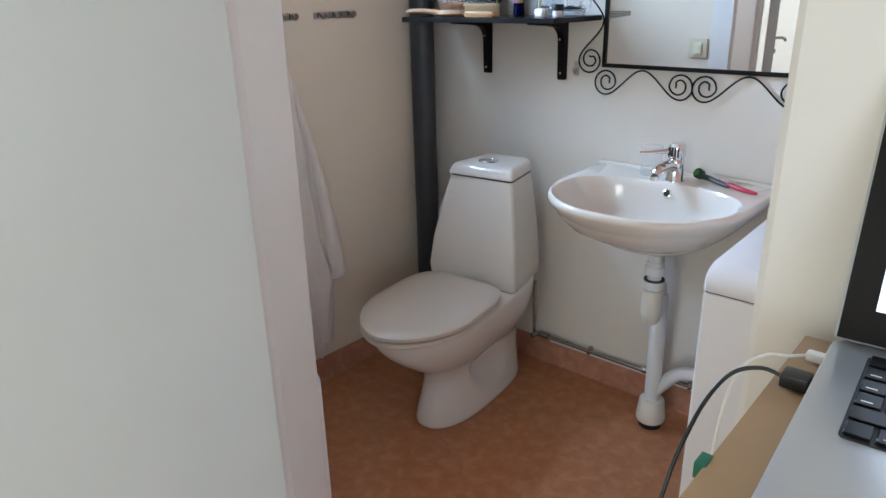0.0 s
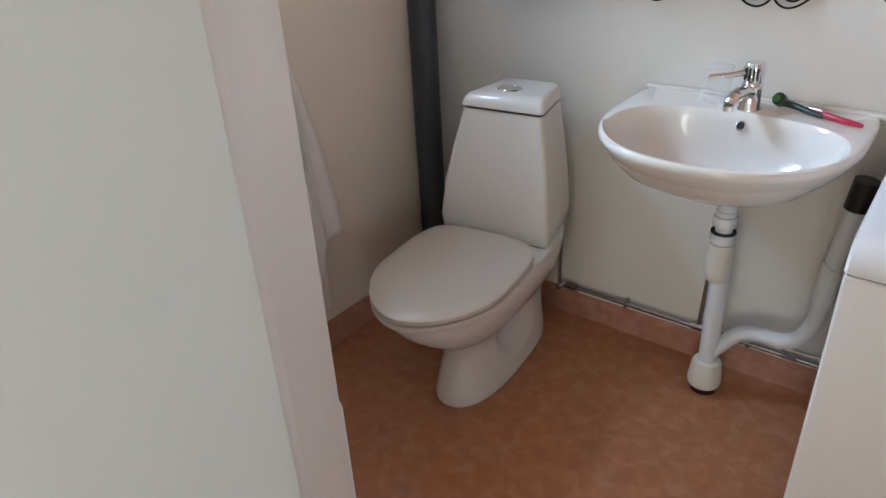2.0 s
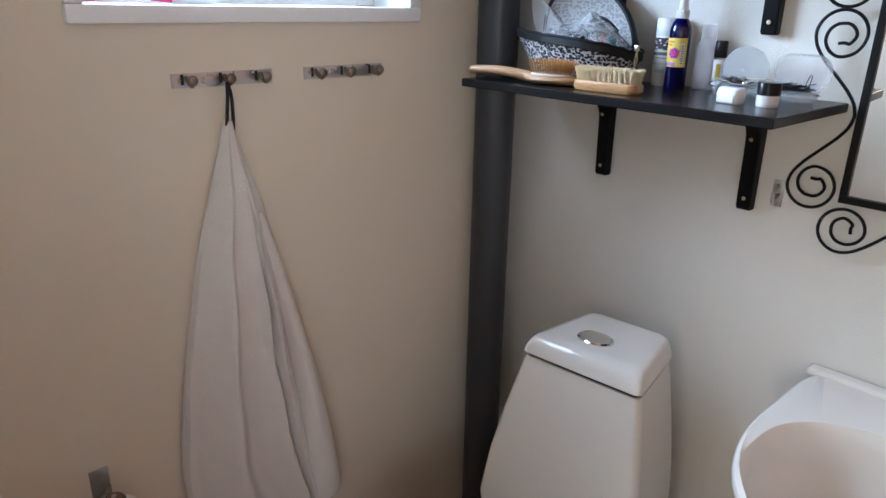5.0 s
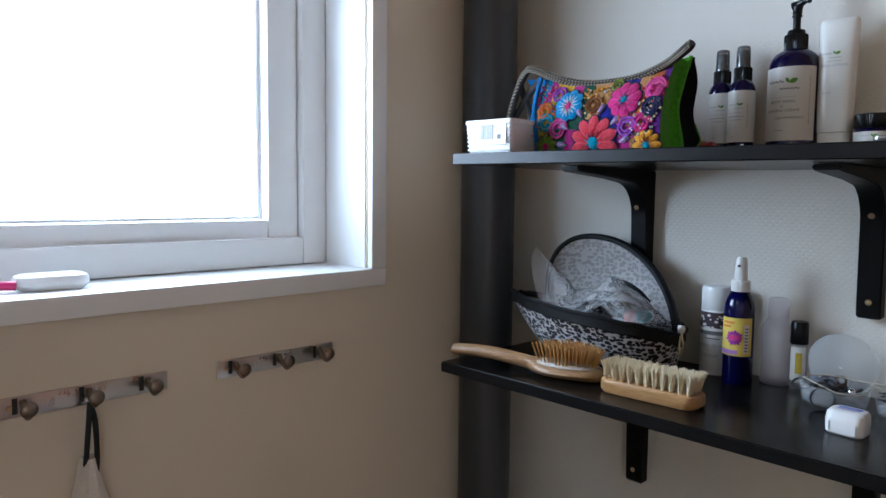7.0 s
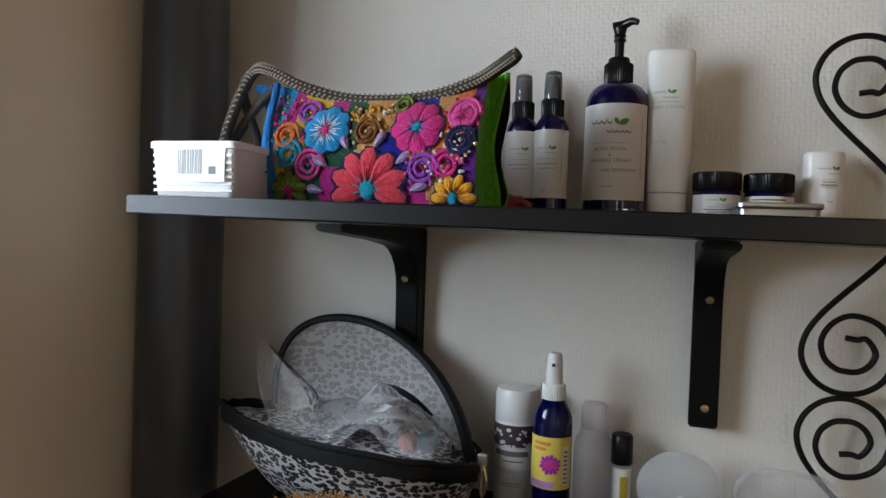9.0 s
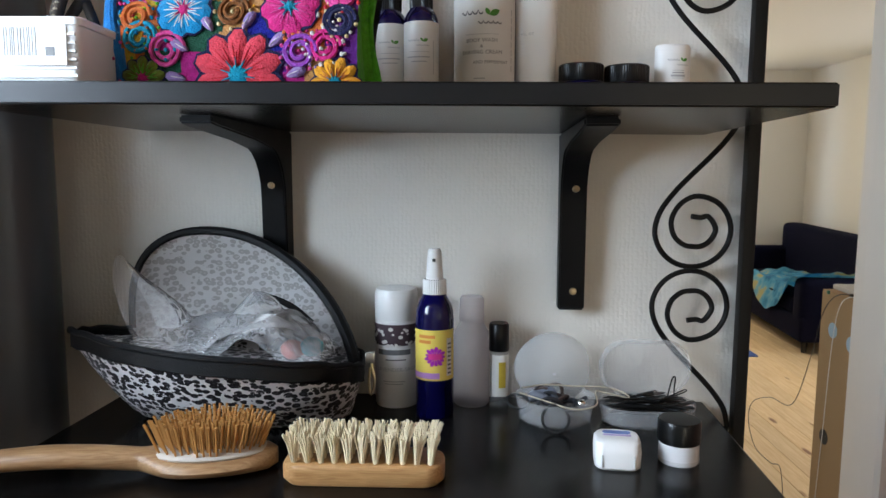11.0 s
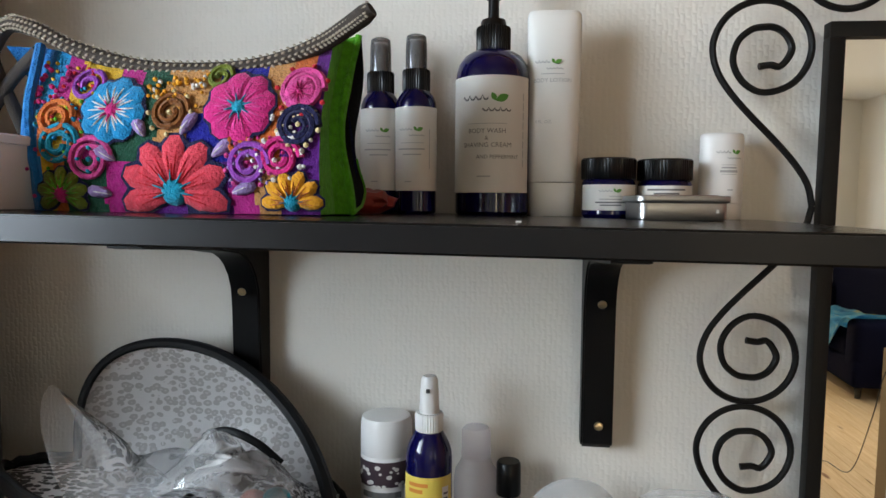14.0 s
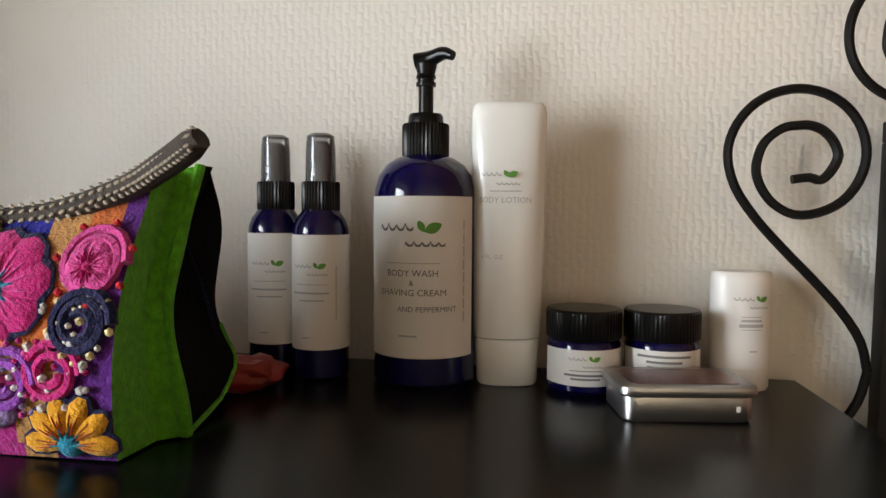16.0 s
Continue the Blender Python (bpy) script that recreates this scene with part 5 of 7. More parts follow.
def embroidered_bag():
    t = thing("embroidered_bag", "colourful felt bag embroidered with raised flowers", "bag")
    t.matrix_world = Matrix.Translation((0, 0, -0.0022))
    keys = ["blue", "orange", "yellow", "magenta", "green", "tan", "royal", "purple", "sky", "navy"]
    cols = [(0.0, "blue", "blue", "blue"), (0.035, "sky", "orange", "yellow"), (0.09, "magenta", "yellow", "orange"), (0.15, "yellow", "orange", "green"), (0.23, "yellow", "magenta", "green"), (0.30, "magenta", "green", "magenta"), (0.38, "green", "green", "purple"), (0.47, "tan", "tan", "purple"), (0.57, "tan", "royal", "navy"), (0.64, "royal", "royal", "purple"), (0.72, "royal", "tan", "magenta"), (0.80, "tan", "orange", "tan"), (0.88, "orange", "purple", "purple"), (0.95, "purple", "purple", "purple")]
    nx, nz = 72, 18
    bm = bmesh.new()
    grid = []
    for j in range(nz + 1):
        row = []
        for i in range(nx + 1):
            u = i / nx
            inset = 0.013 * (1 - j / nz) * max(0, 1 - u * 6) ** 0.7
            x = PX0 + (PX1 - PX0) * u + inset
            z = PB + (purse_top(x) - PB) * j / nz
            row.append(bm.verts.new((x, purse_front(x, z), z)))
        grid.append(row)
    for j in range(nz):
        for i in range(nx):
            f = bm.faces.new((grid[j][i], grid[j][i + 1], grid[j + 1][i + 1], grid[j + 1][i]))
            u = (i + 0.5) / nx + 0.012 * math.sin(j * 1.1)
            col = [c for c in cols if c[0] <= max(0, u)][-1]
            f.material_index = keys.index(col[3 if j < 6 else 2 if j < 12 else 1])
    # back and bottom close the bag
    back = []
    for j in range(nz + 1):
        row = []
        for i in range(0, nx + 1, 8):
            x = PX0 + (PX1 - PX0) * i / nx
            z = PB + (purse_top(x) - PB) * j / nz
            h = j / nz
            row.append(bm.verts.new((x, 1.800 + 0.062 * math.sin(math.pi * min(1, 0.5 * (1 - h) + 0.02)), z)))
        back.append(row)
    for j in range(nz):
        for i in range(len(back[0]) - 1):
            f = bm.faces.new((back[j][i], back[j + 1][i], back[j + 1][i + 1], back[j][i + 1]))
            f.material_index = keys.index("navy")
    part("front_panel", bm, [F(k) for k in keys], t, "patchwork of coloured felt")
    # end gussets: green felt strip and a deep dark hollow on one end, plain blue on the other
    def own(x, y, z):
        return Vector(((x + 0.04193) / 0.965, (y - 0.04459) / 0.965, (z - 0.05271) / 0.965))

    def at(h, table):
        return sum(float(np.interp(h + d, [r[0] for r in table], [r[1] for r in table])) for d in (-0.08, -0.05, -0.025, 0, 0.025, 0.05, 0.08)) / 7
    ridge_x = ((0, -1.2825), (0.12, -1.2840), (0.35, -1.2880), (0.55, -1.2890), (0.75, -1.2860), (1, -1.2810))
    ridge_y = ((0, 1.7890), (0.15, 1.7875), (0.5, 1.7860), (0.8, 1.7940), (1, 1.8010))
    far_x = ((0, -1.2840), (0.05, -1.2860), (0.12, -1.2900), (0.22, -1.2935), (0.42, -1.2945), (0.62, -1.2900), (0.75, -1.2860), (0.9, -1.2830), (1, -1.2815))
    far_y = ((0, 1.800), (0.05, 1.830), (0.12, 1.858), (0.22, 1.850), (0.42, 1.836), (0.62, 1.833), (0.75, 1.830), (0.9, 1.818), (1, 1.806))
    bm = bmesh.new()
    rows, ridge, far = [], [], []
    for j in range(25):
        h = j / 24
        z = 1.5475 + 0.108 * h
        xp, zp = PX1, PB + (purse_top(PX1) - PB) * min(1, h * 1.02)
        front = Vector((xp, purse_front(xp, zp), zp))
        rdg = own(at(h, ridge_x), at(h, ridge_y), z)
        fr = own(at(h, far_x), at(h, far_y), z)
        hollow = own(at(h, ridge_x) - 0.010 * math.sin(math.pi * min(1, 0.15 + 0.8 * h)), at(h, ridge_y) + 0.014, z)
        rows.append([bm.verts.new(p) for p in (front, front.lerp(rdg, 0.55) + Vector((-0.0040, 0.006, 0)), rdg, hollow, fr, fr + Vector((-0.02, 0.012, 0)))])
        ridge.append(rdg)
        far.append(fr)
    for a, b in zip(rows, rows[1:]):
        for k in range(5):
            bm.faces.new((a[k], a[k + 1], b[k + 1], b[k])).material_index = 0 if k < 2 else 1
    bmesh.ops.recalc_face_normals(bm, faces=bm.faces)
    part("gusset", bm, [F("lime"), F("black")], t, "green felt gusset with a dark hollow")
    part("piping", tube(ridge, 0.0024, 8, radii=[0.0026 + 0.0006 * math.sin(k * 0.5) for k in range(25)]), F("lime"), t)
    part("piping", tube([ridge[0]] + far[1:9], 0.0011, 8), F("lime"), t)
    bm = bmesh.new()
    rows = []
    for j in range(19):
        h = j / 18
        x = PX0 + 0.013 * (1 - h)
        z = PB + (purse_top(PX0) - PB) * h
        yf, yb = purse_front(x, z), 1.800 + 0.062 * math.sin(math.pi * min(1, 0.5 * (1 - h) + 0.02))
        rows.append([bm.verts.new(p) for p in ((x, yf, z), (x - 0.006, yf + 0.003, z), (x - 0.014, yf + 0.009, z), (x - 0.020 - 0.006 * (1 - h), yf * 0.6 + yb * 0.4 + 0.006, z), (x - 0.022, yb - 0.010, z), (x, yb, z))])
    for a, b in zip(rows, rows[1:]):
        for k in range(5):
            bm.faces.new((a[k], a[k + 1], b[k + 1], b[k]))
    bmesh.ops.recalc_face_normals(bm, faces=bm.faces)
    part("gusset", bm, F("blue"), t, "blue felt gusset")
    part("edge_roll", tube([(PX0 + 0.013 * (1 - h) + 0.001 * math.sin(9 * h), purse_front(PX0, PB + 0.09 * h) + 0.001, PB + 0.003 + (purse_top(PX0) - PB - 0.003) * h) for h in [k / 16 for k in range(17)]], 0.0032, 8), F("blue"), t)
    # braided strap along the zip
    ctrl = [(-1.548, 1.800, 1.588), (-1.530, 1.795, 1.630), (-1.508, 1.792, 1.664), (-1.488, 1.793, 1.664), (-1.46, 1.796, 1.651), (-1.42, 1.798, 1.640), (-1.38, 1.798, 1.637), (-1.34, 1.798, 1.6395), (-1.305, 1.797, 1.650), (-1.285, 1.794, 1.660), (-1.269, 1.790, 1.669)]
    pts = curve_points(ctrl, 10)
    n = len(pts)
    br = plain("dark_braid", (0.034, 0.024, 0.017), 0.9, 0, 0.5, 400, 0.001, 900)
    st = part("strap", tube(pts, 0.0052, 10, radii=[0.0050 + 0.0012 * max(0, (k - n + 24) / 24) - (0.0022 * max(0, (k - n + 4) / 4)) for k in range(n)]), br, t, "dark braided strap")
    bm = bmesh.new()
    fine = curve_points(ctrl, 17)
    for row, (dy, dz) in enumerate(((-0.0046, 0.0024), (-0.0016, 0.0052), (-0.0050, -0.0012), (-0.0042, -0.0034))):
        for k in range(row % 2, len(fine) - 3, 2):
            b = bmesh.new()
            bmesh.ops.create_icosphere(b, subdivisions=1, radius=1)
            b.transform(Matrix.Translation(fine[k] + Vector((0, dy, dz))) @ Euler((0, 0.5 if row % 2 else -0.5, 0)).to_matrix().to_4x4() @ Matrix.Diagonal((0.0015, 0.0008, 0.0009, 1)))
            join(bm, b)
    tagged(part("braid_stitches", bm, plain("pale_braid_thread", (0.27, 0.225, 0.165), 0.85), st), kind="stuff")
    part("strap_tail", tube(curve_points([(-1.512, 1.793, 1.664), (-1.524, 1.80, 1.650), (-1.518, 1.812, 1.615), (-1.512, 1.82, 1.588)], 6), 0.0042, 10), br, t)
    part("strap_tail", tube(curve_points([(-1.490, 1.80, 1.652), (-1.515, 1.805, 1.634), (-1.540, 1.81, 1.606), (-1.552, 1.815, 1.585)], 6), 0.0042, 10), br, t)
    # flowers
    flower(t, -1.384, 1.562, 0.036, 7, ("coral", "red"), "teal", "large coral red flower", 90, 208, 0.24)
    flower(t, -1.426, 1.611, 0.0225, 8, ("sky", "white"), "pink", "blue flower", 80)
    flower(t, -1.346, 1.612, 0.0235, 8, ("pink", "hot"), "teal", "pink flower", 100)
    flower(t, -1.312, 1.556, 0.020, 6, ("gold", "orange"), "teal", "yellow half flower", 90, 180, 0.28)
    flower(t, -1.456, 1.560, 0.018, 7, ("olive", "lime"), "pink", "olive flower", 90, 230, 0.3)
    for cx, cz, a in ((-1.403, 1.594, 125), (-1.381, 1.595, 60), (-1.361, 1.582, 40), (-1.421, 1.580, 150), (-1.349, 1.561, 20), (-1.424, 1.560, 170)):
        bm = bmesh.new()
        petal(bm, cx, cz, radians(a), 0.016, 0.009, 0.003, 0)
        petal(bm, cx, cz, radians(a), 0.014, 0.002, 0.0034, 1)
        part("leaf", bm, [F("lilac"), F("white")], t)
    swirl(t, -1.389, 1.609, 0.012, "brown", 2.1, 0.0019)
    knots(t, ring_of(-1.389, 1.609, 0.0135, 8) + [(-1.389, 1.609)], 0.0017, "cream")
    rng = random.Random(11)
    knots(t, [(-1.388 + rng.uniform(-0.019, 0.019), 1.626 + rng.uniform(-0.007, 0.007)) for _ in range(22)], 0.0017, "gold")
    knots(t, [(-1.386 + rng.uniform(-0.016, 0.016), 1.627 + rng.uniform(-0.006, 0.006)) for _ in range(8)], 0.0016, "white")
    swirl(t, -1.438, 1.581, 0.014, "hot", 2.2, 0.0018)
    knots(t, [(-1.438, 1.581)] + ring_of(-1.438, 1.581, 0.007, 4), 0.0018, "teal")
    swirl(t, -1.309, 1.622, 0.0135, "hot", 2.6, 0.0022)
    flower(t, -1.310, 1.621, 0.011, 6, ("hot", "pink"), "pink", "small rose pink flower", 70)
    knots(t, ring_of(-1.309, 1.622, 0.0155, 7, 20), 0.0018, "red")
    swirl(t, -1.459, 1.590, 0.013, "teal", 2.0, 0.002)
    knots(t, ring_of(-1.459, 1.590, 0.0095, 7), 0.0015, "orange")
    swirl(t, -1.463, 1.606, 0.012, "orange", 1.7, 0.0022)
    knots(t, ring_of(-1.463, 1.606, 0.0125, 9), 0.0015, "sky")
    knots(t, [(-1.474 + rng.uniform(-0.008, 0.012), 1.628 + rng.uniform(-0.013, 0.013)) for _ in range(18)], 0.0019, "pink")
    swirl(t, -1.447, 1.627, 0.011, "violet", 1.6, 0.0018)
    swirl(t, -1.362, 1.631, 0.008, "olive", 1.5, 0.0018)
    swirl(t, -1.338, 1.578, 0.013, "violet", 1.9, 0.0022)
    knots(t, ring_of(-1.338, 1.578, 0.0140, 10, 15), 0.0017, "hot")
    swirl(t, -1.319, 1.582, 0.012, "pink", 2.0, 0.0020)
    knots(t, ring_of(-1.319, 1.582, 0.0135, 9, 15) + [(-1.322, 1.580)], 0.0019, "white")
    swirl(t, -1.309, 1.600, 0.0125, "navy", 2.4, 0.0024)
    knots(t, ring_of(-1.309, 1.600, 0.0125, 7, 40) + [(-1.309, 1.601)], 0.0018, "cream")
    swirl(t, -1.345, 1.590, 0.007, "orange", 1.2, 0.0016)
    # scattered knot stitches between the flowers
    for key, x0, x1, z0, z1, count, r in (("yellow", -1.482, -1.44, 1.60, 1.645, 16, 0.0014), ("hot", -1.482, -1.43, 1.556, 1.64, 18, 0.0014), ("teal", -1.478, -1.44, 1.57, 1.63, 14, 0.0013), ("lime", -1.476, -1.43, 1.575, 1.62, 9, 0.0013), ("red", -1.474, -1.44, 1.60, 1.64, 12, 0.0014),
                                          ("white", -1.336, -1.300, 1.575, 1.612, 16, 0.0014), ("pink", -1.352, -1.302, 1.568, 1.600, 20, 0.0013), ("lilac", -1.352, -1.325, 1.565, 1.590, 14, 0.0013), ("cream", -1.325, -1.300, 1.585, 1.625, 10, 0.0014), ("gold", -1.41, -1.37, 1.61, 1.632, 12, 0.0013)):
        knots(t, [(rng.uniform(x0, x1), rng.uniform(z0, z1)) for _ in range(count)], r, key)


upper_shelf_goods()
embroidered_bag()

# ---- lower shelf ----


def leopard(name, ground, spot, scale, centre, ring=0.50):
    m, n, l, b = material(name, 0.42)
    v = coords(n, l, (1.0, 1.0, 1.35))
    w = n.new("ShaderNodeTexNoise")
    l.new(v, w.inputs["Vector"])
    w.inputs["Scale"].default_value, w.inputs["Detail"].default_value = scale * 1.1, 2
    mv = n.new("ShaderNodeVectorMath")
    mv.operation = "MULTIPLY_ADD"
    l.new(w.outputs["Color"], mv.inputs[0])
    mv.inputs[1].default_value = (0.35 / scale,) * 3
    l.new(v, mv.inputs[2])
    vo = n.new("ShaderNodeTexVoronoi")
    l.new(mv.outputs[0], vo.inputs["Vector"])
    vo.inputs["Scale"].default_value, vo.inputs["Randomness"].default_value = scale, 0.75
    rim = ramp(n, l, vo.outputs["Distance"], [(0.18, centre), (0.22, spot), (ring - 0.03, spot), (ring, ground)])
    gap = ramp(n, l, noise_tex(n, l, v, scale * 2.1, 1.0), [(0.68, (0, 0, 0)), (0.70, (1, 1, 1))])
    l.new(mixed(n, l, gap, rim, ground), b.inputs["Base Color"])
    bumped(n, l, b, noise_tex(n, l, v, 60, 3.0), 0.4, 0.0012)
    return m


LEO = leopard("white_leopard_print", (0.84, 0.82, 0.82), (0.006, 0.005, 0.008), 140, (0.05, 0.046, 0.055), 0.55)
LEO_IN = leopard("faded_lining_leopard", (0.88, 0.86, 0.85), (0.60, 0.57, 0.55), 135, (0.74, 0.71, 0.69), 0.50)
PIPING = plain("black_zip_tape", (0.005, 0.005, 0.0055), 0.5, 0, 0.3, 60, 0.0006, 600, spec=0.25)


def cosmetic_bag():
    t = thing("cosmetic_bag", "open leopard-print cosmetic bag with black zip edge", "bag", (0, 0, 0))
    n = 56

    def oval(cx, cy, a, b, zf, p=2.4):
        out = []
        for k in range(n):
            q = 2 * math.pi * k / n
            c, s = math.cos(q), math.sin(q)
            x = cx + math.copysign(abs(c) ** (2 / p), c) * a
            y = cy + math.copysign(abs(s) ** (2 / p), s) * b
            out.append((x, y, zf(x, y)))
        return out

    def rim(x, y):
        u = (x + 1.425) / 0.115
        return 1.332 - 0.0065 * u + 0.0120 * max(0, -u) ** 2 - 0.24 * max(0.0, min(0.078, y - 1.800))
    rows = [oval(-1.432, 1.900, 0.094, 0.036, lambda x, y: LOW + 0.0008)]
    for f in (0.03, 0.12, 0.25, 0.40, 0.55, 0.70, 0.85, 1.0):
        e = f ** 0.8
        rows.append([(px - 0.054 * e * max(0, (-1.432 - px) / 0.11) ** 1.4, 1.895 + (py - 1.895) * (1 - 0.45 * e * max(0, (-1.432 - px) / 0.118) ** 2), pz) for px, py, pz in oval(-1.432 + 0.004 * e, 1.900 - 0.022 * e, 0.098 + 0.014 * e, 0.040 + 0.043 * e, lambda x, y, f=f: LOW + 0.001 + (rim(x, y) - LOW) * f + 0.0016 * math.sin(x * 190 + f * 5) * math.sin(math.pi * f) + 0.001 * math.sin(y * 260))])
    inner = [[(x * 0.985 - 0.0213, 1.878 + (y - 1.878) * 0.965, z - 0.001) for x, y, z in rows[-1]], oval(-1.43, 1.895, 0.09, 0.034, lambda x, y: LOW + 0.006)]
    part("pouch", loft(rows), LEO, t)
    # Lining colour is darkened to carry the shade inside the pouch.
    part("lining", loft(inner[::-1], cap=False), plain("shaded_pouch_lining", (0.20, 0.195, 0.195), 0.7, 0, 0.15, 60, 0.0005, 300), t, "fabric lining painted grey for the shade inside")
    top = rows[-1]
    part("zip_tape", loft([[(x, y - 0.001, z - 0.0085) for x, y, z in top], [(x * 1.0, y + (y - 1.878) * 0.04, z - 0.007) for x, y, z in top], [(x, y + (y - 1.878) * 0.03, z + 0.007) for x, y, z in top], [(x, 1.878 + (y - 1.878) * 0.97, z + 0.008) for x, y, z in top]], cap=False), PIPING, t, "black zip tape along the rim")
    part("zip_roll", tube([(x, 1.878 + (y - 1.878) * 1.02, z + 0.007) for x, y, z in top], 0.0028, 8, closed=True), PIPING, t)
    # the raised clamshell lid, leaning back towards the wall
    out = []
    for k in range(41):
        q = math.pi * k / 40
        c, s = math.cos(q), math.sin(q)
        out.append(Vector((-1.434 - 0.112 * c - 0.022 * s, 1.905 + 0.030 * s - 0.018 * (1 - s) * (1 if c < 0 else 0.2), 1.318 + 0.112 * s ** (0.72 if c > 0 else 0.95) + 0.022 * c)))
    bm = bmesh.new()
    rowsv = []
    base = [Vector((-1.434 - 0.108 * math.cos(math.pi * k / 40), 1.915, 1.318)) for k in range(41)]
    for f in [j / 10 for j in range(11)]:
        rowsv.append([bm.verts.new(base[k].lerp(out[k], f) + Vector((0, 0.018 * math.sin(math.pi * f) * math.sin(math.pi * k / 40), 0))) for k in range(41)])
    for a, b in zip(rowsv, rowsv[1:]):
        for k in range(40):
            bm.faces.new((a[k], a[k + 1], b[k + 1], b[k]))
    lidbm = bm.copy()
    bmesh.ops.solidify(bm, geom=bm.faces[:], thickness=0.002)
    part("lid_lining", bm, LEO_IN, t, "pale grey leopard lid lining")
    for v in lidbm.verts:
        v.co.y += 0.0035
    part("lid_shell", lidbm, PIPING, t)
    part("lid_piping", tube(out, 0.0042, 8, radii=[0.0032 + 0.0030 * (k / 40) for k in range(41)]), PIPING, t, "black zip edge of the lid")
    # zip puller
    z0 = Vector((-1.3065, 1.868, 1.326))
    part("zip_puller", tube(curve_points([z0, z0 + Vector((0.002, -0.003, -0.010)), z0 + Vector((0.0045, -0.004, -0.022)), z0 + Vector((0.001, -0.004, -0.034)), z0 + Vector((-0.001, -0.003, -0.022)), z0 + Vector((0, -0.002, -0.010))], 5), 0.0014, 8), BRASS, t, "small brass zip puller")
    part("slider", box(z0.x - 0.004, z0.x + 0.004, z0.y - 0.004, z0.y + 0.002, z0.z - 0.006, z0.z + 0.004, 0.001), STEEL, t)

    b = thing("plastic_bag", "crumpled clear plastic bag with small trinkets inside", "plastic bag", (0, 0, 0))
    def film_sheet(seed, lift, x0, x1, y0, y1, fin):
        bm = bmesh.new()
        g = []
        for j in range(33):
            row = []
            for i in range(57):
                u, w = i / 56, j / 32
                hump = lift * math.exp(-((u - 0.62) / 0.34) ** 2) * math.sin(math.pi * min(1, w * 0.85 + 0.15)) ** 0.8
                tip = fin * max(0, 1 - u / 0.46) ** 1.7 * math.exp(-((w - 0.20 - 1.1 * u) / 0.24) ** 2)
                q = Vector((u * 3.2, w * 2.4, seed))
                fold = 0.014 * (abs(noise.noise(q)) * 2 - 0.6) + 0.004 * (1 - abs(noise.noise(q * 2.7))) + 0.0007 * noise.noise(q * 7)
                x = x0 + (x1 - x0) * u + 0.006 * noise.noise(q * 1.7 + Vector((3, 1, 0)))
                row.append(bm.verts.new((x - 0.006 * tip / 0.09 + 0.006 * math.sin(tip * 55), y0 + (y1 - y0) * w + 0.5 * fold, 1.320 + hump + tip + fold * (1 - 0.8 * min(1, tip / 0.05)))))
            g.append(row)
        for j in range(32):
            for i in range(56):
                bm.faces.new((g[j][i], g[j][i + 1], g[j + 1][i + 1], g[j + 1][i]))
        return bm
    part("film", film_sheet(7.7, 0.036, -1.500, -1.340, 1.830, 1.906, 0.030), BAG_FILM, b)
    bm = film_sheet(1.3, 0.054, -1.512, -1.345, 1.826, 1.912, 0.096)
    part("film", bm, BAG_FILM, b)
    for dx, dz, key, cc in ((0.020, -0.003, "teal", (0.02, 0.40, 0.50)), (0.002, -0.006, "coral", (0.62, 0.16, 0.12))):
        bm = bmesh.new()
        bmesh.ops.create_uvsphere(bm, u_segments=14, v_segments=9, radius=1)
        bm.transform(Matrix.Translation((-1.378 + dx, 1.862, 1.338 + dz)) @ Matrix.Diagonal((0.011, 0.008, 0.009, 1)))
        part("trinket", bm, plain(key + "_plastic", cc, 0.4), b, key + " plastic trinket")
    for k in range(5):
        part("cotton_swab", tube(curve_points([(-1.44 + 0.006 * k, 1.870 + 0.004 * k, 1.336 + 0.005 * k), (-1.41 + 0.004 * k, 1.868, 1.352 + 0.002 * k), (-1.376, 1.87 + 0.004 * k, 1.352 - 0.002 * k)], 5), 0.0022, 8), WHITE_PLASTIC, b)
    c = thing("hair_tie", "black elastic hair tie inside the open bag", "hair tie")
    part("band", tube(curve_points([(-1.432, 1.898, 1.366), (-1.41, 1.892, 1.374), (-1.385, 1.89, 1.366), (-1.366, 1.892, 1.350)], 6), 0.0032, 8), PIPING, c)


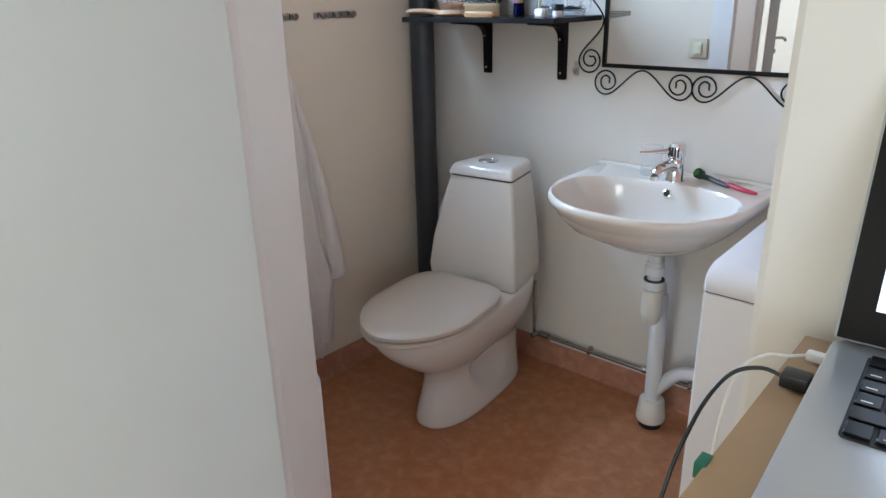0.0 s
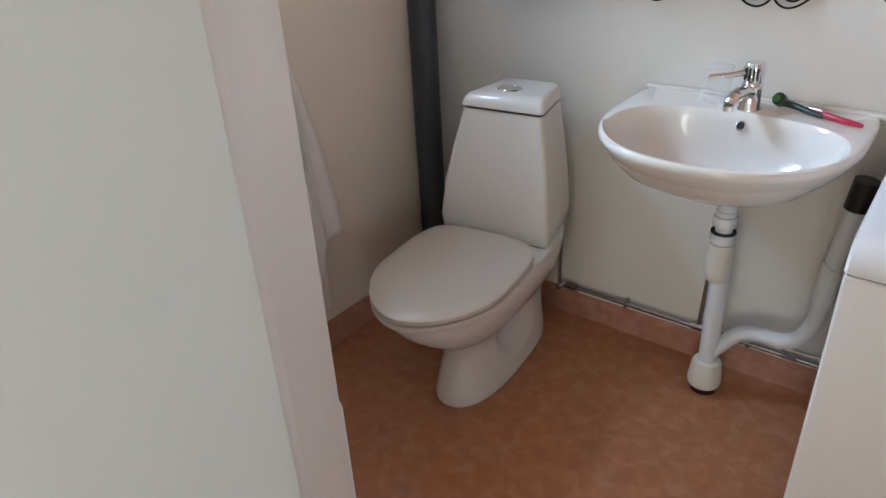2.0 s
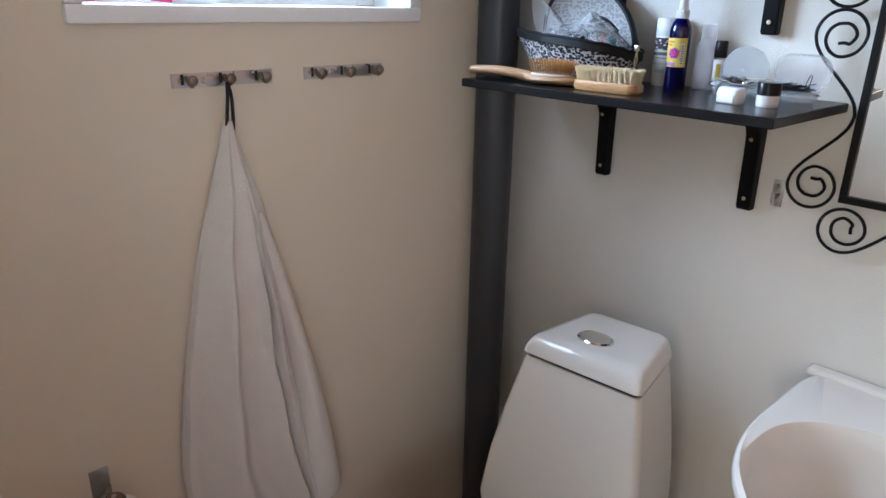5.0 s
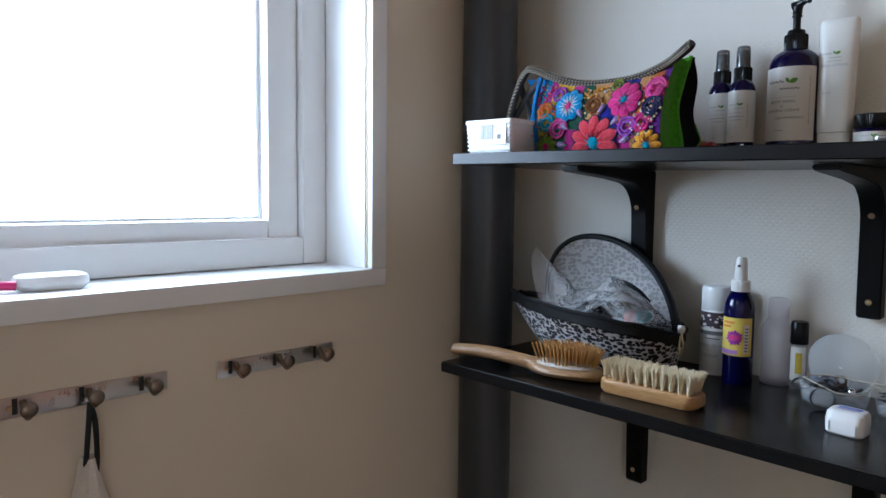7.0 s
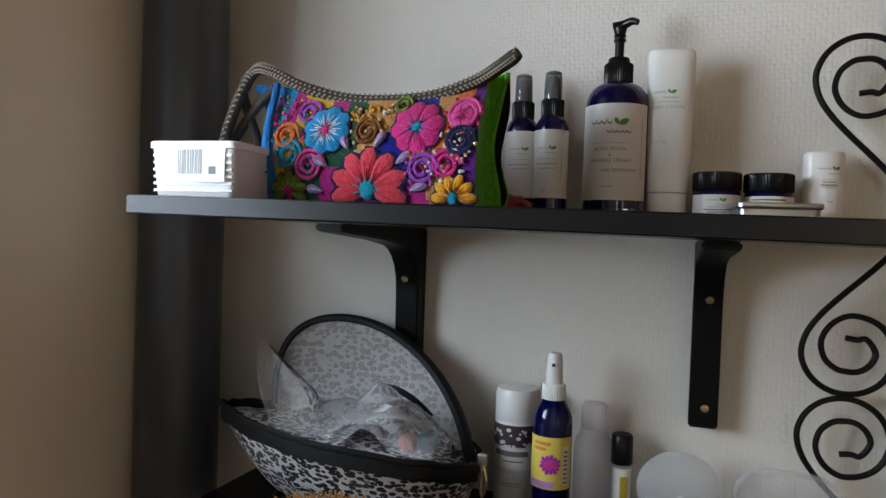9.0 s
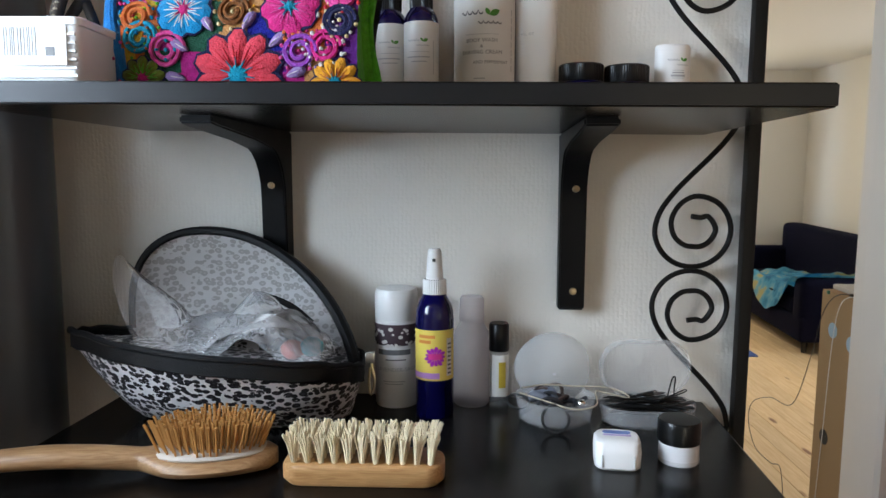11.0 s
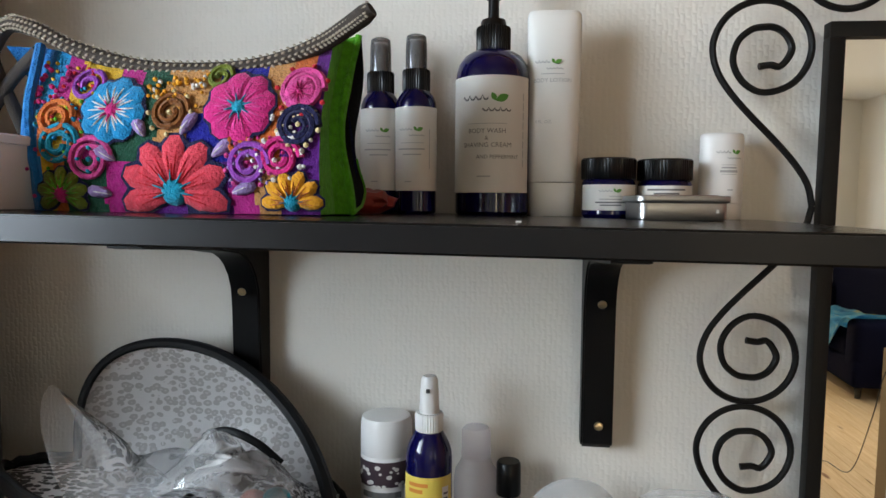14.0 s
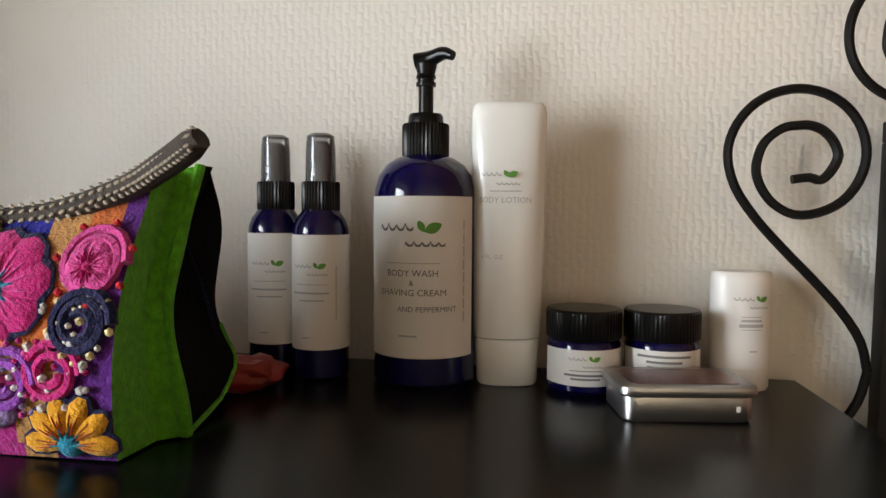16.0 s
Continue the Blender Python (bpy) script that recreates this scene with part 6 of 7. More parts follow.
def hair_brush():
    t = thing("hair_brush", "wooden oval hairbrush with wooden pins", "hairbrush", (-1.416, 1.771, LOW), 14)
    prof = []
    for k in range(31):
        f = k / 30
        x = 0.052 - 0.220 * f
        if x > -0.048:
            w = 0.030 * math.sqrt(max(0.0001, 1 - (x / 0.053) ** 2)) if x > 0 else 0.030 * (1 - 0.62 * (abs(x) / 0.048) ** 2.2)
        else:
            q = (-x - 0.048) / 0.135
            w = 0.0088 + 0.0035 * math.sin(math.pi * min(1, q)) - 0.004 * max(0, q - 0.9) * 10
        prof.append((x, max(w, 0.002)))
    rings = []
    for x, w in prof:
        q = max(0, (-x - 0.03) / 0.15)
        zc, h = 0.0098 + 0.009 * math.sin(min(1, q) * math.pi * 0.8), 0.0095 - 0.002 * min(1, q)
        rings.append([(x, w * math.cos(a), zc + min(h, w * 1.1) * math.sin(a)) for a in [2 * math.pi * k / 18 for k in range(18)]])
    part("body", loft(rings), WOOD, t)
    bm = bmesh.new()
    bmesh.ops.create_uvsphere(bm, u_segments=28, v_segments=12, radius=1)
    bm.transform(Matrix.Translation((0.002, 0, 0.0175)) @ Matrix.Diagonal((0.044, 0.0245, 0.006, 1)))
    part("cushion", bm, RUBBER, t, "off-white rubber cushion")
    bm = bmesh.new()
    rng = random.Random(3)
    for i in range(-9, 10):
        for j in range(-5, 6):
            x, y = 0.002 + i * 0.0046 + (0.0023 if j % 2 else 0), j * 0.0044
            if ((x - 0.002) / 0.041) ** 2 + (y / 0.0225) ** 2 < 1:
                a, b = Vector((x, y, 0.020)), Vector((x * 1.22 + rng.uniform(-0.001, 0.001), y * 1.2 + rng.uniform(-0.001, 0.001), 0.0445 - 0.004 * ((x / 0.045) ** 2) + rng.uniform(-0.001, 0.001)))
                tube([a, a.lerp(b, 0.85), b], 0.0010, 6, bm, radii=[0.0009, 0.0010, 0.0013])
    tagged(part("pin_field", bm, PIN_WOOD, t, "wooden brush pins"), kind="stuff")


def nail_brush():
    t = thing("scrub_brush", "wooden scrub brush with cream bristle tufts", "brush", (-1.293, 1.769, LOW), 2)
    part("block", slab(rounded_rect(0.122, 0.040, 0.014, 8), 0.0005, 0.0165, edge=0.0035), WOOD_DARK, t)
    rng = random.Random(9)
    for j in range(4):
        for i in range(11):
            bm = bmesh.new()
            cx, cy = -0.051 + i * 0.0102, -0.0135 + j * 0.009
            for _ in range(36):
                a, d = rng.uniform(0, 6.283), math.sqrt(rng.random())
                bx, by = cx + d * 0.0016 * math.cos(a), cy + d * 0.0016 * math.sin(a)
                tx = cx + d * 0.0054 * math.cos(a) + cx * 0.05 + rng.uniform(-0.0008, 0.0008)
                ty = cy + d * 0.0053 * math.sin(a) + cy * 0.10 + rng.uniform(-0.0008, 0.0008)
                tz = 0.0405 - 0.003 * d + rng.uniform(-0.0018, 0.0012)
                tube([(bx, by, 0.0155), ((bx + tx) / 2, (by + ty) / 2, 0.030), (tx, ty, tz)], 0.00055, 3, bm)
            part("tuft", bm, BRISTLE, t, smooth=False)


def lower_shelf_goods():
    cosmetic_bag()
    hair_brush()
    nail_brush()
    t = thing("deodorant_stick", "white deodorant stick with purple-brown print band", "deodorant", (-1.294, 1.946, LOW), 0)
    r = 0.0215
    part("case", lathe([(r * 0.95, 0), (r, 0.002), (r, 0.086), (r * 0.985, 0.087), (r * 1.0, 0.0875), (r, 0.113), (r * 0.93, 0.1175), (r * 0.6, 0.119)], 40), WHITE_PLASTIC, t)
    part("print_band", wrapped(sheet(-0.030, 0.030, 0.063, 0.084, 24), r, r, 0.0004), plain("purple_brown_ink", (0.055, 0.032, 0.042), 0.5), t, "purple-brown printed band")
    rng = random.Random(5)
    bm = bmesh.new()
    for k in range(46):
        cx, cz, s = rng.uniform(-0.028, 0.028), 0.0625 + rng.random() ** 2 * 0.017, rng.uniform(0.0012, 0.0028)
        bm.faces.new([bm.verts.new((cx + s * math.cos(a), 0, cz + s * 0.8 * math.sin(a))) for a in [2 * math.pi * j / 7 for j in range(7)]])
    part("petal_print", wrapped(bm, r, r, 0.0008), PAPER, t, smooth=False)
    bars(t, [(0, 0.0540, 0.034, 0.0052), (0.002, 0.0485, 0.020, 0.0012)], r, r, INK)
    words(t, "LAVENDER-SAGE", 0.0056, 0.0375, r, r, PALE_INK, 0.12)
    bars(t, [(0, 0.027, 0.022, 0.0009), (0, 0.0245, 0.018, 0.0009)], r, r, PALE_INK)

    t = thing("spray_bottle", "blue spray bottle with yellow flower label", "bottle", (-1.2525, 1.913, LOW), 0)
    r = 0.0182
    part("bottle", lathe([(r * 0.92, 0), (r, 0.002), (r, 0.095), (r * 0.97, 0.102), (r * 0.85, 0.109), (r * 0.66, 0.115), (r * 0.55, 0.119)], 40), COBALT, t)
    part("label", wrapped(sheet(-0.024, 0.024, 0.038, 0.086, 24), r, r, 0.0004), plain("yellow_label_paper", (0.72, 0.56, 0.10), 0.4, 0, 0.06, 60), t, "yellow label with purple flower")
    bm = bmesh.new()
    for k in range(13):
        a = 2 * math.pi * k / 13
        R = 0.0092 + 0.001 * (k % 2)
        bm.faces.new([bm.verts.new((0.002 + R * f * math.cos(a + d), 0, 0.061 + R * f * 0.95 * math.sin(a + d))) for f, d in ((0.15, 0), (0.75, -0.24), (1.0, -0.10), (1.0, 0.10), (0.75, 0.24))])
    part("flower_print", wrapped(bm, r, r, 0.0009), plain("purple_flower_ink", (0.34, 0.02, 0.34), 0.45, 0, 0.3, 200), t, smooth=False)
    bm = sheet(-0.004, 0.008, 0.0585, 0.0640, 6)
    part("flower_heart", wrapped(bm, r, r, 0.0012), plain("pink_flower_ink", (0.62, 0.04, 0.22), 0.45, 0, 0.3, 200), t, smooth=False)
    bm = sheet(-0.022, 0.006, 0.040, 0.0455, 10)
    part("lilac_strip", wrapped(bm, r, r, 0.0009), plain("lilac_ink", (0.45, 0.22, 0.55), 0.45), t, smooth=False)
    bars(t, [(0.016, 0.042, 0.006, 0.036)], r, r, PAPER)
    bars(t, [(0.016, 0.044 + 0.004 * k, 0.004, 0.0018) for k in range(8)], r, r, INK, 0, 0.0012)
    bars(t, [(-0.006, 0.0785, 0.016, 0.003), (-0.008, 0.0735, 0.012, 0.003)], r, r, plain("orange_ink", (0.62, 0.22, 0.03), 0.5))
    part("collar", ribbed(0.0112, 0.118, 0.132, 32), WHITE_PLASTIC, t)
    part("nozzle", lathe([(0.0075, 0.131), (0.0080, 0.133), (0.0072, 0.150), (0.0065, 0.158), (0.0052, 0.161)], 26), WHITE_PLASTIC, t)
    part("spray_hole", box(-0.0015, 0.0015, -0.0085, -0.0066, 0.149, 0.152, 0.0004), DARK, t)

    t = thing("lotion_bottle", "frosted lilac bottle with a pale cap", "bottle", (-1.2185, 1.950, LOW), 0)
    part("bottle", lathe([(0.0165, 0), (0.0182, 0.002), (0.0182, 0.066), (0.0172, 0.074), (0.0135, 0.080), (0.0112, 0.086)], 36), FROST_LILAC, t)
    part("cap", lathe([(0.0122, 0.085), (0.0125, 0.087), (0.0122, 0.107), (0.0105, 0.1095)], 32), FROST_LILAC, t)

    t = thing("roll_on_bottle", "slim glass roll-on bottle with black cap", "bottle", (-1.191, 1.946, LOW), 0)
    part("glass", lathe([(0.0092, 0), (0.0100, 0.0012), (0.0100, 0.054), (0.0085, 0.058)], 28), TUMBLER, t)
    part("label", wrapped(sheet(-0.007, 0.012, 0.011, 0.053, 14), 0.0101, 0.0101, 0.0003), PAPER, t)
    part("label_patch", wrapped(sheet(0.000, 0.007, 0.020, 0.046, 8), 0.0101, 0.0101, 0.0007), plain("mustard_ink", (0.50, 0.36, 0.03), 0.5, 0, 0.4, 200), t, "mustard yellow print")
    part("cap", lathe([(0.0098, 0.056), (0.0104, 0.057), (0.0100, 0.082), (0.0088, 0.0838)], 28), BLACK_CAP, t)

    # two hinged clear cases
    t = thing("round_case", "open frosted round case full of hair ties", "case", (-1.138, 1.908, LOW), 6)
    part("tray", lathe([(0.030, 0), (0.0335, 0.003), (0.0365, 0.020), (0.0375, 0.0235), (0.0360, 0.0235), (0.0345, 0.020), (0.0315, 0.004), (0.002, 0.003)], 40), FROST, t)
    lid = part("lid", lathe([(0.0375, 0), (0.0365, 0.006), (0.0345, 0.013), (0.030, 0.0155), (0.002, 0.016), (0.002, 0.0148), (0.029, 0.0142), (0.0335, 0.012), (0.0357, 0.005), (0.0365, 0.0)], 40), FROST, t)
    lid.matrix_local = pose(0.002, 0.030, 0.042, 100, 0, 0) @ Matrix.Diagonal((1.0, 0.98, 1, 1))
    rng = random.Random(8)
    for k in range(7):
        cx, cy, R = rng.uniform(-0.014, 0.014), rng.uniform(-0.014, 0.014), rng.uniform(0.009, 0.016)
        pts = [(cx + R * math.cos(a), cy + R * math.sin(a) * 0.8, 0.017 + 0.004 * k / 3 + 0.004 * math.sin(a * 2 + k)) for a in [2 * math.pi * j / 20 for j in range(20)]]
        h = thing("hair_tie", "dark elastic hair tie in the round case", "hair tie", (-1.138, 1.908, LOW), 6, group="hair ties")
        part("band", tube(pts, 0.0016, 6, closed=True), plain("dark_elastic", (0.02, 0.02, 0.024), 0.75) if k % 3 else plain("brown_elastic", (0.05, 0.028, 0.02), 0.75), h)
    for cx, cy, R, tilt in ((-0.035, 0.002, 0.010, 0.4), (-0.006, -0.035, 0.012, 1.15)):
        pts = []
        for a in [2 * math.pi * j / 22 for j in range(22)]:
            p = Vector((R * math.cos(a), R * math.sin(a) * math.cos(tilt), R * math.sin(a) * math.sin(tilt)))
            pts.append((cx + p.x, cy + p.y, 0.017 + p.z if cy > -0.03 else 0.0125 + p.z))
        h = thing("hair_tie", "black elastic hair tie hanging over the case rim", "hair tie", (-1.138, 1.908, LOW), 6, group="hair ties")
        part("band", tube(pts, 0.0013, 6, closed=True), plain("black_elastic", (0.012, 0.012, 0.012), 0.7), h)
    h = thing("grey_scrunchie", "grey-blue fabric hair tie", "hair tie", (-1.138, 1.908, LOW), 6)
    part("band", tube([(-0.012 + 0.010 * math.cos(a), -0.002 + 0.008 * math.sin(a), 0.023 + 0.003 * math.sin(2 * a)) for a in [2 * math.pi * j / 18 for j in range(18)]], 0.0044, 8, closed=True), plain("grey_blue_cloth", (0.13, 0.14, 0.17), 0.85, 0, 0.3, 200), h)
    h = thing("silver_bead", "small shiny metal bead among hair ties", "bead", (-1.138, 1.908, LOW), 6)
    bm = bmesh.new()
    bmesh.ops.create_uvsphere(bm, u_segments=14, v_segments=9, radius=0.0045)
    bm.transform(Matrix.Translation((0.020, -0.022, 0.022)))
    part("bead", bm, CHROME, h)
    h = thing("cord_necklace", "thin beige cord lying over both cases", "cord", (-1.138, 1.908, LOW), 6)
    part("cord", tube(curve_points([(-0.034, 0.0, 0.026), (-0.015, -0.022, 0.0255), (0.010, -0.037, 0.022), (0.032, -0.028, 0.0225), (0.037, -0.006, 0.028), (0.045, -0.005, 0.027), (0.066, -0.014, 0.0245), (0.060, -0.004, 0.028), (0.045, 0.002, 0.030), (0.020, 0.012, 0.028), (-0.008, 0.014, 0.029), (-0.030, 0.008, 0.028)], 6), 0.0007, 6), plain("beige_cord", (0.42, 0.36, 0.26), 0.8), h)

    t = thing("oval_case", "open frosted oval case full of hairpins", "case", (-1.053, 1.908, LOW), 0)
    o = rounded_rect(0.088, 0.056, 0.026, 8)
    rr = [[(x * s, y * s, z) for x, y in o] for s, z in ((0.86, 0), (0.93, 0.002), (1.0, 0.017), (1.0, 0.0185), (0.96, 0.0185), (0.94, 0.016), (0.88, 0.003))]
    part("tray", loft(rr), FROST, t)
    rr = [[(x * s, y * s, z) for x, y in o] for s, z in ((1.0, 0), (1.0, 0.004), (0.95, 0.0065), (0.92, 0.006), (0.96, 0.003), (0.97, 0))]
    lid = part("lid", loft(rr), FROST, t)
    lid.matrix_local = pose(0.004, 0.034, 0.0435, 98, 0, 0)
    for k in range(46):
        L = rng.uniform(0.034, 0.052)
        hp = thing("hair_pin", "black wire hairpin in the oval case", "hairpin", (-1.053 + rng.uniform(-0.018, 0.020), 1.903 + rng.uniform(-0.014, 0.014), LOW + 0.012 + rng.random() * 0.012), rng.gauss(0, 16), group="hairpins")
        a = rng.uniform(-0.05, 0.12)
        part("wire", tube(curve_points([(-L / 2, -0.002, 0), (0, -0.0026, 0.001 + a * 0.01), (L / 2 - 0.003, -0.002, a * 0.05), (L / 2, 0, a * 0.06), (L / 2 - 0.003, 0.002, a * 0.05), (0, 0.0014, 0.001), (-L / 2 + 0.004, 0.0022, 0)], 4), 0.0006, 5), BLACK_CAP, hp)
    hp = thing("hair_pin", "black wire hairpin standing up in the case", "hairpin", (-1.030, 1.915, LOW + 0.022), 20, group="hairpins")
    part("wire", tube(curve_points([(-0.004, 0, -0.006), (-0.001, 0, 0.008), (0.002, 0, 0.018), (0.005, 0, 0.018), (0.004, 0, 0.008), (0.004, 0, -0.004)], 5), 0.0007, 6), BLACK_CAP, hp)

    t = thing("floss_box", "white dental floss box with printed top", "floss box", (-1.0975, 1.808, LOW), -4)
    part("case", loft([[(x, y, z) for x, y in rounded_rect(w, d, 0.008, 6, 0, cy)] for z, w, d, cy in ((0, 0.033, 0.026, 0), (0.002, 0.0355, 0.030, 0), (0.014, 0.0365, 0.031, 0), (0.021, 0.0355, 0.028, 0.001), (0.0235, 0.032, 0.023, 0.002))]), WHITE_PLASTIC, t)
    part("seam", box(-0.0125, -0.012, -0.0160, -0.0145, 0.003, 0.013), PALE_INK, t)
    part("seam", box(0.012, 0.0125, -0.0160, -0.0145, 0.003, 0.013), PALE_INK, t)
    part("print", slab(rounded_rect(0.022, 0.0065, 0.003, 5, 0, 0.007), 0.0236, 0.0239), plain("blue_print", (0.13, 0.20, 0.50), 0.4), t, "blue printed mark")
    part("print", slab(rounded_rect(0.022, 0.0030, 0.001, 3, 0, 0.0005), 0.0236, 0.0239), plain("lilac_print", (0.50, 0.38, 0.62), 0.4), t, "lilac printed line")
    t = thing("cream_jar", "small clear jar of white cream, black lid", "jar", (-1.0465, 1.819, LOW), 0)
    part("jar", lathe([(0.0150, 0), (0.0160, 0.0015), (0.0160, 0.0165), (0.0145, 0.018)], 36), plain("milky_jar_glass", (0.70, 0.69, 0.70), 0.12), t)
    part("base_rim", lathe([(0.0152, 0.0), (0.0164, 0.001), (0.0164, 0.0035), (0.0160, 0.004)], 36), TUMBLER, t)
    part("lid", lathe([(0.0160, 0.0165), (0.0168, 0.0175), (0.0168, 0.033), (0.0158, 0.0348), (0.010, 0.0352)], 40), BLACK_CAP, t)


def washstand_goods():
    t = thing("drinking_glass", "clear drinking glass standing on the basin", "glass", (-0.752, 1.895, 0.8085))
    part("glass", lathe([(0.028, 0.001), (0.030, 0.004), (0.033, 0.085), (0.0325, 0.0862), (0.0318, 0.085)], 36, cap=False), TUMBLER, t)
    part("foot", lathe([(0.027, 0), (0.0285, 0.002), (0.0285, 0.006), (0.026, 0.007)], 32), TUMBLER, t)
    t = thing("razor", "green and black safety razor on the basin", "razor", (-0.600, 1.905, 0.812), -28)
    part("handle", tube(curve_points([(0.0, 0, 0.012), (0.03, 0, 0.012), (0.07, 0.0, 0.008), (0.105, 0.002, 0.006)], 6), 0.007, 12, radii=[0.009 - 0.0002 * k for k in range(19)]), plain("dark_green_handle", (0.018, 0.035, 0.022), 0.35), t)
    hd = part("head", lathe([(0.012, -0.010), (0.015, -0.008), (0.015, 0.008), (0.012, 0.010)], 24), plain("green_black_head", (0.012, 0.05, 0.02), 0.3), t)
    hd.matrix_local = pose(-0.012, 0, 0.016, 60, 20, 0)
    ring = part("head_ring", lathe([(0.009, 0), (0.009, 0.002), (0.006, 0.002)], 20), plain("bright_green", (0.06, 0.22, 0.05), 0.4), t, "green ring")
    ring.matrix_local = pose(-0.014, -0.009, 0.020, 60, 20, 0)
    t = thing("toothbrush", "pink-red plastic toothbrush on the basin", "toothbrush", (-0.520, 1.872, 0.812), -26)
    part("handle", tube(curve_points([(-0.04, 0.004, 0.008), (0.0, 0, 0.008), (0.06, 0, 0.007), (0.105, 0.004, 0.006)], 6), 0.006, 12, radii=[0.004 + 0.0035 * math.sin(math.pi * k / 18) ** 0.7 for k in range(19)]), plain("raspberry_plastic", (0.42, 0.02, 0.06), 0.3), t)
    part("grip", tube([(-0.045, 0.005, 0.012), (0.01, 0.002, 0.014)], 0.004, 10), STEEL, t)


lower_shelf_goods()
washstand_goods()

# things on the window sill
pz = thing("pink_razor", "pink plastic disposable razor on the window sill", "razor", (-1.745, 1.140, 1.3845), 88)
PINK = plain("bright_pink_plastic", (0.62, 0.03, 0.16), 0.3)
part("handle", tube(curve_points([(-0.035, 0, 0.008), (0.0, 0.002, 0.010), (0.05, 0, 0.009), (0.085, 0, 0.007)], 6), 0.005, 12), PINK, pz)
part("head", box(-0.052, -0.030, -0.018, 0.018, 0.003, 0.016, 0.003), PINK, pz)
part("grip", box(0.028, 0.052, -0.0062, 0.0062, 0.002, 0.0155, 0.003), WHITE_PLASTIC, pz, "white rubber grip")
sp = thing("soap_bar", "white soap bar on the window sill", "soap", (-1.752, 1.262, 1.3845), 90)
part("bar", slab(rounded_rect(0.075, 0.045, 0.018), 0, 0.017, edge=0.006), WHITE_PLASTIC, sp)

# small chip on the shelf edge
tagged(part("paint_chip", box(-1.1820, -1.1792, 1.7198, 1.7212, 1.5452, 1.5460), PAPER), "small pale paint chip on the black shelf", "paint chip")

# ---- living room things ----


def sofa():
    t = thing("sofa", "dark navy fabric sofa against the wall", "sofa", (1.55, -4.58, 0), 4)
    nv = plain("navy_upholstery", (0.0045, 0.005, 0.016), 0.9, 0, 0.3, 30, 0.002, 300, spec=0.06)
    part("base", box(0, 0.70, 0, 1.9, 0.10, 0.30, 0.03, 3), nv, t)
    part("backrest", box(0.52, 0.72, 0.05, 1.85, 0.30, 0.90, 0.07, 4), nv, t)
    for k in range(2):
        part("seat_cushion", box(0.01, 0.54, 0.20 + 0.76 * k, 0.95 + 0.76 * k, 0.29, 0.44, 0.05, 4), nv, t)
    part("armrest", box(0, 0.70, 0.0, 0.20, 0.12, 0.66, 0.07, 4), nv, t)
    part("armrest", box(0, 0.70, 1.70, 1.9, 0.12, 0.60, 0.07, 4), nv, t)
    for x in (0.08, 0.60):
        for y in (0.1, 1.8):
            part("leg", lathe([(0.02, 0), (0.028, 0.10)], 14, centre=(x, y, 0)), BLACK_PLASTIC, t)
    b = thing("blanket", "turquoise and yellow patterned blanket thrown over sofa", "blanket", (1.55, -4.58, 0), 4)
    m, n, l, bs = material("turquoise_patterned_cotton", 0.85)
    v = coords(n, l)
    l.new(ramp(n, l, noise_tex(n, l, v, 7, 2.0), [(0.36, (0.03, 0.20, 0.42)), (0.46, (0.10, 0.42, 0.66)), (0.58, (0.26, 0.55, 0.68)), (0.66, (0.60, 0.55, 0.26))]), bs.inputs["Base Color"])
    bm = bmesh.new()
    g = []
    for j in range(25):
        row = []
        for i in range(25):
            u, w = i / 24, j / 24
            x, y = -0.035 + 0.60 * u, 0.55 + 1.30 * w
            z = 0.455 + 0.16 * max(0, w - 0.72) / 0.28 + 0.05 * noise.noise(Vector((u * 5, w * 6, 0))) + 0.03
            if u < 0.12:
                z -= (0.12 - u) * (1.1 + 0.9 * math.sin(w * 7 + 4.2))
            row.append(bm.verts.new((x, y, z)))
        g.append(row)
    for j in range(24):
        for i in range(24):
            bm.faces.new((g[j][i], g[j][i + 1], g[j + 1][i + 1], g[j + 1][i]))
    bmesh.ops.solidify(bm, geom=bm.faces[:], thickness=0.012)
    part("cloth", bm, m, b)


def cardboard_box():
    t = thing("cardboard_box", "tall brown moving box with round hand holes", "cardboard box", (0.0, 0.285, 0))
    W, D, Hh = 0.46, 0.24, 1.075
    part("carton", box(0, W, 0, D, 0.0, Hh - 0.006, 0.003), CARDBOARD, t)
    part("top_flap", box(0.001, W / 2 - 0.001, 0.0, D, Hh - 0.006, Hh, 0.002), CARDBOARD, t)
    part("top_flap", box(W / 2 + 0.001, W - 0.001, 0.0, D, Hh - 0.006, Hh, 0.002), CARDBOARD, t)
    for y, z in ((0.08, 0.95), (0.19, 0.93), (0.07, 0.58)):
        h = part("hand_hole", lathe([(0.026, 0), (0.026, 0.002)], 22), plain("pale_blue_card", (0.35, 0.50, 0.62), 0.6) if z > 0.9 and y < 0.2 else DARK, t)
        h.matrix_local = pose(-0.0012, y, z, 0, 90, 0)
    part("green_tab", box(-0.004, 0.003, 0.033, 0.046, Hh - 0.010, Hh + 0.001, 0.001), plain("green_tape", (0.015, 0.13, 0.075), 0.4), t, "scrap of green tape")


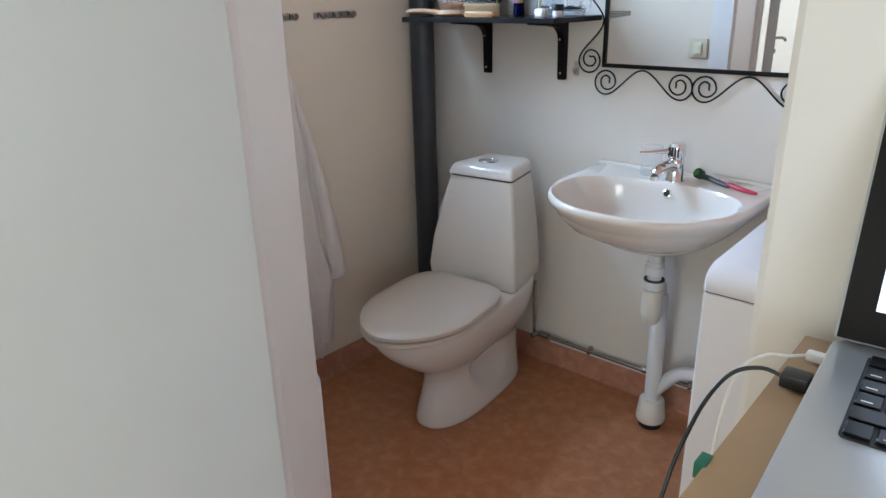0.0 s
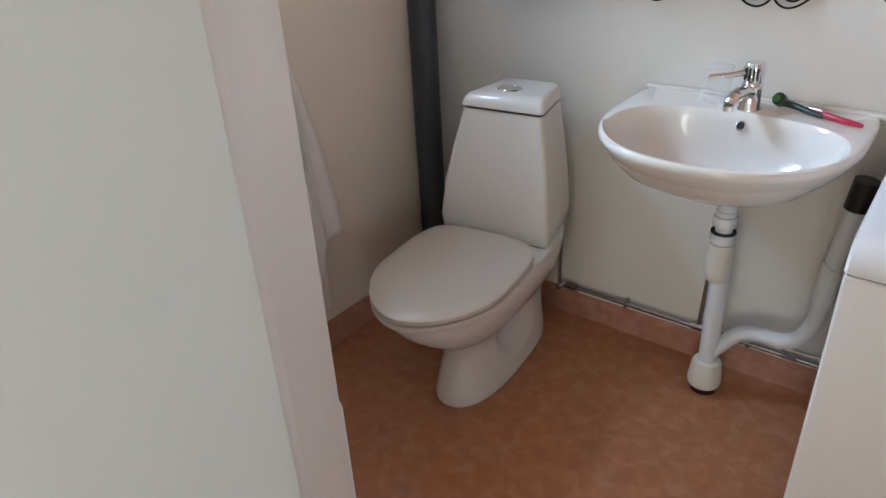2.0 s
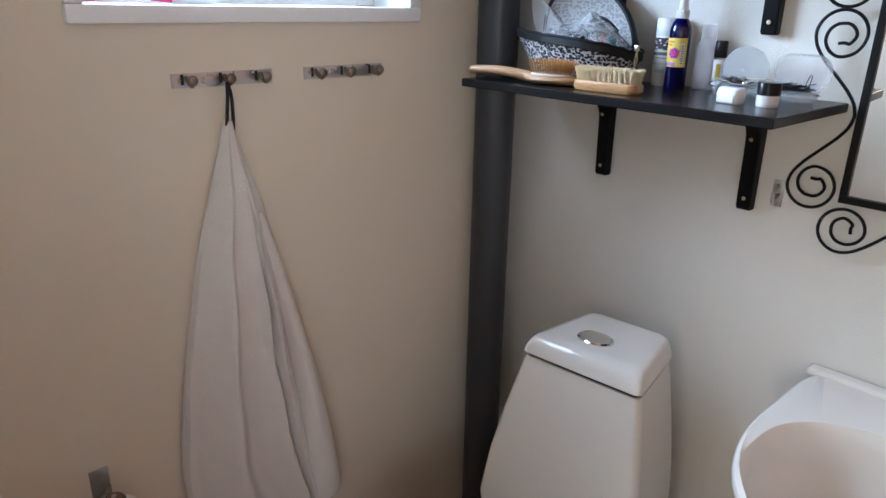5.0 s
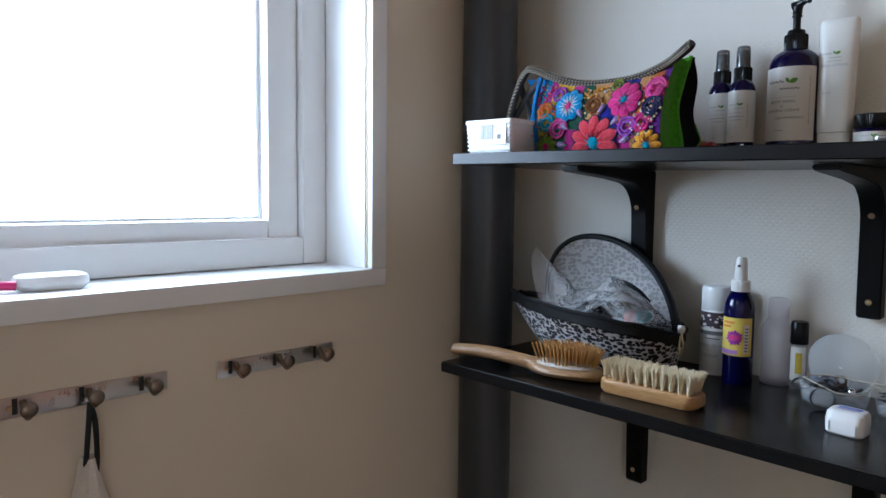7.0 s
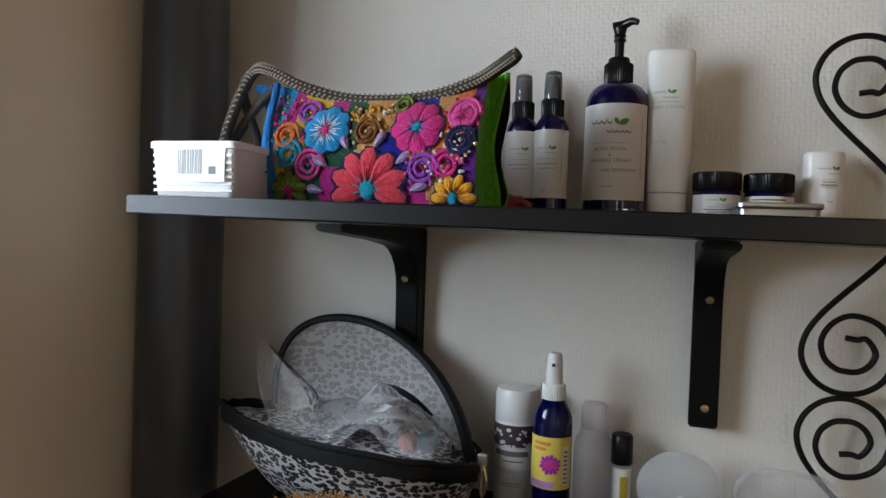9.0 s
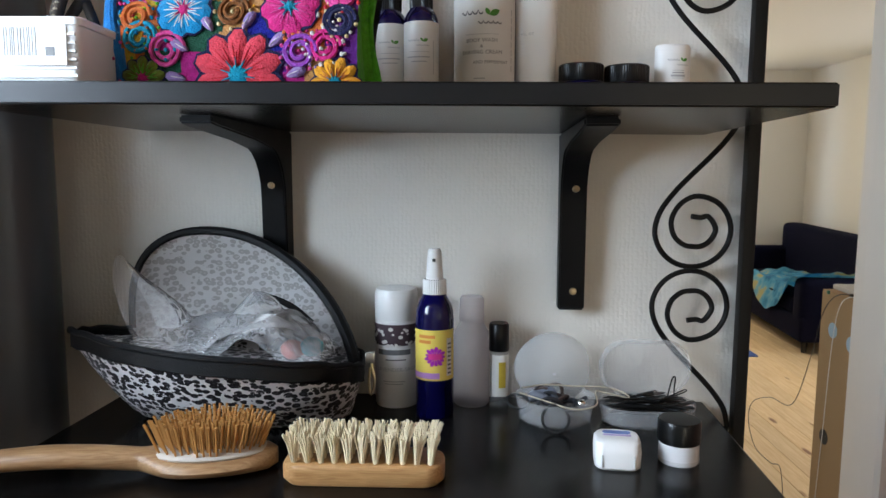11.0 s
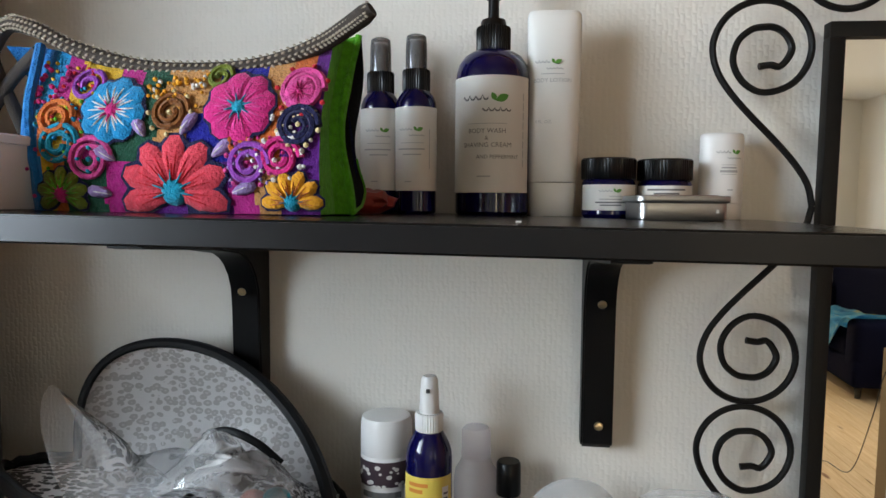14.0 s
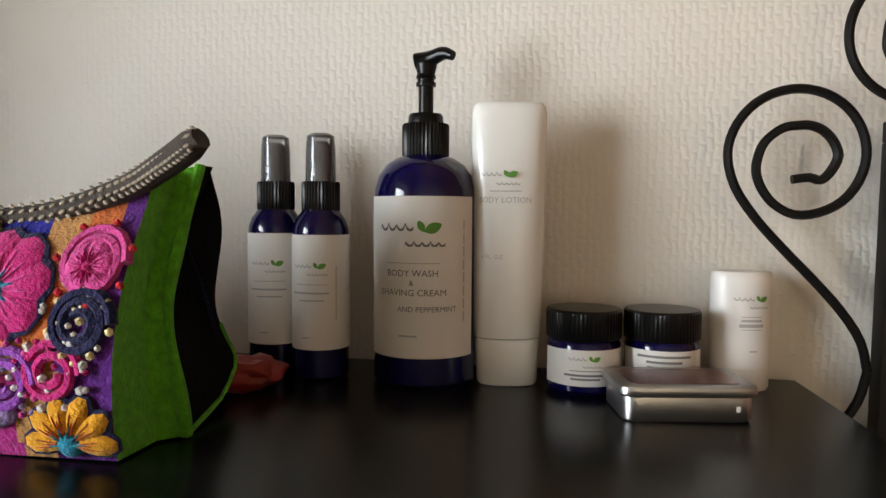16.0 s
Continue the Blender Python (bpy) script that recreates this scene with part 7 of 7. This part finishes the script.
def laptop():
    t = thing("laptop", "silver laptop open on the cardboard box", "laptop", (0.024, 0.502, 1.0755), 3)
    al = plain("anodised_aluminium", (0.52, 0.53, 0.54), 0.38, 0.8, 0.03, 30)
    part("base", slab(rounded_rect(0.325, 0.227, 0.012, 6, 0.1625, -0.1135), 0, 0.015, edge=0.002), al, t)
    part("key_well", slab(rounded_rect(0.276, 0.112, 0.004, 4, 0.1625, -0.076), 0.0150, 0.0154), DARK, t)
    rng = random.Random(2)
    for row in range(6):
        x = 0.0265
        widths = [0.0165] * 14 if row else [0.0180] * 13
        if row == 4:
            widths = [0.027] + [0.0165] * 11 + [0.027]
        if row == 5:
            widths = [0.0165, 0.0165, 0.0165, 0.020, 0.092, 0.020, 0.0165, 0.0165, 0.0165]
        for w in widths:
            if x + w > 0.2995:
                break
            part("key", box(x, x + w - 0.0022, -0.0365 - 0.0185 * row, -0.0210 - 0.0185 * row, 0.0156, 0.0176, 0.0006, 1), BLACK_CAP, t)
            if rng.random() < 0.8:
                part("key_mark", box(x + 0.003, x + min(w, 0.0165) - 0.007, -0.0330 - 0.0185 * row, -0.0318 - 0.0185 * row, 0.0177, 0.0178), PAPER, t)
            x += w
    part("trackpad", slab(rounded_rect(0.105, 0.070, 0.004, 4, 0.1625, -0.182), 0.0150, 0.0153), al, t)
    scr = part("screen", box(0, 0.325, 0, 0.007, 0, 0.215, 0.003, 3), al, t)
    scr.matrix_local = pose(0, -0.006, 0.016, -14, 0, 0)
    part("bezel", box(0.002, 0.323, -0.0012, 0.001, 0.002, 0.213, 0.0005), BLACK_CAP, scr, "glossy black bezel")
    em = bpy.data.materials.new("lit_screen")
    em.use_nodes = True
    e = em.node_tree.nodes["Principled BSDF"]
    e.inputs["Emission Color"].default_value, e.inputs["Emission Strength"].default_value = (0.95, 0.97, 1.0, 1), 1.0
    part("display", box(0.022, 0.303, -0.0018, -0.0013, 0.026, 0.200), em, scr, "lit white display")
    c = thing("power_cable", "black power cable hanging from the laptop", "cable", (0, 0, 0))
    part("plug", box(0.008, 0.026, 0.430, 0.446, 1.0765, 1.0865, 0.002), BLACK_PLASTIC, c)
    part("cord", tube(curve_points([(0.012, 0.437, 1.081), (-0.006, 0.434, 1.084), (-0.022, 0.418, 1.078), (-0.032, 0.390, 1.05), (-0.038, 0.36, 0.99), (-0.036, 0.31, 0.85), (-0.034, 0.20, 0.64), (-0.03, 0.02, 0.60), (-0.03, -0.13, 0.53), (-0.03, -0.165, 0.44), (-0.03, -0.09, 0.355), (-0.03, 0.05, 0.35), (-0.028, 0.13, 0.36), (-0.03, 0.16, 0.2), (-0.05, 0.1, 0.006), (0.1, -0.1, 0.006)], 8), 0.0015, 10), BLACK_PLASTIC, c)
    c = thing("white_cable", "thin white charging cable beside the laptop", "cable", (0, 0, 0))
    part("plug", box(0.012, 0.030, 0.478, 0.486, 1.0765, 1.0835, 0.002), WHITE_PLASTIC, c)
    part("cord", tube(curve_points([(0.014, 0.482, 1.080), (0.004, 0.470, 1.081), (-0.012, 0.462, 1.079), (-0.026, 0.452, 1.06), (-0.028, 0.43, 1.0), (-0.022, 0.40, 0.85), (-0.012, 0.36, 0.5), (-0.02, 0.32, 0.006), (0.05, 0.05, 0.006)], 8), 0.0012, 8), WHITE_PLASTIC, c)


sofa()
cardboard_box()
laptop()
mat = thing("floor_mat", "thin blue mat on the pine floor", "mat", (0.82, -3.24, 0.0))
part("sheet", slab(rounded_rect(0.55, 1.2, 0.02), 0.001, 0.007, edge=0.001), plain("blue_mat_foam", (0.05, 0.10, 0.34), 0.8, 0, 0.1, 20), mat)

# ---- floorboards ----
room_floor = bpy.data.objects["floor_room"]
bw, bl = 0.118, 5.36
plank = box(-bw / 2 + 0.0012, bw / 2 - 0.0012, -bl / 2, bl / 2, -0.018, 0.0, 0.0015, 1)
me = bpy.data.meshes.new("plank")
plank.to_mesh(me)
plank.free()
me.materials.append(PINE)
for k in range(33):
    p = new("plank", me)
    p.parent = room_floor
    p.location = (-1.44 + bw / 2 + k * bw, 0.555 - bl / 2, 0)
